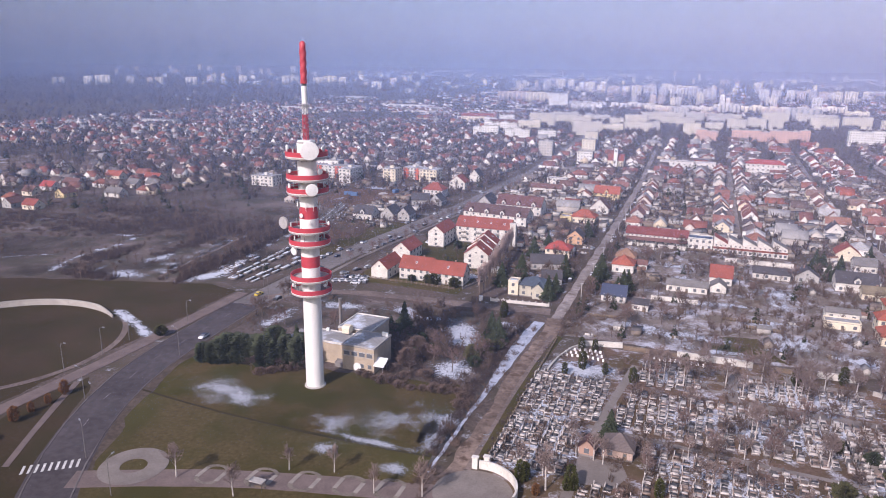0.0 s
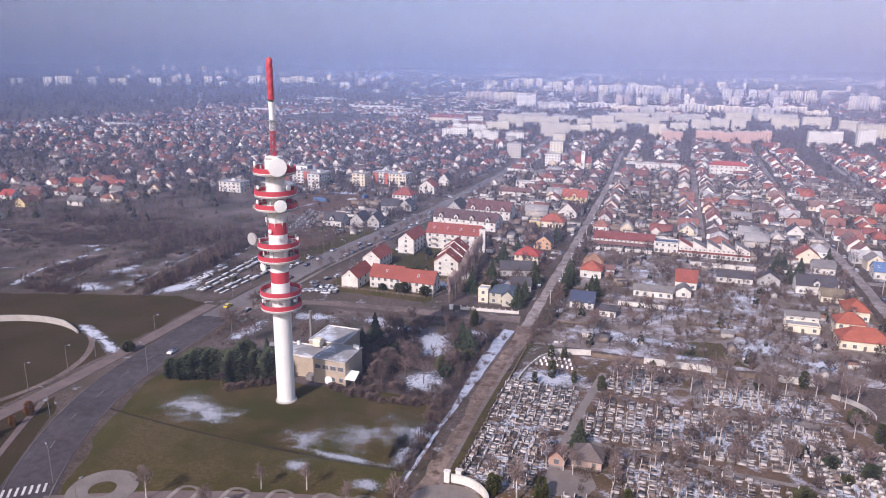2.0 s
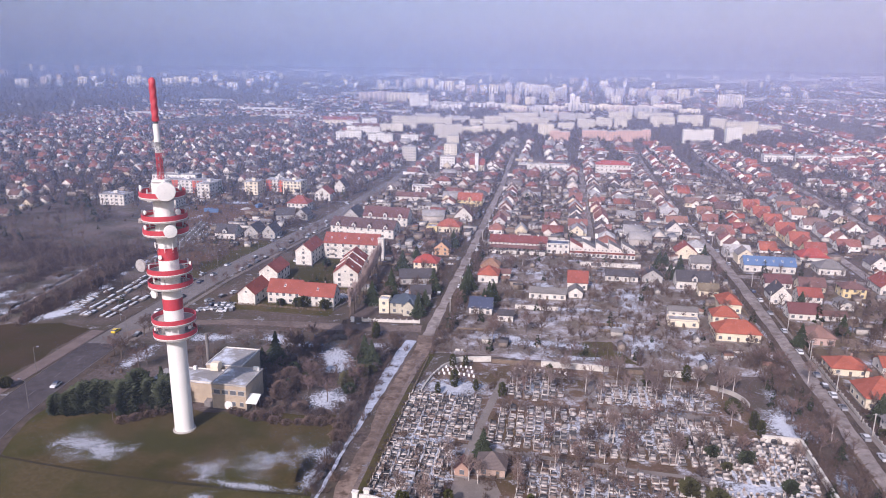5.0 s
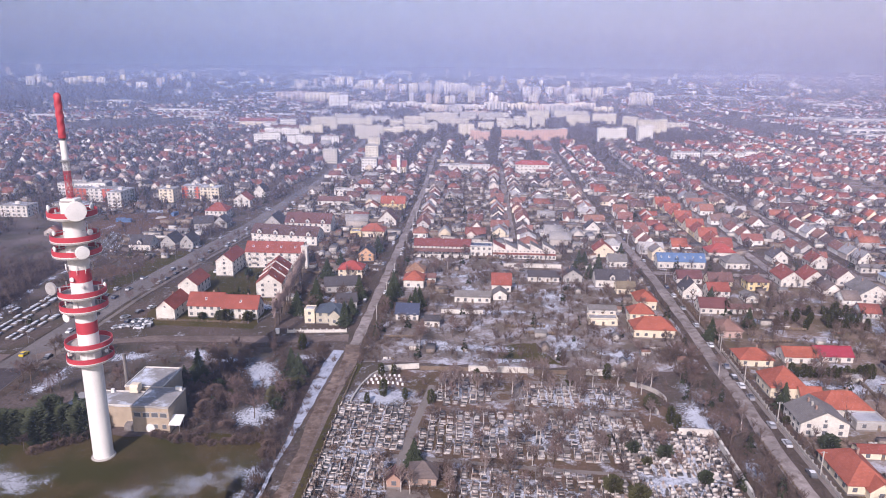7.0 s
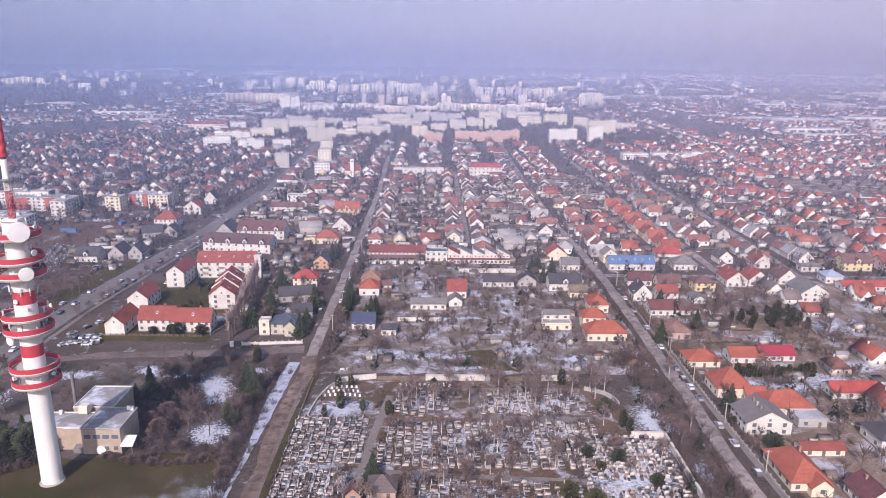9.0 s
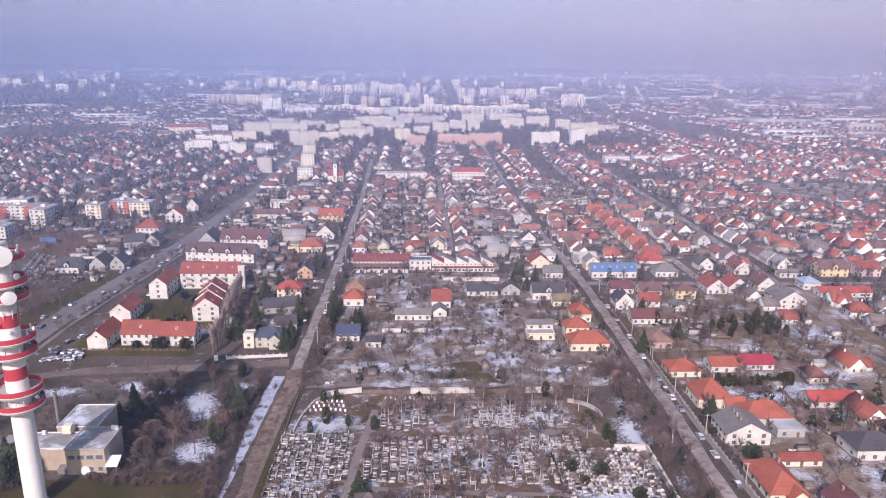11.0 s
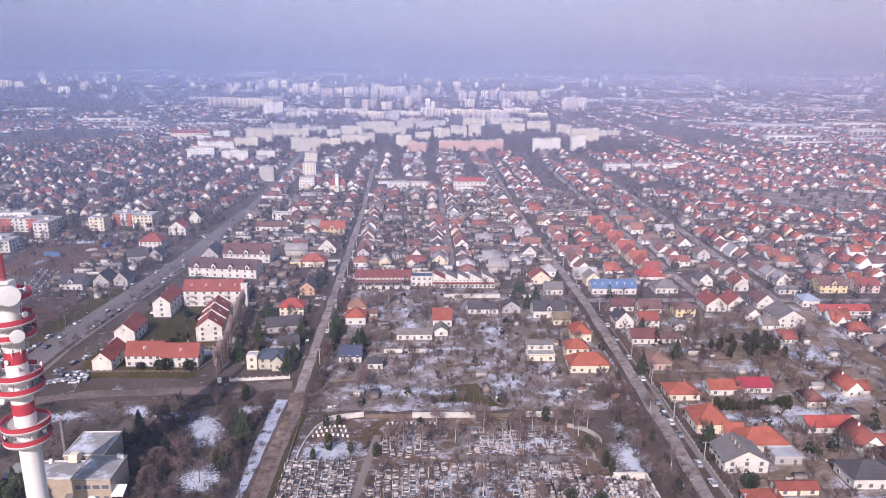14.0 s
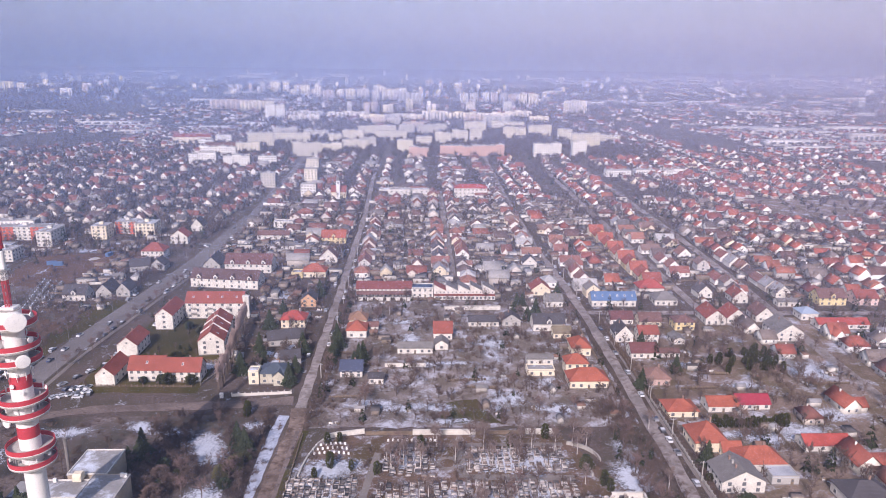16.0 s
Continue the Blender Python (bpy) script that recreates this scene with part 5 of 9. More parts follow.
for v, u, w, lab in ((61.0, 374.0, 14, "white garden wall beside the street"), (-4.0, 297.5, 19, "white garden wall between the plots"), (34.0, 376.0, 30, "low white outbuilding wall")):
    bm = bmesh.new()
    box(bm, -w / 2, w / 2, -0.14, 0.14, 0, 1.9, 0)
    box(bm, -w / 2 - 0.05, w / 2 + 0.05, -0.2, 0.2, 1.9, 2.0, 1)
    tagged(part("garden_wall", bm, [W, M_concrete], None), lab, "wall").matrix_world = at(v, u)


def fence(v0, u0, v1, u1, label, mat, h=1.5, pitch=2.6, solid=True):
    """Posts with a low wall or rails between them."""
    n = max(1, round(math.hypot(v1 - v0, u1 - u0) / pitch))
    a = math.degrees(math.atan2(u1 - u0, v1 - v0))
    root = thing("fence", label, "fence", at(v0, u0, 0, a))
    ln_ = math.hypot(v1 - v0, u1 - u0)
    bm = bmesh.new()
    box(bm, -0.17, 0.17, -0.17, 0.17, 0, h, 0)
    box(bm, -0.22, 0.22, -0.22, 0.22, h, h + 0.08, 0)
    post = mesh_of(bm, "post", mat)
    bm = bmesh.new()
    p = ln_ / n
    if solid:
        box(bm, 0.17, p - 0.17, -0.1, 0.1, 0, h * 0.75)
    else:
        for z in (h * 0.3, h * 0.85):
            box(bm, 0.1, p - 0.1, -0.03, 0.03, z, z + 0.09)
        for k in range(8):
            x = 0.25 + (p - 0.5) * k / 7
            box(bm, x - 0.035, x + 0.035, -0.02, 0.02, 0.12, h * 0.98)
    panel = mesh_of(bm, "fence_panel", mat)
    for i in range(n + 1):
        hang("post", post, root, i * p, 0, 0, 0)
        if i < n:
            hang("fence_panel", panel, root, i * p, 0, 0, 0)
    return root


fence(-76.4, 268.6, -52.0, 271.0, "white masonry fence with square posts", M_white_wall, 1.7)
fence(-140, 278.5, -96, 277.5, "low brown garden fence before the flats", M_wood, 1.0, solid=False)
fence(-92.5, 279, -86, 300, "low grey fence beside the flats", M_concrete_dark, 1.2)
fence(-41.6, 236, -41.6, 150, "low dark plank fence along the cemetery", M_wood, 1.1, solid=False)
fence(100.4, 262, 99.6, 215, "pale concrete street fence with posts", M_concrete, 1.4)
fence(99.4, 213, 99.6, 150, "grey concrete street fence with posts", M_concrete, 1.4)
fence(102.2, 340, 100.8, 264, "weathered plank street fence", M_wood, 1.5, solid=False)
fence(-41.0, 398, -40.5, 326, "weathered plank garden fence", M_wood, 1.5, solid=False)
fence(88.0, 362, 87.5, 272, "grey plank garden fence", M_wood, 1.5, solid=False)
fence(89.6, 197, 89.7, 158, "low weathered plank fence along the street", M_wood, 0.9, solid=False)
fence(119, 243.5, 149, 245.5, "dark plank fence along the yard", M_wood, 1.3, solid=False)
bm = bmesh.new()
box(bm, -0.7, 0.7, -0.5, 0.5, 0, 1.9)
box(bm, -0.8, 0.8, -0.6, 0.6, 1.9, 2.02)
tagged(part("switch_box", bm, M_white, None), "white switch box at the dirt track", "box").matrix_world = at(-80.4, 267.7)

# ---- new apartment blocks across the wasteland ----
def block_of_flats(v, u, w, d, h, storeys, turn, wall, accent, label, nx=6, ny=3, group=""):
    root = thing("apartment_block", label, "apartment block", at(v, u, 0, turn), group)
    take(v, u, w, d, turn)
    bm = bmesh.new()
    box(bm, -w / 2, w / 2, -d / 2, d / 2, 0, h)
    part("wall", bm, wall, root)
    bm = bmesh.new()
    box(bm, -w / 2 - 0.2, w / 2 + 0.2, -d / 2 - 0.2, d / 2 + 0.2, h, h + 0.3, 0)
    box(bm, -1.5, 1.5, -1.2, 1.2, h + 0.3, h + 2.2, 1)
    part("roof", bm, [M_bitumen, wall], root)
    if accent:
        for x0, x1 in ((-w / 2 + 0.1, -w / 6), (w / 6, w / 2 - 0.1)):
            bm = bmesh.new()
            box(bm, x0, x1, -d / 2 - 0.06, -d / 2 + 0.1, 0.1, h - 0.1)
            part("facade_panel", bm, accent, root, "red rendered facade field")
        bm = bmesh.new()
        box(bm, -w / 2 - 0.06, -w / 2 + 0.1, -d / 2 + 0.1, 0, 0.1, h - 0.1)
        part("facade_panel", bm, accent, root, "red rendered facade field")
    for s in range(storeys):
        z = s * h / storeys + 0.9
        for i in range(nx):
            x = -w / 2 + w * (i + 0.5) / nx
            hang("window", WIN_WIDE if i % 2 else WIN, root, x, -d / 2 - 0.08, z, 0)
        for i in range(ny):
            y = -d / 2 + d * (i + 0.5) / ny
            hang("window", WIN, root, -w / 2 - 0.08, y, z, -90)
            hang("window", WIN, root, w / 2 + 0.02, y, z, 90)
    return root


NB = "new flats by the wasteland"
block_of_flats(-277.0, 522, 11, 22, 11.5, 4, 0, W, None, "white four-storey block with flat roof", 3, 5, NB)
block_of_flats(-303.0, 536, 38, 12, 10.5, 4, 0, W, M_red_wall, "white and red four-storey block", 10, 3, NB)
block_of_flats(-246.5, 540, 11.5, 13, 10.5, 4, 0, Cw, None, "cream four-storey block with flat roof", 3, 3, NB)
block_of_flats(-233.0, 557, 16, 12, 10.0, 4, 0, W, M_red_wall, "white and red block of flats", 5, 3, NB)
block_of_flats(-215.0, 550, 15.5, 14, 10.5, 4, 0, Cw, None, "cream block of flats with flat roof", 5, 3, NB)
block_of_flats(-287.0, 478, 18, 14, 8.0, 3, 0, W, None, "white three-storey block with stepped roof", 5, 4, NB)
block_of_flats(-330.0, 477, 20, 13, 8.0, 3, 0, W, None, "white three-storey block beside the wasteland", 5, 3, NB)
block_of_flats(-300.0, 492, 22, 12, 7.0, 2, 0, W, None, "long white two-storey block", 6, 3, NB)
house(-185.0, 483, 15.5, 12, 6.2, 5.0, 0, W, M_roof_red, "white house with red hipped roof by the avenue", hip=True, storeys=2, nx=5, ny=3)
house(-180.5, 525, 11.5, 13, 6.0, 5.0, 90, W, M_roof_red, "white house with red roof near the flats", storeys=2, nx=3, ny=3)
house(-179.5, 567, 13, 10, 4.5, 6.0, 90, W, M_roof_dark, "white gabled house with black roof", storeys=1, nx=3, ny=2)
house(-198.0, 394, 13, 11, 4.2, 4.4, 0, W, M_roof_dark, "white house with dark grey roof", storeys=1, nx=4, ny=2, dormers=1)
house(-183.0, 400, 13, 9, 4.2, 4.6, 90, G_, M_roof_dark, "grey house with dark roof", storeys=1, nx=3, ny=2)
house(-173.0, 402, 11, 8, 4.2, 4.4, 90, G_, M_roof_dark, "grey gabled house with dark roof", storeys=1, nx=3, ny=2)
house(-189.5, 431, 6.6, 6, 2.8, 1.4, 0, W, M_roof_grey, "small white shed with low roof", nx=1, ny=1, chimneys=0, name="shed", category="shed")
house(-184.0, 452, 12.5, 9, 4.0, 4.0, 20, G_, M_roof_dark, "grey house with dark pitched roof", nx=3, ny=2)
house(-172.0, 455, 10, 9, 4.0, 4.0, 90, G_, M_roof_dark, "grey gabled house with dark roof by the avenue", nx=3, ny=2)

# ---- trees ----
def spike(bm, p, q, r, mi=0):
    """A thin three-sided twig that ends in a point."""
    d = q - p
    s = d.cross(Vector((0.31, 0.57, 0.76))).normalized() * r
    t = d.cross(s).normalized() * r
    tip = bm.verts.new(q)
    ring = [bm.verts.new(p + s), bm.verts.new(p - s * 0.5 + t * 0.87), bm.verts.new(p - s * 0.5 - t * 0.87)]
    for i in range(3):
        bm.faces.new((ring[i], ring[(i + 1) % 3], tip)).material_index = mi


def limb(bm, rng, p, way, length, r, depth, twigs, mi=0, droop=0.0):
    q = p + way * length
    if depth == 0:
        spike(bm, p, q, r * 1.25, mi)
        return
    tube(bm, p, q, r, r * 0.62, 3, mi, False)
    for i in range(twigs[depth]):
        k = rng.uniform(0.3, 1.0)
        side = Vector((rng.uniform(-1, 1), rng.uniform(-1, 1), rng.uniform(-0.1, 0.8) - droop)).normalized()
        limb(bm, rng, p + way * length * k, (way * 0.7 + side * 0.85).normalized(), length * rng.uniform(0.42, 0.68), r * 0.74, depth - 1, twigs, mi, droop)


def bare_tree(name, seed, h, trunk_mat, twig_mat, spread=1.0, label="", category="tree", upright=0.0, stout=1.0, forks=(0, 4, 4, 4)):
    rng = random.Random(seed)
    root = thing(name, label, category, Matrix())
    bm = bmesh.new()
    lean = Vector((rng.uniform(-0.06, 0.06), rng.uniform(-0.06, 0.06), 1)).normalized()
    tube(bm, (0, 0, -0.1), lean * h * 0.32, h * 0.02, h * 0.015, 7)
    tube(bm, lean * h * 0.32, lean * h * 0.7, h * 0.015, h * 0.007, 6)
    part("trunk", bm, trunk_mat, root)
    bm = bmesh.new()
    n = 11
    for i in range(n):
        a = 2.4 * i + rng.uniform(-0.4, 0.4)
        z = h * (0.28 + 0.42 * i / n)
        way = Vector((math.cos(a) * spread, math.sin(a) * spread, 0.75 + upright + 0.4 * i / n)).normalized()
        limb(bm, rng, lean * z, way, h * rng.uniform(0.24, 0.34) * (1.1 - 0.45 * i / n), h * 0.0082 * stout, 3, forks)
    if upright > 0.6:
        bmesh.ops.scale(bm, vec=(0.42, 0.42, 1.0), verts=bm.verts)
    part("crown", bm, twig_mat, root)
    return root


def leafy(name, seed, h, r, mat, label, category="tree", shape="cone", n=420, leaf=0.45, trunk=True, bottom=0.06):
    """An evergreen of many small leaf clumps, with gaps and an uneven outline."""
    rng = random.Random(seed)
    root = thing(name, label, category, Matrix())
    bm = bmesh.new()
    tube(bm, (0, 0, -0.1), (0, 0, h * 0.9), max(0.05, h * 0.018), 0.02, 6)
    part("trunk", bm, M_bark, root)
    bm = bmesh.new()
    for i in range(n):
        t = rng.random() ** (1.35 if shape == "cone" else 1.0)
        a = rng.uniform(0, 2 * math.pi)
        if shape == "cone":
            k = r * (1 - t) * (0.8 + 0.28 * math.sin(t * 42 + 3 * math.sin(a * 3)))
        elif shape == "column":
            k = r * (0.55 + 0.6 * math.sin(min(1, t * 1.25 + 0.12) * math.pi * 0.8)) * (1.0 if t < 0.85 else (1 - t) / 0.15)
        else:
            k = r * math.sqrt(max(0.02, 1 - (2 * t - 1) ** 2)) * (0.85 + 0.3 * noise.noise((math.cos(a) * 2, math.sin(a) * 2, seed + t * 3)))
        k *= rng.uniform(0.55, 1.08)
        p = Vector((k * math.cos(a), k * math.sin(a), h * (bottom + (1 - bottom) * t)))
        out = Vector((math.cos(a), math.sin(a), -0.35 if shape == "cone" else 0.5)).normalized()
        s = leaf * rng.uniform(0.6, 1.3) * (1 - 0.5 * t if shape == "cone" else 1)
        side = out.cross(Vector((rng.uniform(-0.4, 0.4), rng.uniform(-0.4, 0.4), 1))).normalized()
        up = side.cross(out)
        tip = bm.verts.new(p + out * s * 1.3)
        ring = [bm.verts.new(p - out * s * 0.5 + side * s * c + up * s * d) for c, d in ((0.8, 0.1), (-0.2, 0.6), (-0.6, -0.5))]
        for x, y in ((0, 1), (1, 2), (2, 0)):
            bm.faces.new((ring[x], ring[y], tip))
        bm.faces.new(ring[::-1])
    part("crown", bm, mat, root)
    return root


def place(protos, spots, rng, group="", lo=0.8, hi=1.2, z=0.0):
    """Copies of the prototypes at grid spots; each prototype itself takes the first spot that falls to it."""
    used = set()
    for i, (v, u) in enumerate(spots):
        k = i % len(protos)
        s = rng.uniform(lo, hi)
        m = at(v, u, z, rng.uniform(0, 360)) @ Matrix.Scale(s, 4)
        p = protos[k]
        if k not in used:
            used.add(k)
            p.matrix_world = m
            if group:
                p["group"] = group
        else:
            c = copy_thing(p, m)
            c.scale = (s, s, s)
            if group:
                c["group"] = group


def spread(rng, n, area, r=2.0, clear=True):
    """n free spots within a grid rectangle (v0, v1, u0, u1)."""
    out = []
    for _ in range(n * 12):
        if len(out) == n:
            break
        v, u = rng.uniform(area[0], area[1]), rng.uniform(area[2], area[3])
        if (not clear or free(v, u, r)) and not on_road(v, u):
            out.append((v, u))
    return out


def on_road(v, u, r=3.6):
    if abs(v + 46.5) < r + 1 and u > 90 or abs(v - 94.6) < r + 2.5 or abs(v - 24.5) < r and 438 < u < 752:
        return True
    if abs(v - 166) < r and u > 368 or abs(v - 210 - (u - 400) * 0.035) < r + 2 and u > 200 or abs(u - 369) < r and 95 < v < 400:
        return True
    for (a, b), (c, d) in zip(AVENUE, AVENUE[1:]):
        if b <= u < d and abs(v - (a + (c - a) * (u - b) / (d - b))) < 9.5:
            return True
    return False


rng = random.Random(11)
BARE = [bare_tree("bare_tree", 20 + i, 9.0, M_bark, M_twig if i % 2 else M_twig_red, 1.0 - 0.1 * i, "leafless deciduous tree with fine brown twigs") for i in range(4)]
BIRCH = [bare_tree("birch_tree", 40 + i, 11.5, M_birch, M_twig_pale, 0.62, "bare birch tree with pale trunk", upright=0.35) for i in range(2)]
POPLAR = [bare_tree("poplar_tree", 50 + i, 12.0, M_bark, surface("poplar_twigs", (0.42, 0.32, 0.295), 0.95, 0.3, 2.0, 0.2), 0.5, "slender bare reddish poplar tree", upright=0.9, stout=1.7) for i in range(2)]
CONIFER = [leafy("conifer", 60 + i, 9.5 + i, 3.4, M_conifer, "dark green conifer with dense drooping branches", n=900, leaf=0.6) for i in range(2)]
M_pine = surface("pine_needles", (0.068, 0.078, 0.044), 0.9, 0.45, 2.0, 0.4)
PINE = [leafy("pine_tree", 64 + i, 7.4 + 0.8 * i, 3.5, M_pine, "bushy dark green pine tree beside the tower", shape="ball", n=1000, leaf=0.55, bottom=-0.12) for i in range(2)]
M_thicket = surface("thicket_twigs", (0.115, 0.085, 0.076), 0.95, 0.4, 2.0, 0.3)
THICKET = [bare_tree("thicket_tree", 90 + i, 7.0, M_bark, M_thicket, 1.25, "dense low leafless brown tree on scrubland", stout=1.25, forks=(0, 5, 6, 5)) for i in range(2)]
THUJA = [leafy("thuja", 70 + i, 6.0, 1.2, M_thuja, "slender olive green columnar thuja", shape="column", n=380, leaf=0.3) for i in range(2)]
RUSTY = leafy("rusty_shrub", 75, 5.0, 1.3, M_rust_bush, "rust-brown conical evergreen shrub", "shrub", "column", 330, 0.3)
BUSH = [leafy("evergreen_bush", 80 + i, 4.0, 2.6, M_conifer if i else surface("olive_leaves", (0.06, 0.058, 0.025), 0.9, 0.35), "rounded evergreen bush with dense leaves", "bush", "ball", 480, 0.42, bottom=0.0) for i in range(2)]

M_dead = surface("dead_brown_twigs", (0.13, 0.09, 0.074), 0.95, 0.4, 2.0, 0.4)
BROWN = [leafy("brown_shrub", 84 + i, 6.2, 4.2, M_dead, "broad rounded brown leafless shrub with dense twigs", "shrub", "ball", 900, 0.34, bottom=-0.05) for i in range(2)]
place(BROWN, [(-80, 203.5), (-84.5, 208), (-83, 196), (-88, 203)], random.Random(3), "brown shrubs behind the lawn", 0.75, 1.1)
LOW = [leafy("low_shrub", 86 + i, 2.2, 2.6, M_dead, "low rounded brown shrub at the lawn's edge", "shrub", "ball", 420, 0.22, bottom=-0.1) for i in range(2)]
place(LOW, [(-94, 184), (-91, 183), (-88, 182), (-85, 181.5), (-82, 182), (-79, 180.5), (-75, 180), (-71.5, 181), (-68, 181.5), (-64.5, 182), (-61, 183), (-58, 180), (-57, 175), (-124, 172), (-121, 174.5), (-118, 177), (-115.5, 179), (-80, 187), (-74, 190), (-86, 190)], random.Random(4), "brown shrubs behind the lawn", 0.6, 1.2)
OLIVE = [leafy("olive_shrub", 88, 6.0, 3.4, surface("olive_twigs", (0.1, 0.092, 0.045), 0.95, 0.4, 2.0, 0.4), "rounded olive green shrub beside the ditch", "shrub", "ball", 800, 0.34, bottom=-0.05)]
place(OLIVE, [(-64.5, 208), (-61, 213.5), (-60, 225)], random.Random(5), "olive shrubs beside the ditch", 0.7, 1.05)

# dark conifers beside the tower
place(PINE, [(-147 + 2.9 * i + rng.uniform(-1, 1), 173 + 1.0 * i + rng.uniform(-2, 2)) for i in range(13)] + [(-142 + 3.6 * i, 179 + 0.9 * i + rng.uniform(-2, 2)) for i in range(9)] + [(-132 + 3.8 * i, 185 + 0.6 * i + rng.uniform(-2, 2)) for i in range(5)], rng, "dark pines beside the tower", 0.7, 1.3)
place(THICKET, [(-86, 203), (-80, 201), (-84, 210), (-79, 214), (-90, 208), (-89, 216), (-84, 221), (-91, 224), (-95, 213), (-60, 213), (-57.5, 221), (-60, 229), (-57, 237), (-62, 243), (-66, 251), (-92, 196.5), (-128, 173), (-120, 177), (-113, 180), (-58, 206), (-87, 229), (-82, 236), (-78, 205), (-76, 217), (-93, 219), (-90, 202), (-86, 240), (-96, 236), (-80, 191), (-73, 187), (-66, 186), (-60, 187), (16.3, 185.5), (18.2, 187), (28, 187), (26.4, 190), (44, 170), (58, 186), (-68, 257), (8, 246), (60, 247), (36, 249), (80, 268), (84, 250), (83, 240)], rng, "brown thicket trees", 0.55, 1.05)
place(CONIFER, [(-98, 216), (-95, 221), (-124, 186), (-120, 188), (-117, 186), (-128, 184), (-131, 182), (-60, 224), (-64, 229), (-25.5, 300), (-27.5, 296), (-24, 305), (62, 357), (67, 361), (100, 275), (104.5, 214), (-14.1, 172.8), (84, 388), (-78, 291), (-54.2, 279), (-53.6, 292), (-53.6, 313), (-72, 305), (-75, 316), (-38.5, 303), (-38, 311), (-37, 320), (-39, 329), (-76, 345), (-73, 366), (-57, 398), (58, 372), (62, 378), (120.9, 291), (113, 318)], rng, "dark conifers", 0.85, 1.2)
place(THUJA, [(-12, 210), (-33.2, 208.5), (-28.5, 214.5), (-31.5, 230), (-27, 231), (64.8, 202.5), (42.5, 187.4), (66, 199), (-30.4, 145.5), (-31.4, 144.3), (-19.8, 147), (-18.8, 145.6), (-20.4, 145), (0.1, 150), (3, 226), (36, 227), (50, 233), (-21, 213)] + [(rng.uniform(140, 174), rng.uniform(288, 312)) for _ in range(22)] + [(118 + 2.2 * i, 240.5) for i in range(14)] + [(-66, 251 + 2 * i) for i in range(3)], rng, "columnar thujas", 0.6, 1.1)
place([RUSTY], [(-26.7, 140.6), (-168, 121), (-168.4, 126.6), (-168.3, 132.1), (-169.1, 138.4)], rng, "rust-brown shrubs", 0.55, 1.0)
place(BUSH, [(40, 164.5), (49.4, 184.8), (52, 178), (58, 182), (46, 160), (-62, 203), (-59, 219), (-84, 204), (-80, 210), (-86, 215), (-176, 186), (62, 217), (61, 212), (108, 190), (102, 205), (66, 170), (158, 300), (163, 305), (153, 308), (168, 299), (-60, 296), (-58, 303), (-70, 300), (-163, 103), (-160, 99.5), (-166, 108), (-158, 95), (-110, 281.5), (-107, 281), (-118, 281.5), (-97, 280.5), (-104, 300), (-112, 305), (-120, 302), (-110, 338), (-118, 345)], rng, "rounded bushes", 0.6, 1.25)
place(BIRCH, [(-85.2, 128.6), (-74.5, 131.8), (-61.7, 127.5), (-50.8, 130.4), (-25, 143.5), (-108.5, 116), (-91.2, 114.7), (-32, 147), (-27, 149), (-16.5, 160.5), (-14, 159.5), (-21, 161), (-23, 165), (3, 214), (-3, 216), (-9, 219), (20, 212), (26, 226), (44, 227), (52, 224), (60, 231), (64, 226), (9, 228), (-14, 366), (101, 268), (92, 240), (86, 200), (70, 180)] + [(rng.uniform(-8, 60), rng.uniform(203, 233)) for _ in range(10)] + [(rng.uniform(-6, 40), rng.uniform(150, 200)) for _ in range(10)], rng, "birch trees", 0.6, 1.05)
place(POPLAR, [(-82.5 - 0.2 * i + rng.uniform(-0.9, 0.9), 273 + 2.1 * i) for i in range(40)], rng, "row of slender poplars", 0.9, 1.2)
spots = spread(rng, 16, (-100, -58, 184, 252)) + spread(rng, 60, (-40, 88, 241, 390), 2.5) + spread(rng, 55, (-14, 60, 112, 232), 0.5) + spread(rng, 18, (74, 92, 120, 262)) + spread(rng, 22, (110, 200, 255, 350), 3) + spread(rng, 14, (-90, -52, 290, 420), 3) + spread(rng, 10, (-92, -84, 330, 480), 2) + spread(rng, 8, (-160, -140, 205, 250)) + spread(rng, 12, (105, 160, 160, 250), 3)
place(BARE, spots + [(-82, 203), (-79, 211), (-76, 205), (-88, 224), (-91, 230), (-84, 233), (-66, 225), (-61, 212), (-57, 230), (-97, 240), (-110, 228), (-120, 214)], rng, "bare trees", 0.65, 1.1)
place(BARE, [(-158.5 + (u - 300) * 0.085 + rng.uniform(-1, 1) if u < 440 else -140 + rng.uniform(-1, 1), u) for u in range(300, 600, 9)] + [(-180 + (u - 300) * 0.075 + rng.uniform(-1, 1), u) for u in range(280, 600, 13)], rng, "bare trees", 0.5, 0.85)

# ---- brush and grasses as loose cover ----
def twig_template(seed, n, h, w, mi=0):
    r = random.Random(seed)
    bm = bmesh.new()
    for _ in range(n):
        a = r.uniform(0, 6.3)
        tip = Vector((math.cos(a) * w * r.random(), math.sin(a) * w * r.random(), h * r.uniform(0.5, 1)))
        base = tip * 0.35
        base.z = 0
        spike(bm, base, tip, 0.06, mi)
        for _ in range(2):
            spike(bm, base.lerp(tip, r.uniform(0.3, 0.7)), tip + Vector((r.uniform(-0.7, 0.7), r.uniform(-0.7, 0.7), r.uniform(-0.2, 0.4))), 0.05, mi)
    return arrays(bm)


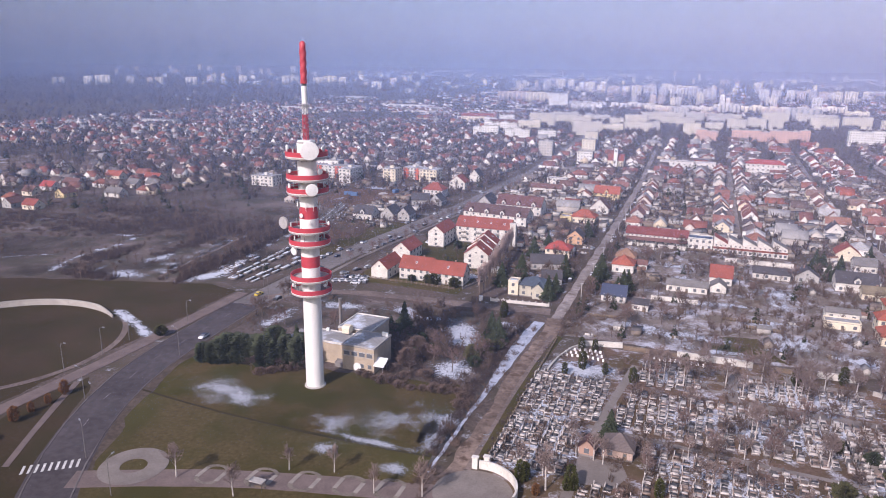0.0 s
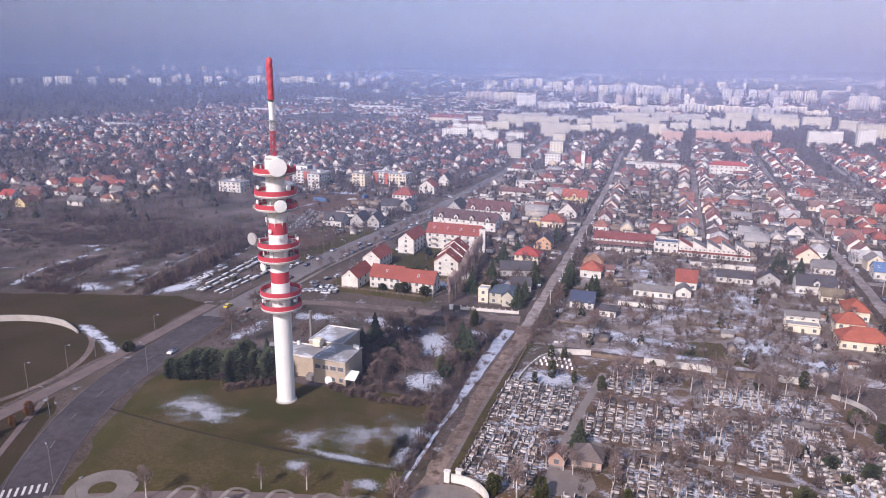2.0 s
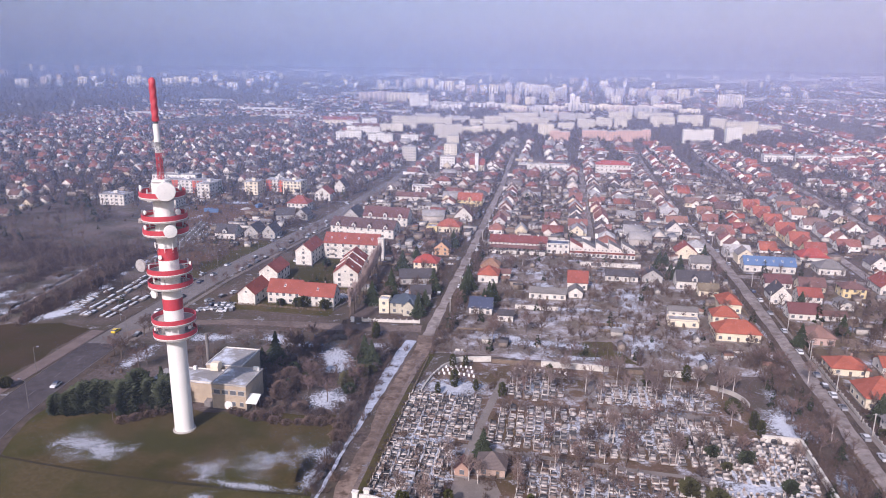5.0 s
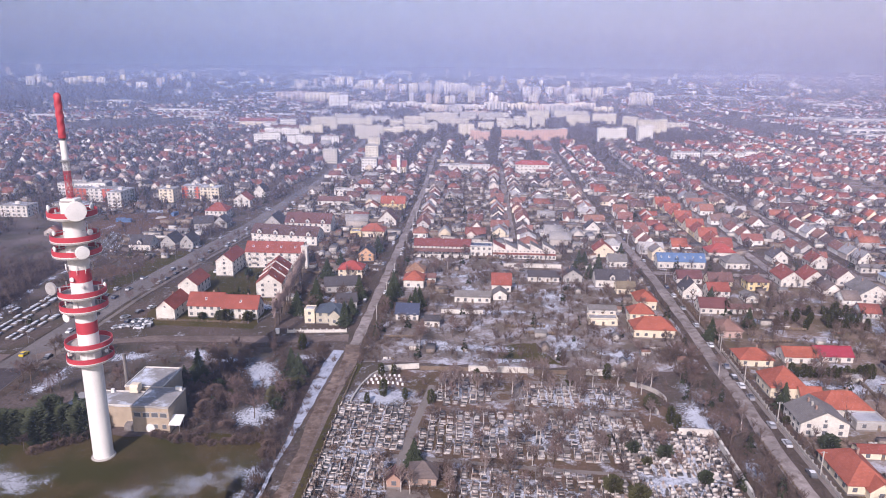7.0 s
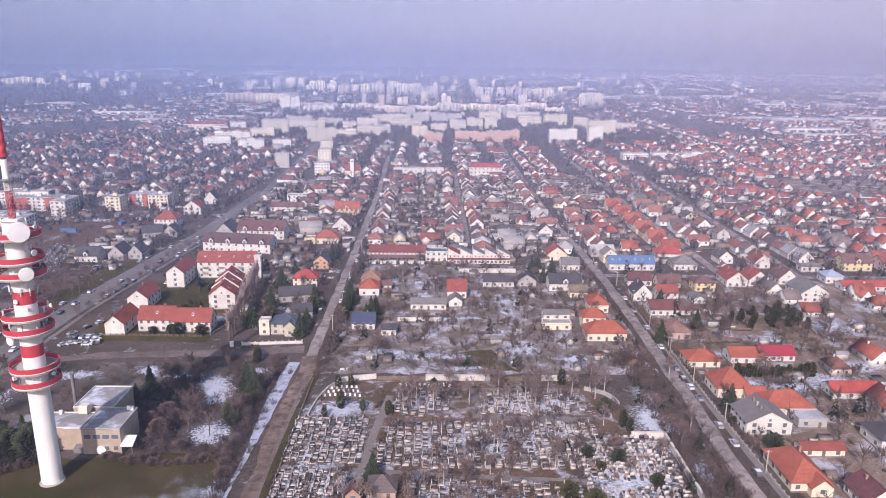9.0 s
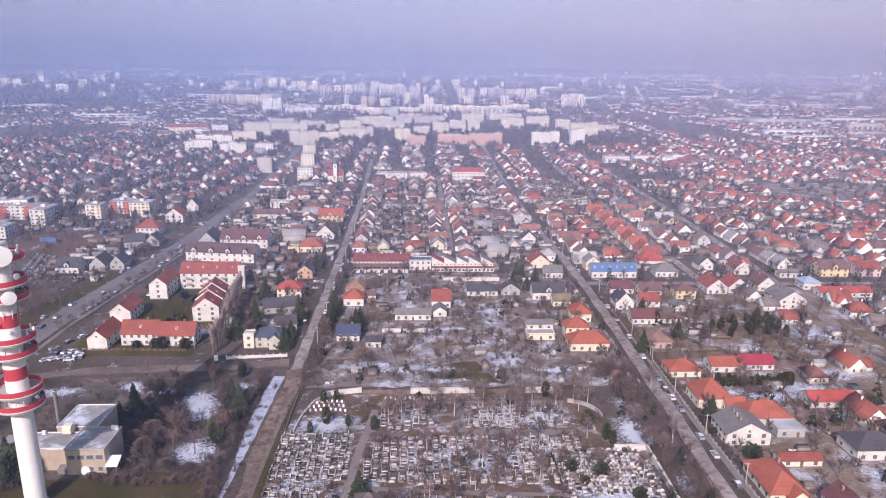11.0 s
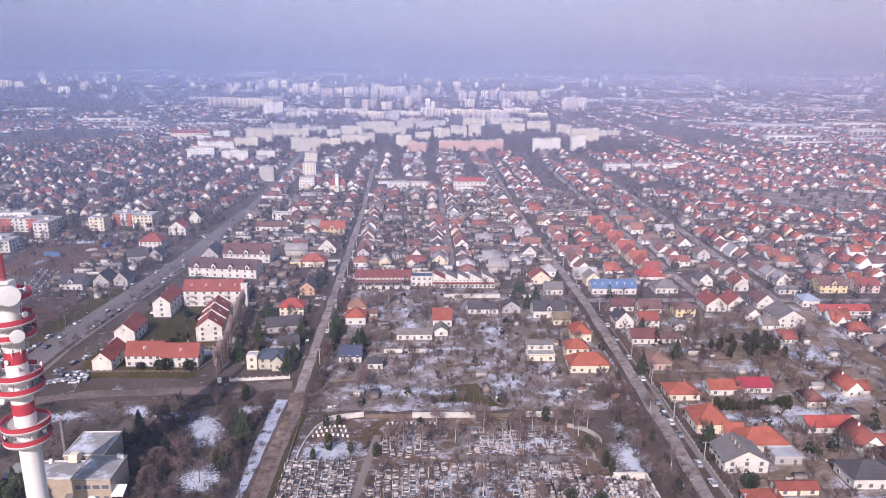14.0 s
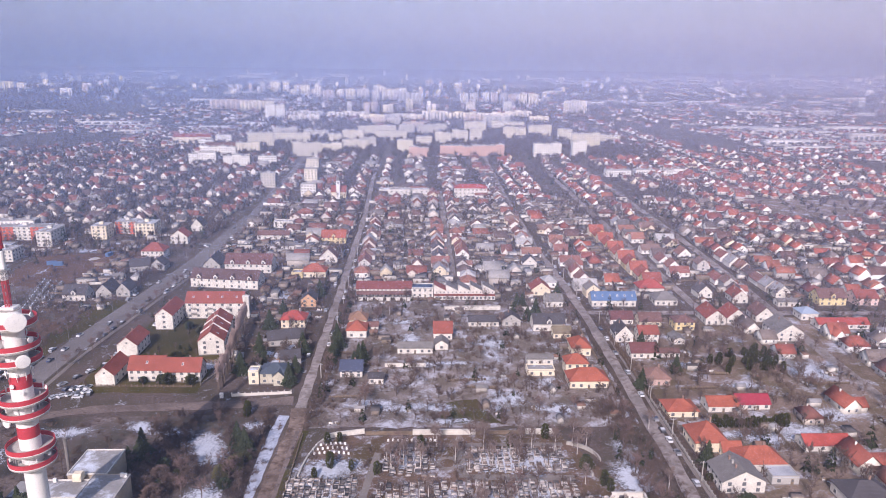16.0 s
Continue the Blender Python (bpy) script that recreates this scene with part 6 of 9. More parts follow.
def cover(name, label, category, temps, mats, areas, rng, clear=1.2, lo=0.6, hi=1.4):
    places = []
    for n, area in areas:
        for v, u in spread(rng, n, area, clear):
            if ((v + 67.5) / 8.5) ** 2 + ((u - 199) / 12) ** 2 < 1 or ((v + 76 - (u - 230) * -0.45) / 6.5) ** 2 + ((u - 230) / 13) ** 2 < 1:
                continue
            x, y = xy(v, u)
            s = rng.uniform(lo, hi)
            places.append((rng.randrange(len(temps)), x, y, 0.0, rng.uniform(0, 360), s, s, s * rng.uniform(0.7, 1.2)))
    return scatter(name, temps, places, mats, label, category)


TWIGS = [twig_template(i, 17, 1.9, 2.0) for i in range(3)]
cover("brushwood", "brown leafless brushwood on rough ground", "brush", TWIGS, [M_brush],
      [(420, (-100, -56, 184, 256)), (90, (-160, -100, 198, 250)), (260, (-420, -182, 246, 400)), (260, (-330, -225, 300, 390)), (260, (-215, -180, 320, 390)), (300, (-420, -330, 280, 360)), (620, (-42, 90, 240, 392)), (300, (76, 93, 112, 262)), (520, (104, 330, 150, 365)), (150, (-92, -52, 288, 420)), (60, (-56, -50, 112, 250)), (330, (-18, 72, 112, 232)), (60, (-40, -20, 150, 232)), (220, (88, 104, 110, 360)), (120, (-60, -52, 270, 520)), (160, (-42, -38, 240, 520))], rng)

# ---- snow left on the ground ----
SNOW_LAYERS = []


def snow_patch(v, u, rv, ru, turn, mat, label):
    """A thin domed sheet of old snow; its own length unit is the patch's radius."""
    bm = bmesh.new()
    rings = [[bm.verts.new((r * math.cos(2 * math.pi * i / 28), r * math.sin(2 * math.pi * i / 28), 0)) for i in range(28)] for r in (0.35, 0.7, 1.05, 1.35)]
    bm.faces.new(rings[0])
    for a, b in zip(rings, rings[1:]):
        for i in range(28):
            bm.faces.new((a[i], a[(i + 1) % 28], b[(i + 1) % 28], b[i]))
    SNOW_LAYERS.append(label)
    return structure("ground_snow", bm, mat, label, at(v, u, 0.076 + 0.0045 * (len(SNOW_LAYERS) % 40), turn) @ Matrix.Diagonal((rv, ru, 1, 1)), "snow")


snow_patch(-128, 158.5, 14, 10, -12, M_snow_lawn, "mottled patch of thin snow on grass")
snow_patch(-119, 156.5, 9, 7.5, 0, M_snow_lawn, "patch of thin snow beside the furrow")
snow_patch(-77, 157.5, 20, 13, 20, M_snow_faint, "mottled patch of melting snow on grass")
snow_patch(-64.5, 166, 14, 11, 10, M_snow_faint, "mottled melting snow towards the ditch")
snow_patch(-86, 153, 12, 8, 0, M_snow_faint, "thin melting snow on the lawn")
snow_patch(-75, 147.8, 21, 2.2, -1, M_snow_lawn, "narrow strip of drifted snow along the furrow")
snow_patch(-57.5, 157, 4.5, 10, 0, M_snow_lawn, "patch of thin snow near the ditch")
snow_patch(-57.5, 165, 4, 14, 0, M_snow_lawn, "patch of thin snow beside the ditch")
snow_patch(-67.5, 199, 9.5, 13, 12, M_snow_thin, "patch of snow between bushes")
snow_patch(-92, 240, 17, 5, -6, M_snow_thin, "thin snow on rough ground behind the trees")
snow_patch(-75, 227, 8.5, 15, 14, M_snow_deep, "strip of snow in the shade")
snow_patch(-61, 138, 6, 3.4, 0, M_snow_lawn, "small patch of snow on grass")
snow_patch(-203, 196.5, 10, 2.6, -26, M_snow, "bluish snow in the shade outside the curved wall")
snow_patch(-188, 188.5, 10, 2.4, -32, M_snow, "narrow snow strip outside the curved wall")
snow_patch(-82, 140, 4, 3, 0, M_snow_lawn, "small patch of snow on rough grass")
snow_patch(-105, 243, 12, 6, 0, M_snow_thin, "thin snow on rough ground")
snow_patch(-62, 243, 8, 5, 0, M_snow_thin, "thin snow beside the street")
snow_patch(76, 206, 8, 9, 0, M_snow, "old snow among the scrub")
snow_patch(78, 222, 6, 12, 8, M_snow_lawn, "thin snow among the scrub")
snow_patch(-29, 216, 9, 5, 0, M_snow, "snow round the memorial stones")
snow_patch(82, 178, 4, 11, 0, M_snow_thin, "thin snow on the verge")
snow_patch(60, 178, 12, 15, 0, M_snow, "trodden snow between the graves")
snow_patch(-29, 213.5, 12, 7, 0, M_snow_deep, "snow on the cemetery ground")
snow_patch(-38, 165, 3.4, 11, 0, M_snow_thin, "thin snow between grave rows")
snow_patch(10, 258, 13, 5, 0, M_snow_thin, "thin snow in a garden")
snow_patch(44, 266, 6, 12, 0, M_snow_thin, "thin snow in an orchard")
snow_patch(-6, 356, 9, 8, 0, M_snow_thin, "thin snow in a back garden")
snow_patch(150, 276, 16, 4, 0, M_snow_thin, "thin snow on a yard")
snow_patch(128, 300, 18, 5, 0, M_snow_thin, "thin snow on a plot")
snow_patch(20, 301, 14, 4, 0, M_snow_thin, "snow strip along the plots")
snow_patch(120, 235, 12, 4, 0, M_snow_thin, "thin snow behind the houses")
snow_patch(160, 225, 14, 8, 0, M_snow_thin, "thin snow in a garden plot")
for pts, w, mat in (([(-281, 230), (-289, 248), (-291, 263), (-288, 275), (-293, 298)], 5.0, M_snow_streak), ([(-270, 233), (-274, 249), (-274, 262)], 6.0, M_snow_speck), ([(-236, 236), (-238, 256), (-240, 280), (-243, 305)], 13.0, M_snow_speck), ([(-208, 262), (-210, 282), (-213, 297), (-217, 316), (-218, 340), (-214, 368)], 5.0, M_snow_streak), ([(-247, 293), (-240, 307), (-238, 324), (-245, 347)], 7.0, M_snow_speck), ([(-336, 232), (-324, 238), (-314, 246), (-304, 252)], 1.6, M_snow_streak), ([(-230, 250), (-233, 275), (-237, 305)], 3.0, M_snow_streak), ([(-262, 236), (-266, 262), (-268, 300)], 4.0, M_snow_speck)):
    for (a, b), (c, d) in zip(pts, pts[1:]):
        n = max(1, round(math.hypot(c - a, d - b) / 11))
        for i in range(n):
            k = (i + 0.5) / n
            snow_patch(a + (c - a) * k, b + (d - b) * k, w * rng.uniform(0.5, 1.0), 9 * rng.uniform(0.8, 1.3), math.degrees(math.atan2(a - c, d - b)) + rng.uniform(-7, 7), mat, "ragged streak of old snow on rough wasteland")
for v, u, rv, ru, turn, mat in ((-246, 239, 7, 6, 0, M_snow), (-207, 254, 5, 13, -20, M_snow), (-212, 266, 4, 9, -10, M_snow_even), (-375, 313, 16, 9, 20, M_snow_even), (-250, 268, 10, 16, 0, M_snow_waste), (-230, 252, 5, 12, 0, M_snow_waste), (-300, 300, 14, 6, 30, M_snow_waste), (-405, 352, 12, 4, 10, M_snow_waste)):
    snow_patch(v, u, rv, ru, turn, mat, "patch of old snow on the wasteland")
strip("road_waste_track", [(-227.5, 243), (-231, 262), (-233, 286), (-238, 314), (-246, 350)], 1.7, 0.28, M_dirt, "pale rutted track across the wasteland")
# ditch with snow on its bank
# Bluer, darker base colour carries the trees' shade; the dirt breaks it up.
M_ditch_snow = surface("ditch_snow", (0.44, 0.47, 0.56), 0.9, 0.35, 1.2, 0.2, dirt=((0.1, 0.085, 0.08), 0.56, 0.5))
sheet("ground_ditch_snow", [(-49.3, 252), (-50.2, 236), (-50.5, 222), (-51.2, 205), (-51.9, 188), (-52.9, 168), (-52.9, 140), (-53.7, 140), (-53.9, 168), (-53.8, 188), (-54.9, 206), (-55.3, 224), (-54.6, 240), (-53.6, 252)], 0.09, M_ditch_snow, "broad straight bank of old snow along the ditch, tinted as in shade", 0.22, category="snow", step=2.0)
strip("ground_ditch_bed", [(-54.6, 112), (-54.6, 155), (-54.8, 186), (-56.2, 222), (-55.0, 252)], 1.2, 0.03, M_asphalt_dark, "dark wet bed of a roadside ditch", category="ditch")

snow_patch(-33, 160, 10, 11, 0, M_snow, "thin patchy snow on the ground")
snow_patch(-30, 172, 10, 9, 0, M_snow, "thin patchy snow on the ground")
snow_patch(-33, 188, 9, 9, 0, M_snow, "thin patchy snow on the ground")
snow_patch(-29, 200, 10, 9, 0, M_snow, "thin patchy snow on the ground")
snow_patch(55, 165, 14, 14, 0, M_snow_thin, "thin patchy snow on the ground")
snow_patch(64, 184, 10, 11, 0, M_snow, "thin patchy snow on the ground")
snow_patch(10, 165, 14, 8, 0, M_snow_thin, "thin patchy snow on the ground")
snow_patch(40, 198, 14, 8, 0, M_snow_thin, "thin patchy snow on the ground")
snow_patch(5, 192, 14, 10, 0, M_snow_thin, "thin patchy snow on the ground")
snow_patch(30, 190, 16, 10, 0, M_snow_thin, "thin patchy snow on the ground")
snow_patch(38, 218, 18, 8, 0, M_snow, "thin patchy snow on the ground")
snow_patch(0, 218, 10, 7, 0, M_snow_thin, "thin patchy snow on the ground")
snow_patch(25, 160, 18, 9, 0, M_snow_thin, "thin patchy snow on the ground")
snow_patch(-10, 135, 18, 12, 0, M_snow_thin, "thin patchy snow on the ground")
snow_patch(30, 130, 18, 14, 0, M_snow_thin, "thin patchy snow on the ground")
snow_patch(60, 150, 12, 20, 0, M_snow_thin, "thin patchy snow on the ground")
snow_patch(12, 247, 18, 4, 0, M_snow_thin, "thin patchy snow on the ground")
snow_patch(-18, 262, 14, 5, 0, M_snow_thin, "thin patchy snow on the ground")
snow_patch(60, 256, 14, 6, 0, M_snow_thin, "thin patchy snow on the ground")
snow_patch(30, 284, 16, 6, 0, M_snow_thin, "thin patchy snow on the ground")
snow_patch(-2, 330, 8, 12, 0, M_snow_thin, "thin patchy snow on the ground")
snow_patch(40, 326, 14, 8, 0, M_snow_thin, "thin patchy snow on the ground")
snow_patch(60, 300, 8, 10, 0, M_snow_thin, "thin patchy snow on the ground")
snow_patch(140, 232, 20, 6, 0, M_snow_thin, "thin patchy snow on the ground")
snow_patch(170, 250, 18, 9, 0, M_snow_thin, "thin patchy snow on the ground")
snow_patch(185, 290, 16, 9, 0, M_snow_thin, "thin patchy snow on the ground")
snow_patch(240, 300, 22, 14, 0, M_snow_thin, "thin patchy snow on the ground")
snow_patch(150, 180, 20, 12, 0, M_snow_thin, "thin patchy snow on the ground")
snow_patch(-95, 300, 10, 7, 0, M_snow_thin, "thin patchy snow on the ground")
snow_patch(-200, 440, 14, 8, 0, M_snow_thin, "thin patchy snow on the ground")
snow_patch(-240, 500, 22, 8, 0, M_snow_thin, "thin patchy snow on the ground")
snow_patch(-225, 520, 20, 5, 0, M_snow_thin, "thin patchy snow on the ground")
snow_patch(-64, 300, 9, 12, 0, M_snow, "shaded snow beside the villa")
snow_patch(-60, 322, 5, 12, 0, M_snow, "shaded snow in a front garden")
snow_patch(-70, 312, 8, 8, 0, M_snow_thin, "thin patchy snow on the ground")
snow_patch(-75, 400, 9, 12, 0, M_snow_thin, "thin patchy snow on the ground")
snow_patch(-147, 217, 5, 15, 0, M_snow_thin, "thin snow beside a worn path")
snow_patch(-130, 240, 14, 6, 0, M_snow_thin, "thin patchy snow on the ground")

snow_patch(-5, 257.5, 18, 6.5, 2, M_snow_thin, "broad mottled snow over the gardens")
snow_patch(35, 263, 8.5, 15, -12, M_snow_thin, "mottled snow on a garden plot")
snow_patch(38, 311, 10, 19, -8, M_snow_even, "broad mottled snow over an orchard")
snow_patch(60, 282, 9, 9, 0, M_snow_even, "mottled snow among bushes")
snow_patch(4, 300, 22, 6, 0, M_snow_even, "mottled snow in the back gardens")
snow_patch(150, 238, 26, 13, 0, M_snow_even, "mottled snow behind the houses")
snow_patch(186, 296, 22, 16, 0, M_snow_even, "mottled snow on garden plots")
snow_patch(22, 192, 30, 14, 0, M_snow_even, "mottled snow between the graves")
snow_patch(58, 176, 14, 20, 0, M_snow_even, "mottled snow on crowded graves")
snow_patch(-62, 310, 10, 26, 0, M_snow_even, "mottled shaded snow in front gardens")

# ---- the meadow with its curved wall ----
bm = bmesh.new()
cv, cu, rad = -225.5, 158.5, 39.6
rows = []
for i in range(37):
    a = radians(61 + i * 3.4)
    top = 2.5 * min(1.0, 0.35 + i * 0.13)
    rows.append([bm.verts.new((cv + r * math.cos(a), cu + r * math.sin(a), z)) for r, z in ((rad, 0), (rad, top), (rad + 0.5, top), (rad + 0.5, 0))])
for a, b in zip(rows, rows[1:]):
    for i in range(3):
        bm.faces.new((a[i], a[i + 1], b[i + 1], b[i]))
bm.faces.new(rows[0][::-1])
bm.faces.new(rows[-1])
structure("wall_curved", bm, M_concrete, "pale curved concrete wall round the meadow", category="wall")
strip("path_ring", [(cv + 43.5 * math.cos(radians(a)), cu + 43.5 * math.sin(radians(a))) for a in range(62, -110, -8)], 2.2, 0.06, M_dirt, "muddy path outside the curved wall", category="path")

# ---- foreground square: paved ring, bays, shelter, forecourt ----
def ring_sheet(v, u, r0, r1, z, mat, label, squash=1.0, n=48, category="pavement"):
    bm = bmesh.new()
    rows = [[bm.verts.new((v + r * math.cos(2 * math.pi * i / n), u + r * squash * math.sin(2 * math.pi * i / n), h)) for r, h in ((r0, 0), (r0, z), (r1, z), (r1, 0))] for i in range(n)]
    for a, b in zip(rows, rows[1:] + rows[:1]):
        for i in range(3):
            bm.faces.new((a[i], a[i + 1], b[i + 1], b[i]))
    bmesh.ops.recalc_face_normals(bm, faces=bm.faces)
    return structure("pavement_ring", bm, mat, label, category=category)


ring_sheet(-121.5, 116, 3.2, 8.2, 0.13, M_paving, "pale round paved ring with a grass middle")
M_cobble = surface("cobble_paving", (0.2, 0.17, 0.145), 0.92, 0.35, 3.5, 0.4, dirt=((0.11, 0.095, 0.075), 0.55, 0.8))


M_bay_slab = surface("bay_slabs", (0.29, 0.255, 0.225), 0.9, 0.2, 2.0, 0.3)


def paved_bay(v, u):
    """A planting bay: two pale side slabs and rounded ends of set stones."""
    root = thing("paved_bay", "rounded paved bay with pale side slabs and cobbled ends", "paved bay", at(v, u), "bays along the promenade", "structure")
    for x in (-2.7, 2.7):
        bm = bmesh.new()
        box(bm, x - 0.55, x + 0.55, -2.1, 2.1, 0, 0.15)
        part("side_slab", bm, M_bay_slab, root, "pale concrete slab")
    for end in (-1, 1):
        for i in range(7):
            bm = bmesh.new()
            a0, a1 = math.pi * (i + 0.04) / 7, math.pi * (i + 0.96) / 7
            prism(bm, [(r * math.cos(a), end * (2.15 + 0.62 * r * math.sin(a))) for r, a in ((2.0, a0), (3.25, a0), (3.25, a1), (2.0, a1))], "z", 0, 0.13 + 0.012 * (i % 3))
            part("stone", bm, M_cobble, root)


for v, u in ((-101.4, 120.1), (-89.5, 123.3), (-79.1, 125.9), (-68.5, 128.1), (-59.0, 130.4)):
    paved_bay(v, u)
bm = bmesh.new()
for i in range(31):
    a = math.pi * 2 * i / 31
    bm.verts.new((-40.5 + 9.4 * math.cos(a), 136 + 9.4 * math.sin(a), 0.1))
bm.faces.new(bm.verts)
structure("pavement_forecourt", bm, M_paving, "pale paved forecourt before the cemetery gate", category="pavement")
bm = bmesh.new()
rows = []
for i in range(25):
    a = radians(100 - 110 * i / 24)
    rows.append([bm.verts.new((-40.5 + r * math.cos(a), 136.5 + r * math.sin(a), z)) for r, z in ((9.8, 0), (9.8, 2.3), (10.3, 2.3), (10.3, 0))])
for a, b in zip(rows, rows[1:]):
    for i in range(3):
        bm.faces.new((a[i], a[i + 1], b[i + 1], b[i]))
structure("wall_gate", bm, M_white_wall, "curved white wall beside the cemetery gate", category="wall")
for v, u in ((-43.2, 146.2), (-40.6, 147.6)):
    bm = bmesh.new()
    box(bm, -0.7, 0.7, -0.5, 0.5, 0, 3.0)
    box(bm, -0.85, 0.85, -0.65, 0.65, 3.0, 3.2)
    tagged(part("gate_pillar", bm, M_white_wall, None), "square white gate pillar with a cap", "pillar", "pillars of the cemetery gate").matrix_world = at(v, u)
for k in range(9):
    bm = bmesh.new()
    box(bm, -0.3, 0.3, -1.9, 1.9, 0, 0.012)
    structure("zebra_stripe", bm, M_paint, "white painted zebra stripe on asphalt", at(-144.8 + 1.22 * k, 104.6 + 0.92 * k, 0.064, 37), "road marking")
for k in range(22):
    u = 128 + 14 * k
    for (a, b), (c, d) in zip(AVENUE, AVENUE[1:]):
        if b <= u < d:
            v = a + (c - a) * (u - b) / (d - b)
            bm = bmesh.new()
            box(bm, -0.09, 0.09, -2.0, 2.0, 0, 0.01)
            structure("lane_line", bm, M_paint_worn, "white painted lane line", at(v, u, 0.064, math.degrees(math.atan2(a - c, d - b))), "road marking")
sh_ = thing("shelter", "small shelter with flat grey roof beside the footpath", "shelter", at(-87.5, 119.0))
bm = bmesh.new()
box(bm, -1.8, 1.8, -1.0, 1.0, 2.3, 2.45)
part("roof", bm, M_concrete, sh_)
for x in (-1.6, 1.6):
    for y in (-0.8, 0.8):
        bm = bmesh.new()
        tube(bm, (x, y, 0), (x, y, 2.3), 0.05, 0.05, 6)
        part("post", bm, M_dark_steel, sh_)
bm = bmesh.new()
box(bm, -1.4, 1.4, 0.3, 0.75, 0.4, 0.47)
part("bench", bm, M_wood, sh_)

# ---- the cemetery ----
strip("path_cemetery_main", [(-12.3, 224), (-15.5, 205), (-18, 180), (-19.5, 155), (-21, 120)], 2.6, 0.07, M_paving, "worn pale cemetery path", category="path")
strip("path_cemetery_cross", [(-42, 179.3), (-19, 179.6), (-3, 175), (41, 172.4), (70, 172)], 1.7, 0.075, M_paving, "narrow pale cemetery path", category="path")
strip("path_cemetery_upper", [(19, 208.2), (56, 207.4)], 3.4, 0.07, M_paving, "pale cemetery path between grave fields", category="path")
strip("path_cemetery_back", [(-8, 229), (20, 229), (56, 229)], 2.4, 0.072, M_paving, "pale path along the back wall", category="path")
strip("path_cemetery_link", [(17.5, 229), (17.5, 208)], 2.8, 0.068, M_paving, "pale linking path", category="path")
ring_sheet(12.5, 217, 2.6, 4.2, 0.1, M_paving, "round paved place in the cemetery", category="path")
for v0, v1, mat, lab in ((-18, 0, M_wood, "brown plank boundary wall"), (0, 24, M_white_wall, "white cemetery back wall with urn niches"), (24, 43, M_wood, "brown plank boundary wall"), (43, 55, M_white_wall, "white cemetery back wall")):
    bm = bmesh.new()
    box(bm, v0, v1, 236.4, 236.8, 0, 2.1 if mat is M_white_wall else 1.6, 0)
    if mat is M_white_wall:
        box(bm, v0, v1, 236.25, 236.95, 2.1, 2.25, 0)
    structure("wall_cemetery", bm, mat, lab, category="wall")


def wall_path(name, pts, h, thick, mat, label):
    """A wall with a coping along grid points."""
    bm = bmesh.new()
    for (a, b), (c, d) in zip(pts, pts[1:]):
        n, m = math.hypot(c - a, d - b), Matrix.Translation((a, b, 0)) @ Matrix.Rotation(math.atan2(d - b, c - a), 4, "Z")
        box(bm, -0.05, n + 0.05, -thick / 2, thick / 2, 0, h, 0, m)
        box(bm, -0.05, n + 0.05, -thick / 2 - 0.08, thick / 2 + 0.08, h, h + 0.12, 0, m)
    structure(name, bm, mat, label, category="wall")


wall_path("wall_cemetery_bend", [(-38.8, 209), (-38.4, 214), (-37.6, 220), (-36.2, 225.5), (-34.8, 230), (-32.6, 233.4)], 0.8, 0.4, M_concrete, "low curved concrete wall round the snowy corner")
wall_path("wall_cemetery_north", [(-32.6, 233.4), (-28.8, 235.4), (-24, 236.6), (-18.4, 237.8)], 1.9, 0.4, M_white_wall, "white cemetery wall curving along the corner")
wall_path("wall_urn_row", [(61.4, 215.5), (61.8, 212), (62.2, 208)], 1.3, 0.5, M_concrete, "short row of pale urn niches")
sheet("ground_cemetery_grass", [(38, 163.5), (72, 164), (73, 168.5), (56, 169.6), (40, 169.5)], 0.06, M_lawn, "olive grass strip between grave fields", 0.5)
sheet("pavement_chapel_court", [(-20, 149), (-10, 150), (-7.5, 156), (-9.5, 161.5), (-16.5, 161.5), (-20.5, 158)], 0.085, M_paving, "worn pale court before the chapel", 0.3, category="pavement")
for i in range(11):
    bm = bmesh.new()
    prism(bm, [(-0.4, 0), (0.4, 0), (0.4, 0.9), (0.2, 1.15), (-0.2, 1.15), (-0.4, 0.9)], "y", -0.12, 0.12)
    tagged(part("headstone_small", bm, M_white, None), "small white upright memorial stone", "headstone", "row of white stones along the back path").matrix_world = at(-9 + 1.75 * i, 231.6 + 0.4 * math.sin(i * 1.7), 0.03)
bm = bmesh.new()
for a, b, c, d in ((65.5, 76.3, 195.5, 196.0), (75.8, 76.3, 108, 195.5)):
    box(bm, a, b, c, d, 0, 2.0)
    box(bm, a - 0.12, b + 0.12, c - 0.12, d + 0.12, 2.0, 2.15)
structure("wall_cemetery_side", bm, M_white_wall, "white cemetery side wall with a corner", category="wall")
bm = bmesh.new()
for i in range(12):
    a = radians(75 - 6.5 * i)
    box(bm, -0.75, 0.75, -0.25, 0.25, 0, 1.5, 0, Matrix.Translation((55 + 12 * math.cos(a), 217 + 12 * math.sin(a), 0)) @ Matrix.Rotation(a + math.pi / 2, 4, "Z"))
structure("wall_urns", bm, M_concrete, "low curved urn wall", category="wall")
house(-11.0, 166.5, 7.5, 7.0, 2.8, 3.0, 0, surface("pinkish_render", (0.42, 0.31, 0.26), 0.85, 0.2), roof_tiles("weathered_roof_tiles", (0.15, 0.118, 0.11)), "small pinkish chapel with weathered hipped roof", hip=True, nx=2, ny=2, name="chapel", category="chapel", chimneys=0)
house(-18.5, 163.5, 3.6, 4, 2.6, 2.0, 90, surface("brick_render", (0.42, 0.27, 0.21), 0.85, 0.12), M_roof_brown, "small brick outbuilding with brown roof", nx=2, ny=1, name="outbuilding", category="building", chimneys=0)


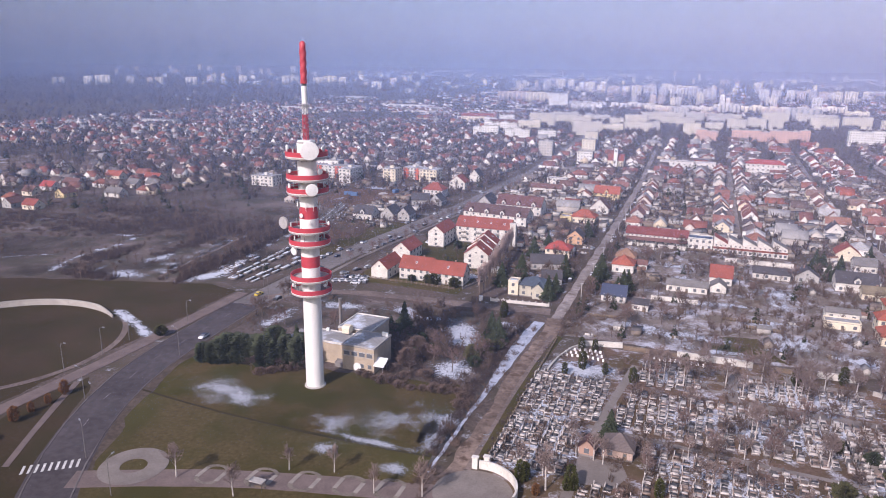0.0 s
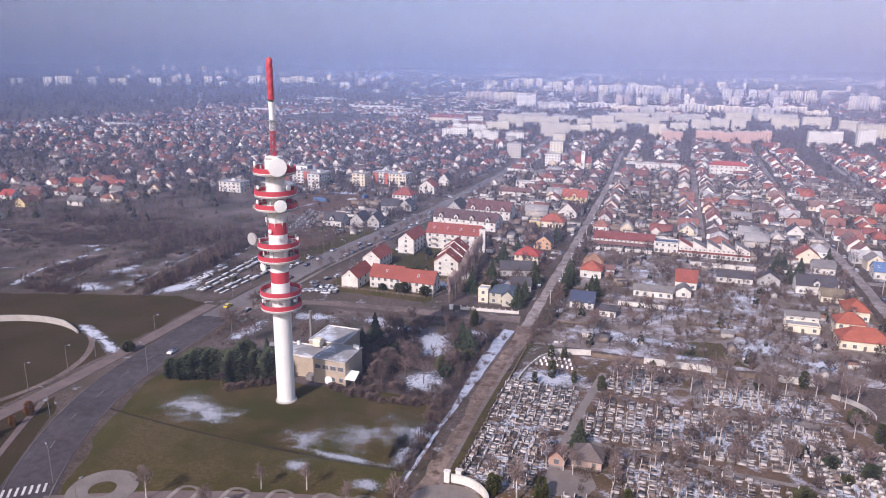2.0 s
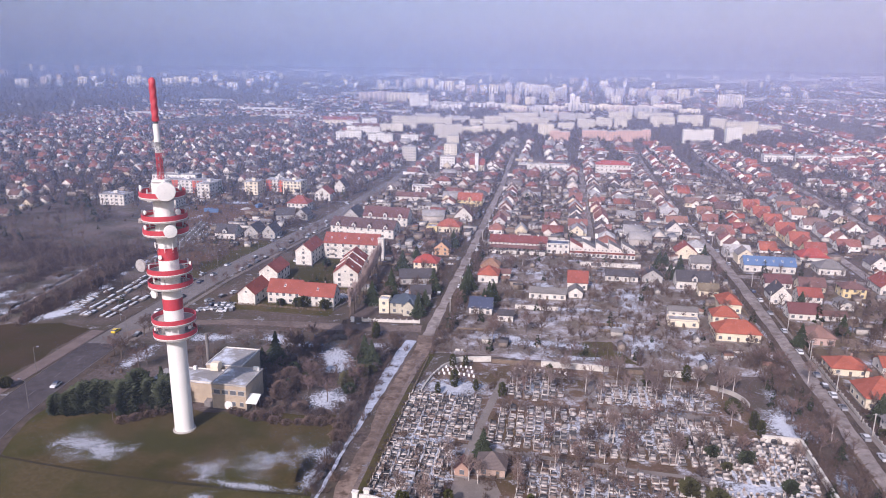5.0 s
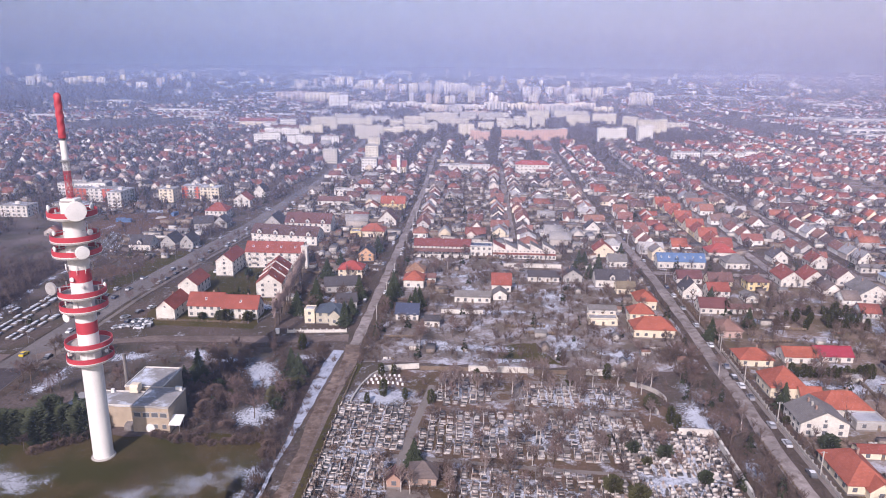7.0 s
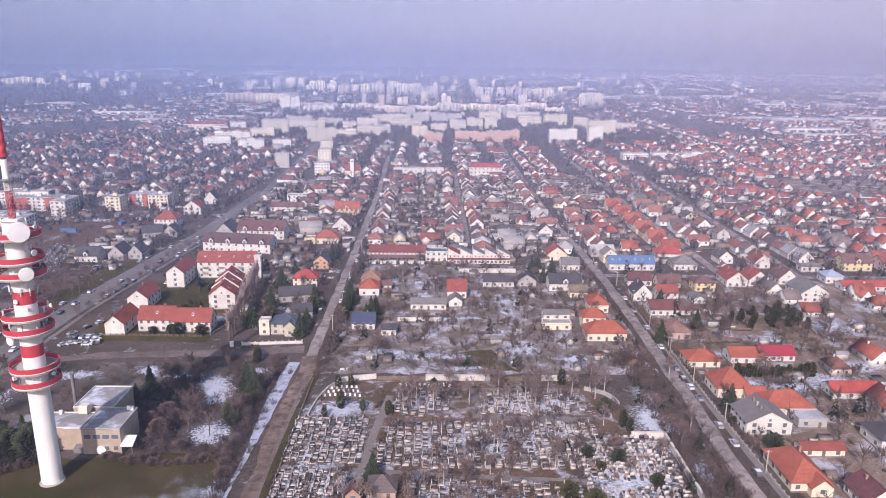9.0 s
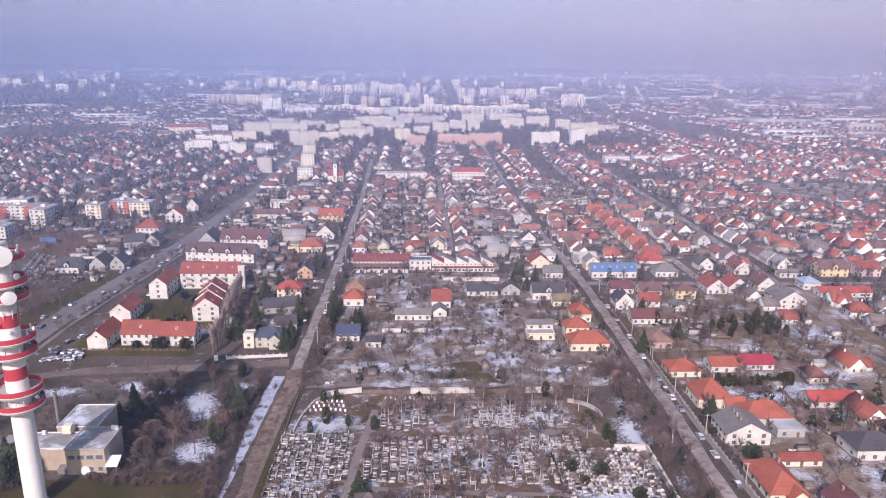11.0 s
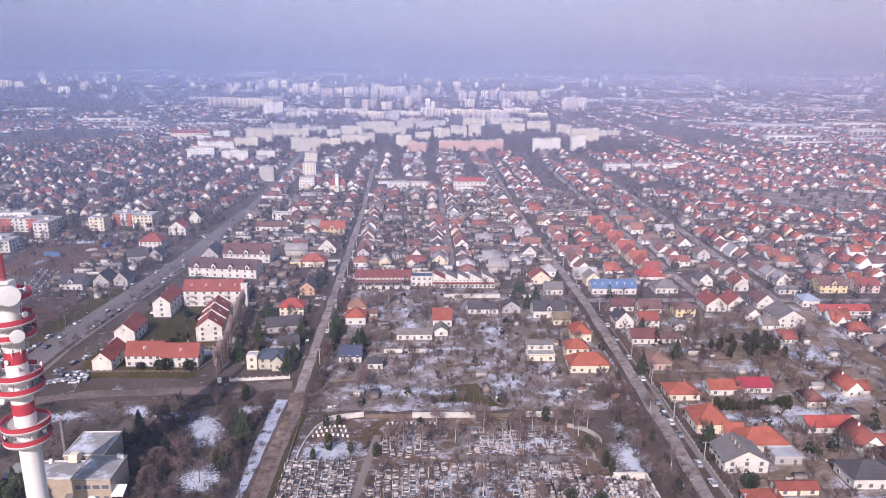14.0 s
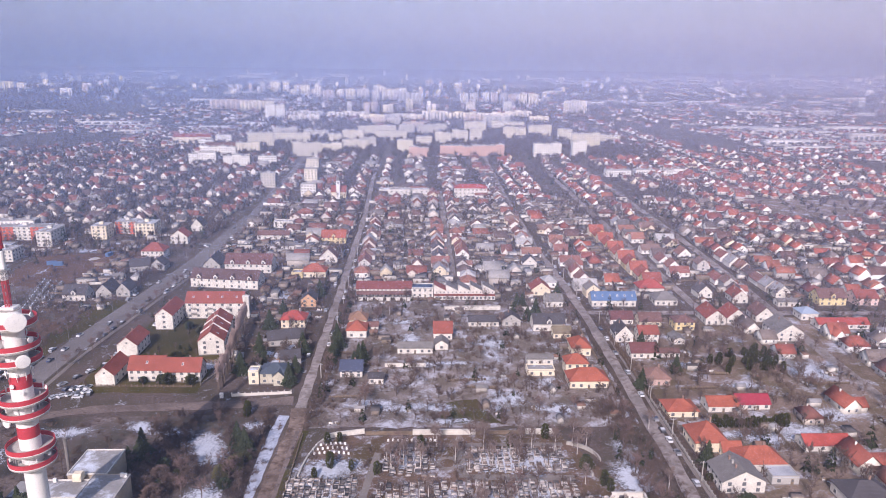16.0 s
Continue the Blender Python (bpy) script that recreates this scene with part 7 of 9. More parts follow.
def grave(kind):
    """A kerbed slab with a headstone: three builds."""
    a, b = bmesh.new(), bmesh.new()
    w, l = ((0.95, 1.95), (1.6, 2.0), (1.05, 2.05))[kind]
    prism(a, [(-w / 2, 0), (w / 2, 0), (w / 2 - 0.06, 0.34), (-w / 2 + 0.06, 0.34)], "y", -l / 2, l / 2)
    box(a, -w / 2 + 0.14, w / 2 - 0.14, -l / 2 + 0.14, l / 2 - 0.1, 0.34, 0.42)
    h = (1.2, 1.35, 1.1)[kind]
    if kind == 2:
        prism(b, [(-0.3, 0.34), (0.3, 0.34), (0.26, h), (0.0, h + 0.25), (-0.26, h)], "y", l / 2 - 0.3, l / 2 - 0.12)
    else:
        prism(b, [(-w * 0.44, 0.34), (w * 0.44, 0.34), (w * 0.44, h * 0.85), (w * 0.2, h), (-w * 0.2, h), (-w * 0.44, h * 0.85)], "y", l / 2 - 0.32, l / 2 - 0.12)
    return a, b


GR = []
for k in range(3):
    a, b = grave(k)
    root = thing("grave", "stone grave with kerbed slab and upright headstone", "grave", Matrix(), "rows of graves")
    part("slab", a, M_stone_mix, root)
    part("headstone", b, M_stone_mix, root)
    GR.append(root)
rng = random.Random(5)
spots = []


def grave_field(v0, v1, u0, u1, dv, du, turn, skip=0.08):
    v = v0
    while v < v1:
        u = u0 + rng.uniform(0, 1.4)
        drift = rng.uniform(-0.35, 0.35)
        while u < u1:
            if rng.random() > skip and free(v, u, 1.3) and abs(v + 12.3 + (224 - u) * 0.1) > 2.2 and not (abs(u - 179.4 + max(0, v + 19) * 0.12) < 1.7) and not (17 < v < 58 and abs(u - 208) < 2.5) and (v - 12.5) ** 2 + (u - 217) ** 2 > 22:
                spots.append((v + drift + rng.uniform(-0.25, 0.25), u + rng.uniform(-0.25, 0.25), turn + rng.uniform(-6, 6), rng.randrange(3)))
            u += du * rng.uniform(0.92, 1.1)
        v += dv


grave_field(-40.8, -21.5, 151, 178, 2.15, 1.25, 90)
grave_field(-40.8, -19.0, 181, 208, 2.15, 1.25, 90)
grave_field(-15.8, 56, 178, 205.5, 2.7, 1.45, 90, 0.1)
grave_field(-9.5, 10, 209, 227, 2.8, 1.5, 90, 0.25)
grave_field(20, 56, 211, 227, 2.8, 1.5, 90, 0.1)
grave_field(-3, 45, 150, 172, 2.9, 1.5, 90, 0.1)
grave_field(-17, 72, 112, 150, 2.9, 1.5, 90, 0.1)
grave_field(46, 74, 150, 194.5, 1.6, 2.1, 0, 0.05)
near = [s for s in spots if 150 < s[1] < 212]
rng.shuffle(near)
near, seen = near[:150], set(near[:150])
first = set()
for v, u, turn, k in near:
    m = at(v, u, 0.03, turn)
    if k not in first:
        first.add(k)
        GR[k].matrix_world = m
    else:
        copy_thing(GR[k], m)
GT = []
for k in range(3):
    a, b = grave(k)
    bm = bmesh.new()
    for src in (a, b):
        me = mesh_of(src, "tmp", [])
        bm.from_mesh(me)
        bpy.data.meshes.remove(me)
    GT.append(arrays(bm))
places = [(k, *xy(v, u), 0.03, turn - 19, rng.uniform(0.8, 1.2), rng.uniform(0.85, 1.1), rng.uniform(0.7, 1.35)) for v, u, turn, k in spots if (v, u, turn, k) not in seen]
scatter("grave_field", GT, places, [M_stone_far], "dense rows of grey and white stone graves", "graves")
for r in range(3):
    for i in range(9 - r):
        bm = bmesh.new()
        prism(bm, [(-0.35, 0), (0.35, 0), (0.35, 0.8), (0.2, 1.0), (-0.2, 1.0), (-0.35, 0.8)], "y", -0.1, 0.1)
        tagged(part("headstone_small", bm, M_white, None), "small white upright memorial stone", "headstone", "arc of white memorial stones").matrix_world = at(-37 + 1.75 * i + r * 0.8, 222.5 + 3.0 * r + 1.6 * math.sin(i * 0.35), 0.03)

# ---- yard of stacked pieces beside the avenue ----
def stack_template(seed):
    r = random.Random(seed)
    bm = bmesh.new()
    for i in range(4):
        w, d, h, x = r.uniform(1.0, 4.5), r.uniform(0.6, 1.5), r.uniform(0.2, 1.0), r.uniform(-1.6, 1.6)
        vs = box(bm, x - w / 2, x + w / 2, i * 1.7 - 3.0, i * 1.7 - 3.0 + d, 0, h, 0)
        if i == 1:
            box(bm, x - w / 2 + 0.05, x + w * 0.2, i * 1.7 - 2.95, i * 1.7 - 3.05 + d, h, h + 0.07, 1)
    return arrays(bm)


places = []
for v0, v1, n in ((-183.5, -181.0, 6), (-187.0, -185.5, 6), (-193.5, -196.5, 8), (-197.0, -201.0, 8), (-203.5, -207.0, 5)):
    for i in range(n):
        if rng.random() < 0.92:
            u = 255 + 7.4 * i + rng.uniform(-0.8, 0.8)
            places.append((3, *xy(v0 + (v1 - v0) * i / 7 + rng.uniform(-0.4, 0.4), u), 0.02, -19 + 90 + rng.uniform(-4, 4), rng.uniform(4.5, 7.0), rng.uniform(1.3, 2.4), rng.uniform(0.5, 1.1)))
for i in range(7):
    places.append((3, *xy(-206 - 1.2 * (i % 2), 262 + 2.2 * i), 0.02, -19 + 160 + rng.uniform(-6, 6), rng.uniform(3.0, 5.0), 0.9, 0.6))
for row in range(4):
    for i in range(13):
        v, u = -208 - row * 4.5 - i * 1.2, 372 + i * 4.3 + row * 2.0
        if rng.random() < 0.85 and free(v, u, 2.0):
            places.append((rng.randrange(3), *xy(v, u), 0.02, -19 + rng.uniform(-6, 6) + 107, rng.uniform(0.8, 1.2), rng.uniform(0.4, 0.6), rng.uniform(0.8, 1.4)))
bm = bmesh.new()
box(bm, -0.5, 0.5, -0.5, 0.5, 0, 1.0, 0)
for i in range(3):
    box(bm, -0.48 + 0.33 * i, -0.22 + 0.33 * i, -0.42, 0.42, 1.0, 1.12, 1)
scatter("building_material_yard", [stack_template(i) for i in range(3)] + [arrays(bm)], places, [M_concrete_dark, M_snow_pile], "rows of stacked material dusted with snow", "stacks")

# ---- houses across the wasteland ----
sheet("ground_far_field", [(-588, 442), (-679, 513), (-645, 573), (-567, 600), (-533, 540), (-560, 471)], 0.03, M_garden, "pale brown stubble field beyond the wasteland", 2.0)
LW = "houses across the wasteland"
for v, u, w, roof, wall, kind, turn in ((-431, 373, 12, M_roof_brown, M_yellow_wall, "yellow house with broad gable", 90), (-465, 389, 12, M_roof_bright, M_white_wall, "white house with dull red roof", 0), (-461, 407, 15, M_roof_brown, M_grey_wall, "grey house with brown roof", 0), (-461, 450, 15, M_roof_orange, M_cream_wall, "cream house with orange roof", 0), (-416, 424, 10, M_roof_grey, M_white_wall, "low white house with grey roof", 0), (-402, 430, 11, M_roof_grey, M_white_wall, "low white house with sheet roof", 0), (-399, 388, 14, M_roof_grey, M_white_wall, "white house with pale shallow roof", 0), (-424, 454, 15, M_roof_red, M_cream_wall, "cream house with red-brown roof", 0), (-432, 332, 11, M_roof_brown, M_grey_wall, "grey house with dark red roof", 90), (-414, 332, 11, M_roof_red, M_cream_wall, "cream house with dark red roof", 0), (-459, 368, 10, M_roof_brown, M_cream_wall, "cream house with brown roof", 0), (-463, 513, 9, M_roof_grey, M_white_wall, "small white gabled house", 90)):
    house(v, u, w, 8.5, 3.4, 3.4, turn, wall, roof, kind + " by the wasteland", nx=2, ny=1, group=LW, base=False, door=False)
for v, u, w, k in ((-619, 580, 16, 0), (-545, 600, 16, 1), (-542, 614, 15, 0), (-500, 606, 16, 0), (-572, 603, 15, 1), (-465, 623, 15, 0), (-407, 574, 12, 1), (-448, 470, 13, 0), (-440, 415, 12, 1), (-480, 420, 12, 0), (-445, 395, 11, 0), (-388, 405, 9, 1), (-475, 350, 12, 0), (-450, 345, 10, 1)):
    far_left.append((k, *xy(v, u), 0.0, -19 + 4 * (w % 3), w, 8.5, 1.0))

# ---- the building site ----
def earth_pile(v, u, w, d, h, mat, label, seed):
    """A heap of loose earth or bricks with an uneven crest."""
    bm = bmesh.new()
    n = 9
    grid = []
    for i in range(n):
        row = []
        for j in range(n):
            x, y = 2 * i / (n - 1) - 1, 2 * j / (n - 1) - 1
            k = max(0.0, 1 - math.hypot(x, y)) ** 0.8 * (1 + 0.6 * noise.noise((x * 2.5 + seed, y * 2.5, seed * 3.1)))
            row.append(bm.verts.new((x * w / 2, y * d / 2, h * k - 0.02)))
        grid.append(row)
    for i in range(n - 1):
        for j in range(n - 1):
            bm.faces.new((grid[i][j], grid[i + 1][j], grid[i + 1][j + 1], grid[i][j + 1]))
    tagged(part("earth_pile", bm, mat, None), label, "pile", "piles on the building site").matrix_world = at(v, u, 0.05, seed * 37)


M_brick_pile = surface("broken_bricks", (0.34, 0.13, 0.09), 0.95, 0.35, 1.5, 0.4)
earth_pile(-205, 470, 9, 6, 1.8, M_brick_pile, "heap of broken red bricks on bare earth", 1)
earth_pile(-198, 466, 7, 5, 1.5, M_brick_pile, "low heap of red rubble on bare earth", 2)
earth_pile(-214, 455, 11, 7, 2.0, M_earth, "heap of dug brown earth", 3)
earth_pile(-240, 452, 13, 8, 2.4, M_earth, "large heap of dug brown earth", 4)
earth_pile(-252, 470, 9, 7, 1.8, M_earth, "heap of dug earth beside the flats", 5)
earth_pile(-226, 478, 8, 5, 1.4, M_concrete, "pale heap of gravel on bare earth", 6)
earth_pile(-203, 448, 6, 4, 1.2, M_concrete, "pale heap of sand on bare earth", 7)
for v, u, turn in ((-243, 462, 10), (-248, 463.5, 12), (-219, 486, 80)):
    bm = bmesh.new()
    box(bm, -3, 3, -1.2, 1.2, 0.1, 2.6)
    for i in range(12):
        x = -2.75 + 0.5 * i
        box(bm, x - 0.08, x + 0.08, -1.25, 1.25, 0.2, 2.5)
    tagged(part("site_container", bm, M_roof_blue, None), "blue ribbed steel container on bare earth", "container", "containers on the building site").matrix_world = at(v, u, 0, turn)
snow_patch(-232, 496, 26, 4, 5, M_snow_waste, "trodden snow on the site road")
snow_patch(-246, 448, 5, 22, -12, M_snow_waste, "trodden snow beside the site")

# ---- street lamps and poles ----
def street_lamp(v, u, turn):
    root = thing("street_lamp", "tall pale steel street lamp with one arm", "street lamp", at(v, u, 0, turn), "street lamps of the avenue")
    bm = bmesh.new()
    tube(bm, (0, 0, 0), (0, 0, 9.6), 0.1, 0.06, 8)
    part("post", bm, M_concrete_dark, root)
    bm = bmesh.new()
    tube(bm, (0, 0, 9.5), (1.6, 0, 10.0), 0.06, 0.05, 6)
    part("arm", bm, M_concrete_dark, root)
    bm = bmesh.new()
    prism(bm, [(1.4, 9.93), (2.3, 9.98), (2.25, 10.14), (1.5, 10.16)], "y", -0.17, 0.17)
    part("lamp_head", bm, M_steel, root)
    return root


lamp = street_lamp(-134.9, 114.2, 150)
for v, u, turn in ((-157.9, 174.5, 180), (-174.3, 198.2, 0), (-161.7, 232.4, 180), (-158.3, 262.6, 180), (-161.6, 138.6, 180), (-160.0, 292, 180), (-157.5, 325, 180), (-153, 360, 180), (-149, 395, 180), (-145, 430, 180), (-176.5, 250, 0), (-177, 285, 0), (-173, 330, 0), (-168, 370, 0), (-163, 410, 0), (-117, 104.5, 90), (-182, 165, 0), (-182.5, 150, 0), (-183, 178, 0), (-143, 480, 180), (-159, 470, 0)):
    copy_thing(lamp, at(v, u, 0, turn))


def pole(v, u):
    root = thing("utility_pole", "grey concrete utility pole with crossarm", "utility pole", at(v, u), "utility poles along the streets")
    bm = bmesh.new()
    prism(bm, [(-0.14, -0.1), (0.14, -0.1), (0.14, 0.1), (-0.14, 0.1)], "z", 0, 7.6)
    part("post", bm, M_concrete, root)
    bm = bmesh.new()
    box(bm, -0.9, 0.9, -0.05, 0.05, 7.1, 7.2)
    part("crossarm", bm, M_steel, root)
    bm = bmesh.new()
    for x in (-0.8, -0.3, 0.3, 0.8):
        tube(bm, (x, 0, 7.2), (x, 0, 7.42), 0.05, 0.04, 5)
    part("insulators", bm, M_white, root)
    return root


p0 = pole(99.2, 176)
for v, u in ((99, 205), (99, 234), (99.6, 262), (100.2, 292), (101, 322), (100.5, 352), (-41.2, 285), (-41.2, 318), (-41.3, 350), (-41.4, 382), (-41.5, 415), (-41.5, 450), (-42, 485), (99.2, 150), (98.8, 400), (97, 432), (96, 465)):
    copy_thing(p0, at(v, u))

# ---- cars ----
def car(paint, label):
    root = thing("car", label, "car", Matrix(), "cars in the streets")
    bm = bmesh.new()
    prism(bm, [(-2.1, 0.28), (2.1, 0.28), (2.15, 0.6), (2.0, 0.82), (0.95, 0.95), (-1.7, 0.98), (-2.12, 0.85)], "y", -0.86, 0.86)
    part("body", bm, paint, root)
    bm = bmesh.new()
    vs = prism(bm, [(1.0, 0.94), (0.35, 1.4), (-1.1, 1.42), (-1.75, 0.97)], "y", -0.78, 0.78)
    part("windows", bm, M_glass, root, "dark glass")
    bm = bmesh.new()
    prism(bm, [(0.4, 1.38), (0.3, 1.46), (-1.1, 1.48), (-1.2, 1.4)], "y", -0.74, 0.74)
    part("roof", bm, paint, root)
    for x in (-1.35, 1.35):
        for y in (-0.82, 0.82):
            bm = bmesh.new()
            tube(bm, (x, y - 0.1, 0.31), (x, y + 0.1, 0.31), 0.31, 0.31, 12)
            part("wheel", bm, M_rubber, root)
    return root


rng = random.Random(9)
cars = [(-149.5 + 2.7 * i, 267.8 + 1.3 * i, 60) for i in range(5)] + [(-148 + 2.8 * i, 275.5 + 0.5 * i, 75) for i in range(4)] + [(-140, 268, 10), (-136.5, 271, 100), (-152, 280, 60), (-149, 287, 70), (-146, 293, 65)]
for u in (190, 236, 262, 282, 305, 318, 336, 352, 371, 389, 404, 424, 447, 466, 489, 512, 540, 571, 598):
    for (a, b), (c, d) in zip(AVENUE, AVENUE[1:]):
        if b <= u < d:
            side = rng.choice((-4.8, -1.8, 1.8, 4.8, 8.6))
            cars.append((a + (c - a) * (u - b) / (d - b) + side, u, 90 + math.degrees(math.atan2(a - c, d - b)) + (180 if side > 0 else 0)))
for u in (312, 326, 339, 358, 371, 392, 405, 418, 433, 447, 459, 471, 488, 503, 520, 541, 560, 577, 596):
    cars.append((-42.4 + rng.choice((0, -8.0)), u + rng.uniform(-3, 3), 90))
for u in (300, 312, 333, 351, 366, 380, 398, 412, 431):
    cars.append((-141.5 - (u - 312) * -0.1 + rng.uniform(-0.5, 0.5), u, 85))
for u in (176, 192, 203, 222, 231, 238, 247, 268, 290, 312, 330, 344, 392, 420, 443, 460, 487, 510):
    cars.append((96.6 + rng.uniform(-0.3, 0.3) + max(0, min(u, 357) - 225) * 0.022 - max(0, u - 357) * 0.03, u, 90))
for u in range(300, 585, 9):
    for (a, b), (c, d) in zip(AVENUE, AVENUE[1:]):
        if b <= u < d and rng.random() < 0.75:
            cars.append((a + (c - a) * (u - b) / (d - b) + rng.choice((7.6, 7.8, -7.6)), u + rng.uniform(-2, 2), 90 + math.degrees(math.atan2(a - c, d - b))))
C0 = car(M_car, "small parked car with shiny paint")
C0.matrix_world = at(cars[0][0], cars[0][1], 0.06, cars[0][2])
for v, u, turn in cars[1:]:
    copy_thing(C0, at(v, u, 0.06, turn))
yc = car(surface("yellow_paint", (0.7, 0.5, 0.03), 0.3, 0.05), "yellow car on the avenue")
yc.matrix_world = at(-170.5, 238, 0.06, 90)

# ---- rows of houses along the streets ----
rng = random.Random(21)
PROTO = []
for i, (w, d, h, rh, hip, nx, ny, wing) in enumerate(((12, 8.5, 3.3, 3.6, False, 2, 2, (2.5, 6.0, 2.5, 3.2, 2.6)), (10, 9.0, 3.6, 4.2, False, 2, 2, None), (13, 7.5, 3.2, 3.2, False, 3, 1, (-3.0, 5.5, 3.0, 2.8, 2.2)), (10, 9.5, 3.5, 3.6, True, 2, 2, None), (9, 8.0, 5.2, 3.2, False, 2, 1, (1.5, 4.6, 2.2, 3.0, 2.0)), (14, 8.5, 3.2, 3.4, False, 3, 1, None))):
    keep = len(OCCUPIED)
    PROTO.append(house(0, 0, w, d, h, rh, 0, M_wall_mix, M_roof_mix, "rendered house with %s tiled roof" % ("hipped" if hip else "gabled"), hip=hip, storeys=1 if h < 5 else 2, nx=nx, ny=ny, group="town houses along the streets", base=False, door=False, wing=wing))
    del OCCUPIED[keep:]
SIZES = ((12, 8.5), (10, 9.0), (13, 7.5), (10, 9.5), (9, 8.0), (14, 8.5))
placed, made, far_houses = 0, set(), list(far_left)


def put_house(v, u, turn, near=True):
    global placed
    k = rng.randrange(6)
    w, d = SIZES[k]
    r = (w + d) * 0.25
    if not free(v, u, r * 0.9) or on_road(v, u, 6.0):
        return
    take(v, u, w, d, 90 if abs(turn) > 45 else 0)
    t = turn + rng.uniform(-4, 4)
    if near and placed < 88:
        placed += 1
        if k not in made:
            made.add(k)
            PROTO[k].matrix_world = at(v, u, 0, t)
        else:
            copy_thing(PROTO[k], at(v, u, 0, t))
    else:
        far_houses.append((rng.choice((0, 0, 1, 3, 3, 4, 4, 5)), *xy(v, u), 0.0, t - 19, w * rng.uniform(0.85, 1.15), d * rng.uniform(0.85, 1.15), rng.uniform(0.85, 1.2)))


# the orange row beside the fourth street
for i in range(11):
    u = 420 + 13.4 * i
    house(150.5 - 0.25 * i, u, 11.5, 10.5, 4.0, 4.6, 90 if i % 2 else 0, M_cream_wall if i % 3 else M_yellow_wall, M_roof_orange if i not in (0, 3) else M_roof_red, "cream row house with dull orange gable roof", nx=2, ny=2, group="orange row of houses", door=False, base=False)
for v, u0, u1, step, p in ((-35.5, 440, 840, 13.5, 0.75), (16.0, 440, 745, 10.5, 0.85), (33.0, 420, 745, 10.5, 0.85), (84.0, 420, 900, 13, 0.7), (107.5, 400, 900, 13, 0.7), (-60, 545, 680, 14, 0.6), (176.5, 400, 900, 13.5, 0.7), (197, 400, 900, 13.5, 0.65), (224, 400, 900, 13.5, 0.7), (0, 440, 745, 14, 0.35), (52, 420, 745, 14, 0.35), (-20, 440, 745, 14, 0.3), (66, 420, 745, 14, 0.3), (125, 420, 900, 15, 0.35), (-80, 460, 680, 16, 0.5), (-100, 560, 680, 15, 0.5)):
    u = u0
    while u < u1:
        if rng.random() < p + 0.15:
            put_house(v + rng.uniform(-1.2, 1.2), u, 90 if rng.random() < p else 0, u < 600)
        u += step * rng.uniform(0.85, 1.2)
for v, u0, u1, step in ((180, 180, 350, 15), (160, 200, 250, 15), (220, 150, 335, 14), (240, 150, 335, 15), (262, 150, 360, 15), (285, 150, 360, 15), (246, 400, 700, 15), (268, 400, 700, 15), (292, 380, 700, 15)):
    u = u0
    while u < u1:
        if rng.random() < 0.75:
            put_house(v + rng.uniform(-2, 2), u, 90 if rng.random() < 0.55 else 0, u < 470)
        u += step * rng.uniform(0.9, 1.25)

# ---- the wider town ----
def town_template(kind, lite=False):
    """A house one metre wide and deep, walls about 3.3 m and roof 3.6 m high; kinds differ in roof and wings."""
    bm = bmesh.new()
    if kind == 1:
        box(bm, -0.5, 0.5, -0.5, 0.5, 0, 3.3, 0)
        lo = [bm.verts.new((x * 0.55, y * 0.55, 3.2)) for x, y in ((-1, -1), (1, -1), (1, 1), (-1, 1))]
        a, b = bm.verts.new((-0.14, 0, 6.6)), bm.verts.new((0.14, 0, 6.6))
        for f in ((lo[0], lo[1], b, a), (lo[1], lo[2], b), (lo[2], lo[3], a, b), (lo[3], lo[0], a), lo[::-1]):
            bm.faces.new(f).material_index = 1
    else:
        h, top = (5.4, 8.6) if kind == 4 else (3.3, 6.7)
        prism(bm, [(-0.5, 0), (0.5, 0), (0.5, h), (0, top), (-0.5, h)], "x", -0.5, 0.5, 0)
        prism(bm, [(-0.56, h - 0.35), (-0.56, h - 0.15), (0, top + 0.25), (0.56, h - 0.15), (0.56, h - 0.35), (0, top + 0.05)], "x", -0.54, 0.54, 1)
    if kind == 2:
        prism(bm, [(-0.45, 0), (0.05, 0), (0.05, 3.0), (-0.2, 5.6), (-0.45, 3.0)], "y", -0.95, 0.0, 0)
        prism(bm, [(-0.49, 2.75), (-0.49, 2.95), (-0.2, 5.85), (0.09, 2.95), (0.09, 2.75), (-0.2, 5.65)], "y", -1.0, 0.0, 1)
    if kind in (3, 4):
        box(bm, 0.5, 0.95, -0.4, 0.3, 0, 2.4, 0)
        prism(bm, [(0.48, 3.2), (0.48, 3.4), (1.0, 2.55), (1.0, 2.35)], "y", -0.45, 0.35, 1)
    if kind == 3:
        box(bm, -0.95, -0.5, 0.0, 0.45, 0, 2.5, 0)
        box(bm, -1.0, -0.48, -0.05, 0.5, 2.5, 2.7, 3)
    if lite:
        return arrays(bm)
    for x in (-0.25, 0.25):
        box(bm, x - 0.05, x + 0.05, -0.506, -0.49, 1.1, 2.3, 2)
        box(bm, x - 0.05, x + 0.05, 0.49, 0.506, 1.1, 2.3, 2)
    for y in (-0.22, 0.22):
        box(bm, -0.506, -0.49, y - 0.06, y + 0.06, 1.1, 2.3, 2)
        box(bm, 0.49, 0.506, y - 0.06, y + 0.06, 1.1, 2.3, 2)
    box(bm, 0.12, 0.17, 0.05, 0.11, 5.0, 7.3, 0)
    return arrays(bm)


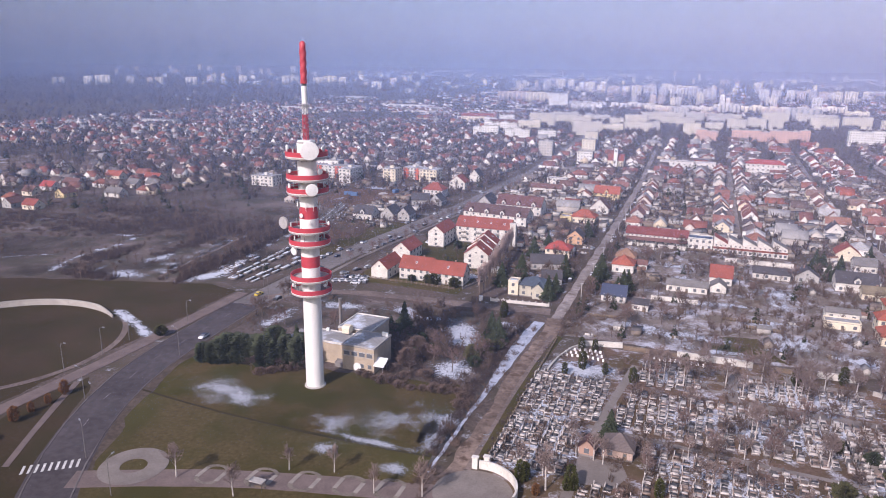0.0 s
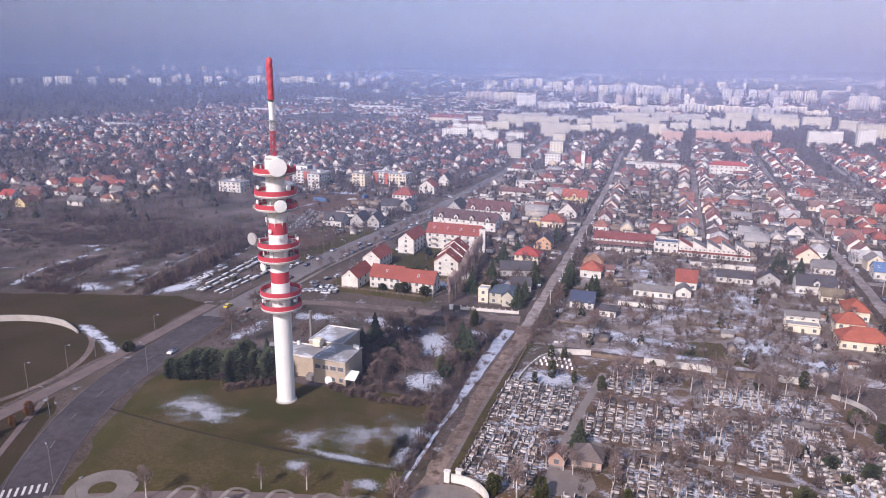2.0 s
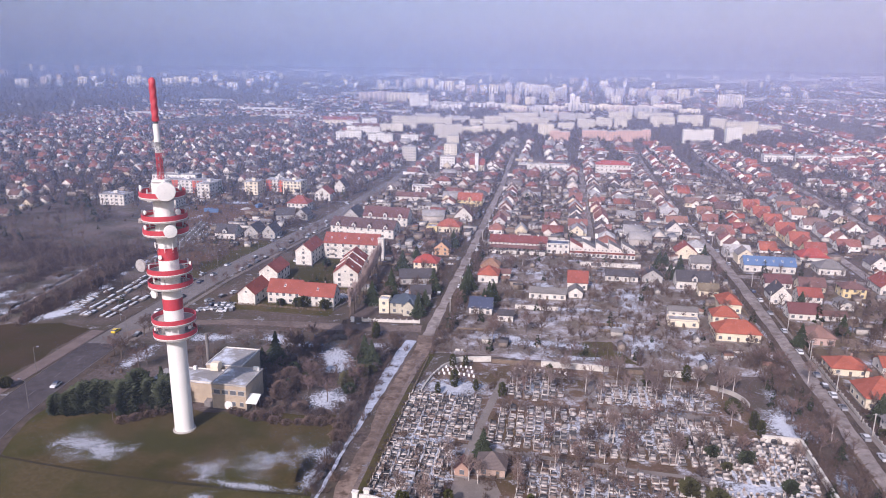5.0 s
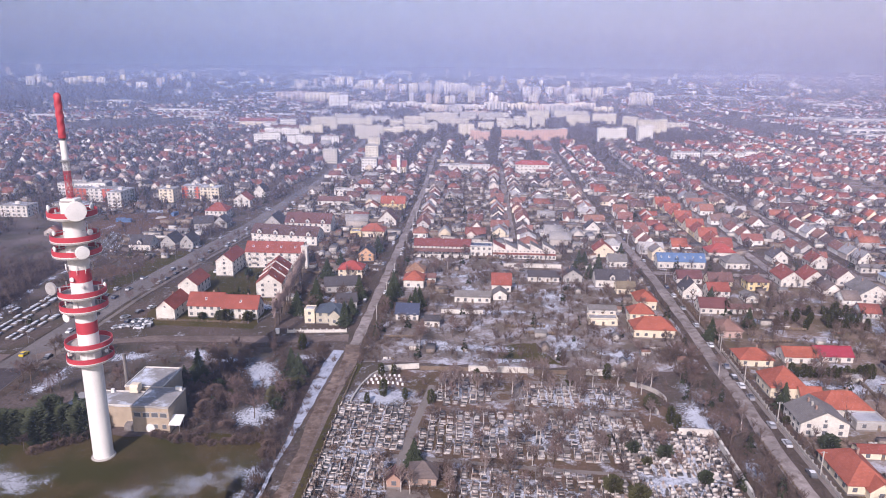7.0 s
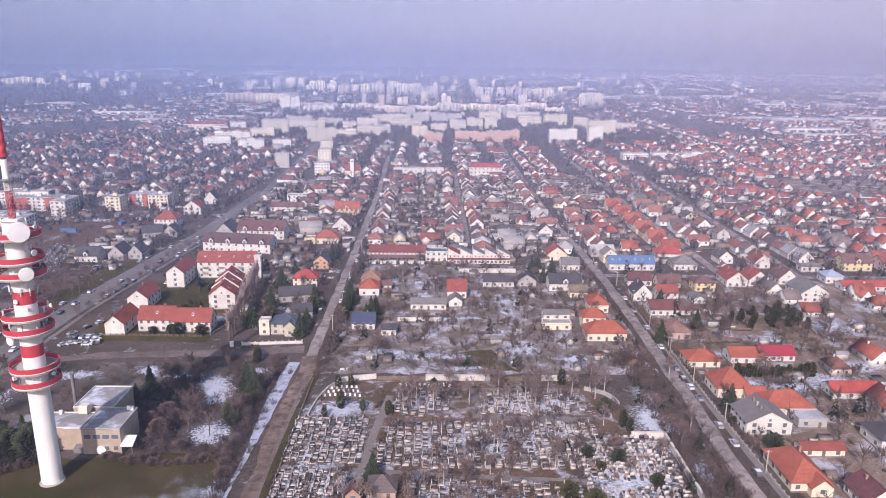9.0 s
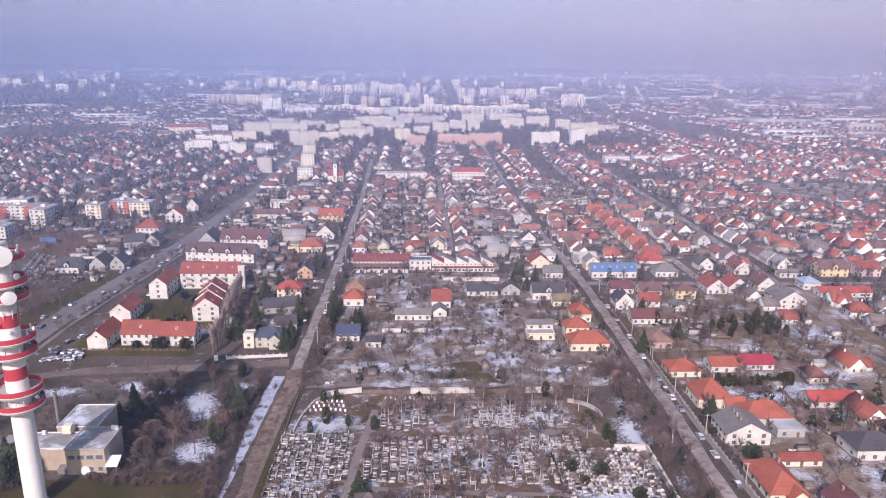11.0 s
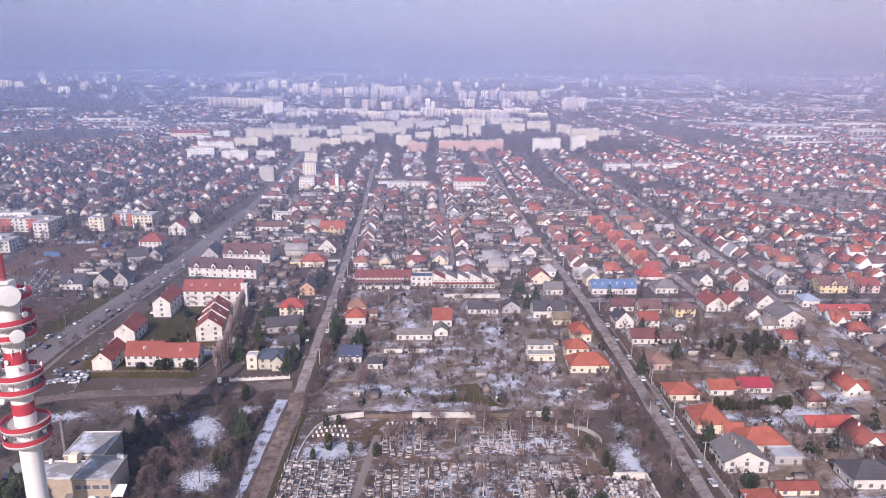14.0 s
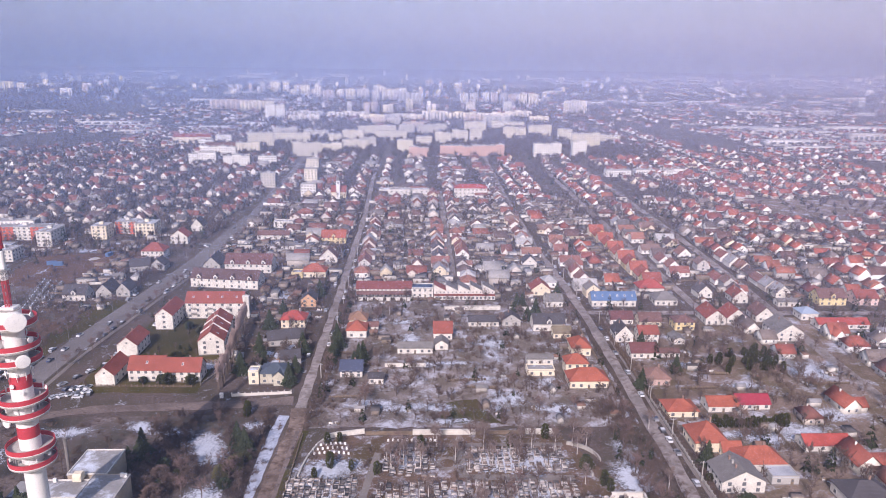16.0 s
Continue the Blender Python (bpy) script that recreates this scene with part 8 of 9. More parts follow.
def hall_template():
    bm = bmesh.new()
    box(bm, -0.5, 0.5, -0.5, 0.5, 0, 1.0, 0)
    box(bm, -0.51, 0.51, -0.51, 0.51, 1.0, 1.06, 3)
    for i in range(6):
        x = -0.42 + 0.168 * i
        box(bm, x - 0.055, x + 0.055, -0.506, -0.49, 0.35, 0.75, 2)
    return arrays(bm)


TOWN = [town_template(0), town_template(1), hall_template(), town_template(2), town_template(3), town_template(4)]
TOWN += [town_template(0, True), town_template(1, True), hall_template(), town_template(2, True), town_template(3, True), town_template(4, True)]


def in_view(x, y):
    return -40 < math.degrees(math.atan2(x, y)) < 62


def in_field(v, u):
    return 345 < v < 560 and 628 < u < 712


def town_area(v0, v1, u0, u1, dv, du, p, near_free=True, size=1.0):
    v = v0
    i = 0
    while v < v1:
        u = u0 + rng.uniform(0, du)
        while u < u1:
            a, b = v + rng.uniform(-0.16, 0.16) * dv, u + rng.uniform(-2, 2)
            x, y = xy(a, b)
            if rng.random() < p and in_view(x, y) and noise.noise((a * 0.004, b * 0.004, 7.7)) > (-0.28 if b > 1100 or a > 300 else -0.9) and not on_road(a, b, 5.0) and (not near_free or free(a, b, 5.0)) and not (-290 < a < 345 and 1030 < b < 1400) and not in_field(a, b):
                t = (90 if rng.random() < 0.55 else 0) + rng.uniform(-6, 6)
                far_houses.append((rng.choice((0, 0, 1, 3, 3, 4, 4, 5)) + (6 if b > 900 else 0), x, y, relief(x, y), t - 19, rng.uniform(8, 13) * size, rng.uniform(6.5, 9.5) * size, rng.uniform(0.75, 1.15)))
            u += du * rng.uniform(0.8, 1.3)
        v += dv * (0.62 if i % 2 else 1.38)
        i += 1


town_area(-1000, -164, 590, 1450, 20, 12, 0.58, True, 0.9)
town_area(-560, -380, 385, 575, 24, 15, 0.5)
town_area(-330, -195, 420, 470, 27, 16, 0.25)
town_area(-140, -55, 580, 1030, 22, 13, 0.7)
town_area(-40, 330, 750, 1020, 22, 13, 0.7)
town_area(305, 1500, 160, 1000, 22, 13, 0.75)
town_area(345, 1900, 1000, 1500, 25, 15, 0.6)
town_area(-1500, 2400, 1500, 2300, 36, 22, 0.36, False, 1.15)
town_area(-2000, 3200, 2300, 4000, 62, 40, 0.36, False, 1.5)
east = [p[1] * GC - p[2] * GS > 95 for p in far_houses]
scatter("town_houses", TOWN, [p for p, e in zip(far_houses, east) if not e], [M_wall_west, M_roof_west, M_glass, M_bitumen], "dense far rows of small rendered houses with tiled roofs", "houses")
scatter("town_houses", TOWN, [p for p, e in zip(far_houses, east) if e], [M_wall_far, M_roof_east, M_glass, M_bitumen], "dense rows of small rendered houses with red tiled roofs", "houses")


# ---- landmarks of the town ----
house(56.0, 716, 34, 12, 10.5, 3.6, 0, M_white_wall, M_roof_bright, "large white three-storey building with bright red hipped roof", hip=True, storeys=3, nx=8, ny=2, chimneys=3, name="large_building", category="building", door=False)
house(-13.0, 720, 52, 10, 7.5, 0.6, 0, M_white_wall, M_bitumen, "long white flat-roofed school building", flat=True, storeys=2, nx=10, ny=2, chimneys=0, name="school", category="school", door=False)
ch = thing("church", "church with red roof and slender white tower", "church", at(-80, 710))
part("wall", gable_walls(15, 12, 7.0, 5.5), M_cream_wall, ch)
part("roof", gable_roof(15, 12, 7.0, 5.5), M_roof_red, ch)
bm = bmesh.new()
box(bm, -1.7, 1.7, -8.4, -5.0, 0, 19)
for x in (-0.5, 0.5):
    box(bm, x - 0.3, x + 0.3, -8.46, -8.3, 15.5, 17.5, 1)
part("bell_tower", bm, [M_white, M_glass], ch)
bm = bmesh.new()
lathe(bm, [(2.3, 19.0), (1.5, 21.0), (0.8, 23.0), (0.05, 25.5)], 8, 0, False)
bmesh.ops.translate(bm, vec=(0, -6.7, 0), verts=bm.verts)
part("spire", bm, M_roof_grey, ch)


def panel_block(v, u, w, d, storeys, turn, wall, label, group="housing estate blocks"):
    """A slab block: recessed window bands on each storey and a parapet."""
    root = thing("panel_block", label, "apartment block", at(v, u, 0, turn), group)
    h = storeys * 2.9 + 1.0
    n = max(1, round(w / 13))
    r = random.Random(int(v * 7 + u))
    sections = []
    for i in range(n):
        x0, x1 = -w / 2 + w * i / n, -w / 2 + w * (i + 1) / n
        sections.append((x0, x1, (1.3 if i % 2 else 0.0) + r.uniform(-0.3, 0.3), h + (r.choice((0, 0, 0.8, 1.6)) if n > 1 else 0)))
    walls, roof = bmesh.new(), bmesh.new()
    for x0, x1, y, top in sections:
        box(walls, x0, x1 - 0.5, -d / 2 + y, d / 2 - y, 0, top)
        box(walls, x1 - 0.5, x1, -d / 2 + 2.2, d / 2 - 2.2, 0, top + 0.02, 1)
        box(roof, x0 - 0.1, x1 - 0.4, -d / 2 + y - 0.1, d / 2 - y + 0.1, top, top + 0.4)
        box(roof, (x0 + x1) / 2 - 1.6, (x0 + x1) / 2 + 1.6, -1.5, 1.5, top + 0.4, top + 2.4)
    part("wall", walls, [wall, M_concrete_dark], root)
    part("roof", roof, M_panel_roof, root)
    for k in range(storeys):
        bm = bmesh.new()
        z = 1.5 + 2.9 * k
        for x0, x1, y, top in sections:
            m = max(2, int((x1 - x0) / 3.2))
            for side in (-1, 1):
                for i in range(m):
                    x = x0 + (x1 - 0.5 - x0) * (i + 0.5) / m
                    e = side * (d / 2 - y)
                    box(bm, x - 0.85, x + 0.85, e - 0.06, e + 0.06, z, z + 1.45)
        part("window_row", bm, M_window_far, root)
    return root


M_panel_roof = surface("panel_roof_gravel", (0.4, 0.38, 0.36), 0.9, 0.2, 1.0, 0.1)
P1 = surface("panel_cream", (0.68, 0.62, 0.5), 0.85, 0.1)
P2 = surface("panel_pink", (0.6, 0.38, 0.31), 0.85, 0.1)
P3 = surface("panel_white", (0.76, 0.73, 0.67), 0.85, 0.1)
P4 = surface("panel_grey", (0.56, 0.52, 0.46), 0.85, 0.1)
P5 = surface("panel_yellowish", (0.72, 0.65, 0.49), 0.85, 0.1)
# the housing estate: front face at u, then width and height
for v, u, w, h in ((-255, 1145, 41, 20), (-214, 1200, 61, 14), (-248, 1319, 45, 13), (-185, 1281, 45, 13), (-143, 1223, 23, 13), (-114, 1245, 38, 15), (-162, 1028, 42, 16), (-131, 1072, 32, 13), (-99, 1120, 43, 12), (-80, 1155, 24, 13), (-76, 1310, 70, 17), (-45, 1249, 52, 14), (-21, 1336, 30, 17), (20, 1362, 42, 15), (38, 1412, 41, 13)):
    panel_block(v, u + 6, w, 12, round(h / 2.9), 7 if w > 40 else -4, P1 if w % 3 else P4, "long cream panel block among bare trees")
for v, u, w, h in ((-19, 1071, 24, 18), (11, 1177, 27, 13), (44, 1197, 28, 16), (75, 1237, 28, 17), (105, 1259, 22, 18), (181, 1306, 42, 17), (237, 1354, 44, 18), (269, 1270, 26, 18), (285, 1176, 48, 19), (343, 1235, 36, 13), (116, 1418, 44, 16), (193, 1505, 70, 12)):
    panel_block(v, u + 6, w, 13, round(h / 2.9), 0, P1 if u % 2 else P5, "pale yellowish panel block of the estate")
for v, u, w, h in ((195, 1038, 41, 18), (247, 1055, 22, 19)):
    panel_block(v, u + 6, w, 13, round(h / 2.9), 0, P3, "plain white panel block at the estate's edge")
for v, u, w, h in ((2, 1029, 29, 13), (58, 1046, 48, 13), (106, 1041, 49, 14)):
    panel_block(v, u + 6, w, 12, round(h / 2.9), 0, P2, "long pink panel block with flat roof")
for v, u, w, h in ((-332, 1108, 22, 11), (-290, 1022, 50, 13), (-239, 926, 34, 13), (-199, 928, 24, 13), (-323, 1175, 26, 11), (-254, 1052, 35, 15), (-290, 947, 36, 11)):
    panel_block(v, u + 6, w, 12, round(h / 2.9), 5, P1 if w % 2 else P3, "cream block of flats beside the old town")
for v, u, w in ((-375, 1180, 60), (-295, 1060, 44)):
    house(v, u, w, 13, 11, 4.5, 5, M_cream_wall, M_roof_red if w > 50 else M_roof_brown, "long apartment house with pitched tiled roof", storeys=4, nx=10, ny=1, chimneys=3, name="apartment_house", category="apartment house", door=False)
panel_block(-164, 772, 16, 12, 5, 0, P4, "grey block of flats in the housing estate")
panel_block(-119, 786, 15, 13, 6, 0, surface("pale_yellow_panels", (0.76, 0.7, 0.56), 0.85, 0.1), "pale yellow tower block in the housing estate")
panel_block(-126, 848, 15, 13, 7, 0, P1, "cream tower block in the housing estate")
panel_block(-112, 720, 16, 11, 4, 0, P3, "white block of flats by the avenue")
panel_block(252, 862, 32, 14, 2, 0, P3, "white flat-roofed hall in the housing estate")
panel_block(288, 868, 26, 14, 2, 0, P3, "white flat-roofed hall in the housing estate")
panel_block(325, 872, 26, 14, 2, 0, P3, "white flat-roofed hall in the housing estate")
panel_block(-352, 1707, 24, 18, 10, 0, P3, "white tower block in the housing estate")
panel_block(-330, 1712, 22, 18, 10, 0, P3, "white tower block in the housing estate")
panel_block(-318, 545, 40, 12, 4, 0, P3, "white block of flats with flat roof")


def slab_template(storeys, n):
    """A slab one metre wide and deep, with recessed dark loggia stacks on both long sides."""
    bm = bmesh.new()
    h = storeys * 2.9
    for i in range(n):
        x0, x1 = -0.5 + i / n, -0.5 + (i + 1) / n
        y = 0.5 if i % 2 else 0.4
        box(bm, x0, x1 - 0.12 / n, -y, y, 0, h + (1.0 if i % 2 else 2.0), 0)
        box(bm, x1 - 0.12 / n, x1, -0.3, 0.3, 0, h + 0.6, 1)
        for side in (-1, 1):
            box(bm, x0 + 0.34 / n, x0 + 0.56 / n, side * y - 0.006, side * y + 0.006, 1.3, h - 0.5, 1)
    box(bm, -0.12, 0.12, -0.2, 0.2, h + 1, h + 3.8, 0)
    return arrays(bm)


SLABS = [slab_template(10, 3), slab_template(4, 5), slab_template(7, 3), slab_template(10, 9)]
rng = random.Random(31)
places = [(3, *xy(v, u), 0, -19 + t, w, 14, 0.8) for v, u, w, t in ((-520, 2010, 120, 10), (-440, 1960, 90, 10))]
for v, u, w, h in ((-282, 1760, 93, 13), (-170, 1733, 102, 14), (-42, 1691, 143, 12), (101, 1743, 88, 14), (195, 1752, 95, 13), (40, 1800, 60, 13), (260, 1820, 70, 13)):
    places.append((1, *xy(v, u + 6), 0, -19 + 8, w, 12, h / 13))
# single towers before the long slabs, then the far groups
for v, u, w, h in ((-182, 1875, 12, 31), (-135, 1859, 15, 30), (-122, 1952, 15, 26), (-86, 1843, 12, 25), (-72, 1845, 13, 27), (-24, 1964, 19, 35), (28, 1835, 12, 36), (41, 1836, 10, 29), (146, 1961, 26, 28), (250, 1973, 23, 29), (402, 1899, 17, 38), (423, 1901, 21, 40), (451, 1927, 23, 37)):
    places.append((0, *xy(v, u + 7), 0, -19, w, 14, h / 32))
for v, u, w, h in ((-726, 2789, 21, 37), (-727, 2893, 15, 32), (-678, 2903, 13, 34), (-630, 2913, 20, 39), (-582, 2923, 38, 39), (-540, 2932, 25, 39), (-481, 2838, 20, 34), (-441, 2796, 37, 38), (-380, 2712, 25, 41), (-315, 2509, 41, 34), (-298, 2727, 28, 28), (-247, 2603, 35, 35), (-202, 2611, 45, 35), (-147, 2460, 25, 37), (-102, 2545, 57, 38), (-47, 2367, 38, 36), (-4, 2373, 40, 34)):
    places.append((0, *xy(v, u + 7), 0, -19, w, 14, h / 32))
for v, u, w, h in ((152, 2363, 27, 36), (186, 2368, 27, 34), (233, 2447, 24, 33), (263, 2451, 24, 31), (291, 2419, 22, 33), (321, 2424, 26, 31), (349, 2359, 27, 34), (380, 2330, 33, 36)):
    places.append((0, *xy(v, u + 7), 0, -19, w, 14, h / 32))
for v, u, w in ((-2388, 2073, 15), (-2370, 2090, 17), (-2304, 2153, 30), (-2265, 2190, 57), (-2139, 2308, 21), (-2114, 2332, 30), (-2024, 2418, 44), (-1970, 2468, 22), (-1931, 2505, 20), (-1873, 2560, 32), (-1742, 2684, 29), (-1638, 2783, 43), (-1598, 2821, 56), (-2192, 2258, 31)):
    places.append((0, *xy(v * 0.95, u * 0.95), 0, -19 + 25, w, 14, rng.uniform(0.9, 1.3)))
for i in range(32):
    u = rng.uniform(2500, 3500)
    v = rng.gauss(-20 - (u - 2000) * 0.05, 520)
    places.append((rng.choice((0, 2, 2)), *xy(v, u), 0, -19 + rng.choice((0, 0, 90)) + rng.uniform(-8, 8), rng.choice((16, 20, 28, 40)), 13, rng.uniform(0.7, 1.0)))
for i in range(90):
    u = rng.uniform(2300, 4250)
    v = rng.uniform(-2200, 2800)
    if in_view(*xy(v, u)):
        places.append((rng.choice((0, 1, 2, 2)), *xy(v, u), 0, -19 + rng.choice((0, 90)) + rng.uniform(-8, 8), rng.choice((14, 20, 34)), 13, rng.uniform(0.6, 1.0)))
for i in range(38):
    u = rng.uniform(2600, 3400)
    v = rng.uniform(-2700, -900)
    places.append((rng.choice((0, 0, 2, 1)), *xy(v, u), 0, -19 + rng.uniform(-8, 8), rng.choice((16, 20, 30)), 13, rng.uniform(0.9, 1.2)))
for i in range(12):
    u = rng.uniform(1420, 1700)
    v = rng.uniform(-330, 420)
    places.append((rng.choice((1, 2)), *xy(v, u), 0, -19 + rng.uniform(-6, 6), rng.choice((30, 45, 60)), 12, 1))
places = [(k, x, y, relief(x, y), *r) for k, x, y, z, *r in places]
scatter("tower_blocks", SLABS, places, [M_panel_far, M_window_far], "far pale slab and tower blocks of a housing estate", "apartment blocks")
places = [(2, *xy(v, u), 0, -19 + t, w, d, h) for v, u, w, d, h, t in ((751, 1436, 135, 40, 10, 8), (661, 1222, 99, 26, 9, 8), (660, 1142, 118, 12, 7, 10), (787, 1202, 71, 12, 7, 10), (836, 1285, 62, 24, 15, 4), (825, 1407, 31, 20, 8, 4), (700, 1500, 120, 40, 7, 8), (900, 1200, 120, 14, 6, 12), (950, 1500, 160, 40, 9, 0), (-800, 1300, 90, 30, 7, 10), (-560, 1430, 60, 20, 7, 8), (-820, 900, 60, 20, 6, 10), (1100, 900, 60, 20, 7, 0), (1200, 1300, 110, 40, 8, 0), (-420, 1420, 90, 16, 6, 8), (-520, 1330, 70, 20, 6, 8), (-640, 1500, 110, 18, 7, 8), (-350, 1500, 60, 18, 7, 4))]
for i in range(70):
    u = rng.uniform(1750, 4200)
    v = rng.uniform(-1800, 2600)
    if in_view(*xy(v, u)) and not -350 < v < 450:
        places.append((2, *xy(v, u), 0, -19 + rng.uniform(-10, 10), rng.uniform(40, 140), rng.uniform(16, 40), rng.uniform(6, 11)))
places = [(k, x, y, relief(x, y), *r) for k, x, y, z, *r in places]
scatter("industrial_halls", TOWN, places, [surface("hall_walls", [(0.6, 0.56, 0.52), (0.42, 0.39, 0.38), (0.5, 0.45, 0.41), (0.66, 0.63, 0.6)], 0.85, 0.12, 1.0, 0.1, random_by="tone"), M_roof_far, M_glass, surface("pale_hall_roof", (0.52, 0.49, 0.46), 0.8, 0.15, 0.3, 0.03)], "far pale flat-roofed halls and sheds", "halls")

# ---- trees of the town ----
def small_tree(seed, n):
    r = random.Random(seed)
    bm = bmesh.new()
    spike(bm, Vector((0, 0, 0)), Vector((0, 0, 5.0)), 0.2)
    for i in range(n):
        a, z = r.uniform(0, 6.3), r.uniform(1.8, 4.2)
        p = Vector((0, 0, z))
        q = p + Vector((math.cos(a) * r.uniform(0.8, 2.2), math.sin(a) * r.uniform(0.8, 2.2), r.uniform(0.6, 3.0)))
        spike(bm, p, q, 0.13)
        for _ in range(2):
            s = p.lerp(q, r.uniform(0.3, 0.8))
            spike(bm, s, s + Vector((r.uniform(-1.4, 1.4), r.uniform(-1.4, 1.4), r.uniform(0, 1.6))), 0.1)
    return arrays(bm)


def small_conifer(seed):
    r = random.Random(seed)
    bm = bmesh.new()
    for i in range(60):
        t = r.random() ** 1.3
        a = r.uniform(0, 6.3)
        k = 1.8 * (1 - t) * r.uniform(0.5, 1.1)
        p = Vector((k * math.cos(a), k * math.sin(a), 7.0 * t + 0.3))
        spike(bm, p, p + Vector((math.cos(a) * 0.9, math.sin(a) * 0.9, -0.5)), 0.6 * (1.1 - t), 1)
    return arrays(bm)


def far_tree(seed, n):
    """A broad bare crown of a few stout clumps, for woods far off."""
    r = random.Random(seed)
    bm = bmesh.new()
    for i in range(n):
        a, k = r.uniform(0, 6.3), r.uniform(0.2, 1.0)
        p = Vector((math.cos(a) * k * 0.6, math.sin(a) * k * 0.6, r.uniform(0.3, 2.2)))
        spike(bm, p, Vector((math.cos(a) * k * 2.6, math.sin(a) * k * 2.6, r.uniform(2.6, 5.4))), 0.55, 2)
    return arrays(bm)


def shrub_mass(seed):
    """Low dense dark scrub of fine twigs."""
    r = random.Random(seed)
    bm = bmesh.new()
    for i in range(46):
        a, k = r.uniform(0, 6.3), r.uniform(0.1, 1.0) ** 0.6
        p = Vector((math.cos(a) * k * 2.6, math.sin(a) * k * 2.6, 0))
        spike(bm, p, p + Vector((r.uniform(-0.8, 0.8), r.uniform(-0.8, 0.8), r.uniform(1.2, 3.0) * (1.15 - 0.6 * k))), 0.16, 2)
    return arrays(bm)


TT = [small_tree(1, 12), small_tree(2, 15), small_tree(3, 10), small_conifer(4), far_tree(5, 12), far_tree(6, 15), shrub_mass(7), shrub_mass(8)]
places = []


def wood(n, v0, v1, u0, u1, clear=True, lo=0.7, hi=1.3, conifers=0.08, far=False):
    for _ in range(n):
        v, u = rng.uniform(v0, v1), rng.uniform(u0, u1)
        x, y = xy(v, u)
        if in_view(x, y) and not on_road(v, u, 2.5) and (not clear or free(v, u, 1.0)):
            s = rng.uniform(lo, hi)
            places.append((3 if rng.random() < conifers else 4 + rng.randrange(2) if u > 640 and (far or rng.random() < 0.3) or u > 400 and rng.random() < 0.3 else rng.randrange(3), x, y, relief(x, y), rng.uniform(0, 360), s, s, s))


wood(1500, -40, 300, 395, 700)
wood(850, 104, 330, 150, 395)
wood(300, -420, -180, 250, 480, True, 0.4, 0.8, 0.02)
wood(900, -600, -300, 340, 600, True, 0.8, 1.4, 0.06, True)
wood(700, -140, -52, 480, 1030)
wood(4600, -900, -160, 480, 1100, True, 0.9, 1.7, 0.06, True)
wood(2200, 300, 1000, 200, 1000, True, 0.8, 1.4, 0.06, True)
wood(900, -40, 330, 700, 1060, True, 0.8, 1.5, 0.06, True)
wood(2600, -380, 380, 1030, 1420, False, 1.0, 2.0, 0.0, True)
wood(1500, -400, 500, 1420, 2000, False, 1.2, 2.2, 0.0, True)
wood(3200, -1000, 1500, 1000, 1900, False, 1.0, 2.0, 0.0, True)
wood(2600, -1500, 2300, 1900, 3400, False, 1.8, 3.4, 0.0, True)
wood(1500, -1900, -850, 700, 2300, False, 1.4, 2.6, 0.0, True)
wood(3200, -3000, -1000, 1300, 3100, False, 2.4, 4.6, 0.0, True)
wood(120, -66, -52, 290, 660, True, 0.8, 1.3)
wood(130, -41, -37, 250, 660, True, 0.5, 1.0, 0.2)
wood(420, -42, 90, 242, 392, True, 0.4, 0.9)
wood(160, 74, 93, 112, 262, True, 0.5, 0.9)
wood(120, 88, 92, 262, 700, True, 0.4, 0.9, 0.2)
wood(140, -146, -92, 272, 480, True, 0.3, 0.8, 0.3)
wood(260, -260, -176, 370, 580, True, 0.4, 0.9, 0.05)
for v, u, rv, ru, n in ((-217, 258, 4, 16, 90), (-219, 290, 5, 22, 150), (-226, 325, 5, 24, 150), (-225, 262, 3, 14, 40), (-262, 330, 16, 18, 150), (-300, 330, 20, 16, 130), (-350, 350, 30, 12, 150), (-255, 300, 5, 30, 60), (-278, 262, 6, 20, 60), (-243, 340, 9, 20, 120), (-200, 392, 8, 12, 50), (-176, 440, 6, 25, 70), (-330, 310, 30, 16, 160), (-420, 300, 60, 25, 240), (-290, 345, 25, 12, 120), (-262, 232, 16, 4, 60), (-500, 280, 60, 30, 200), (430, 540, 40, 12, 60)):
    for _ in range(n):
        a, b = rng.gauss(v, rv * 0.6), rng.gauss(u, ru * 0.5)
        if free(a, b, 1.0) and not on_road(a, b, 2.5):
            s = rng.uniform(0.6, 1.2)
            places.append((rng.choice((0, 6, 7, 6, 7)), *xy(a, b), 0.0, rng.uniform(0, 360), s, s, s))
for u in range(148, 258, 2):
    s = rng.uniform(0.5, 0.9)
    places.append((rng.choice((6, 7)), *xy(-56.6 + rng.uniform(-0.9, 0.9), u), 0.0, rng.uniform(0, 360), s, s, s))
for u in range(152, 236, 3):
    s = rng.uniform(0.25, 0.55)
    places.append((rng.choice((6, 7)), *xy(-42.6 + rng.uniform(-0.6, 0.6), u), 0.0, rng.uniform(0, 360), s, s, s))
for v, u in ((-76, 206), (-78, 212), (-74, 214), (-81, 219), (-83, 226), (-70, 214), (-64, 214), (-61, 208), (-59, 201), (-76, 190), (-70, 187), (-86, 236), (-68, 240), (-66, 233), (-65, 226)):
    for _ in range(4):
        s = rng.uniform(0.5, 1.1)
        places.append((rng.choice((0, 6, 7)), *xy(v + rng.gauss(0, 1.8), u + rng.gauss(0, 1.8)), 0.0, rng.uniform(0, 360), s, s, s))
scatter("town_trees", TT, places, [M_twig, M_conifer, surface("dark_far_twigs", (0.08, 0.06, 0.057), 0.95, 0.35, 1.0, 0.1)], "leafless garden and street trees among the houses", "trees")


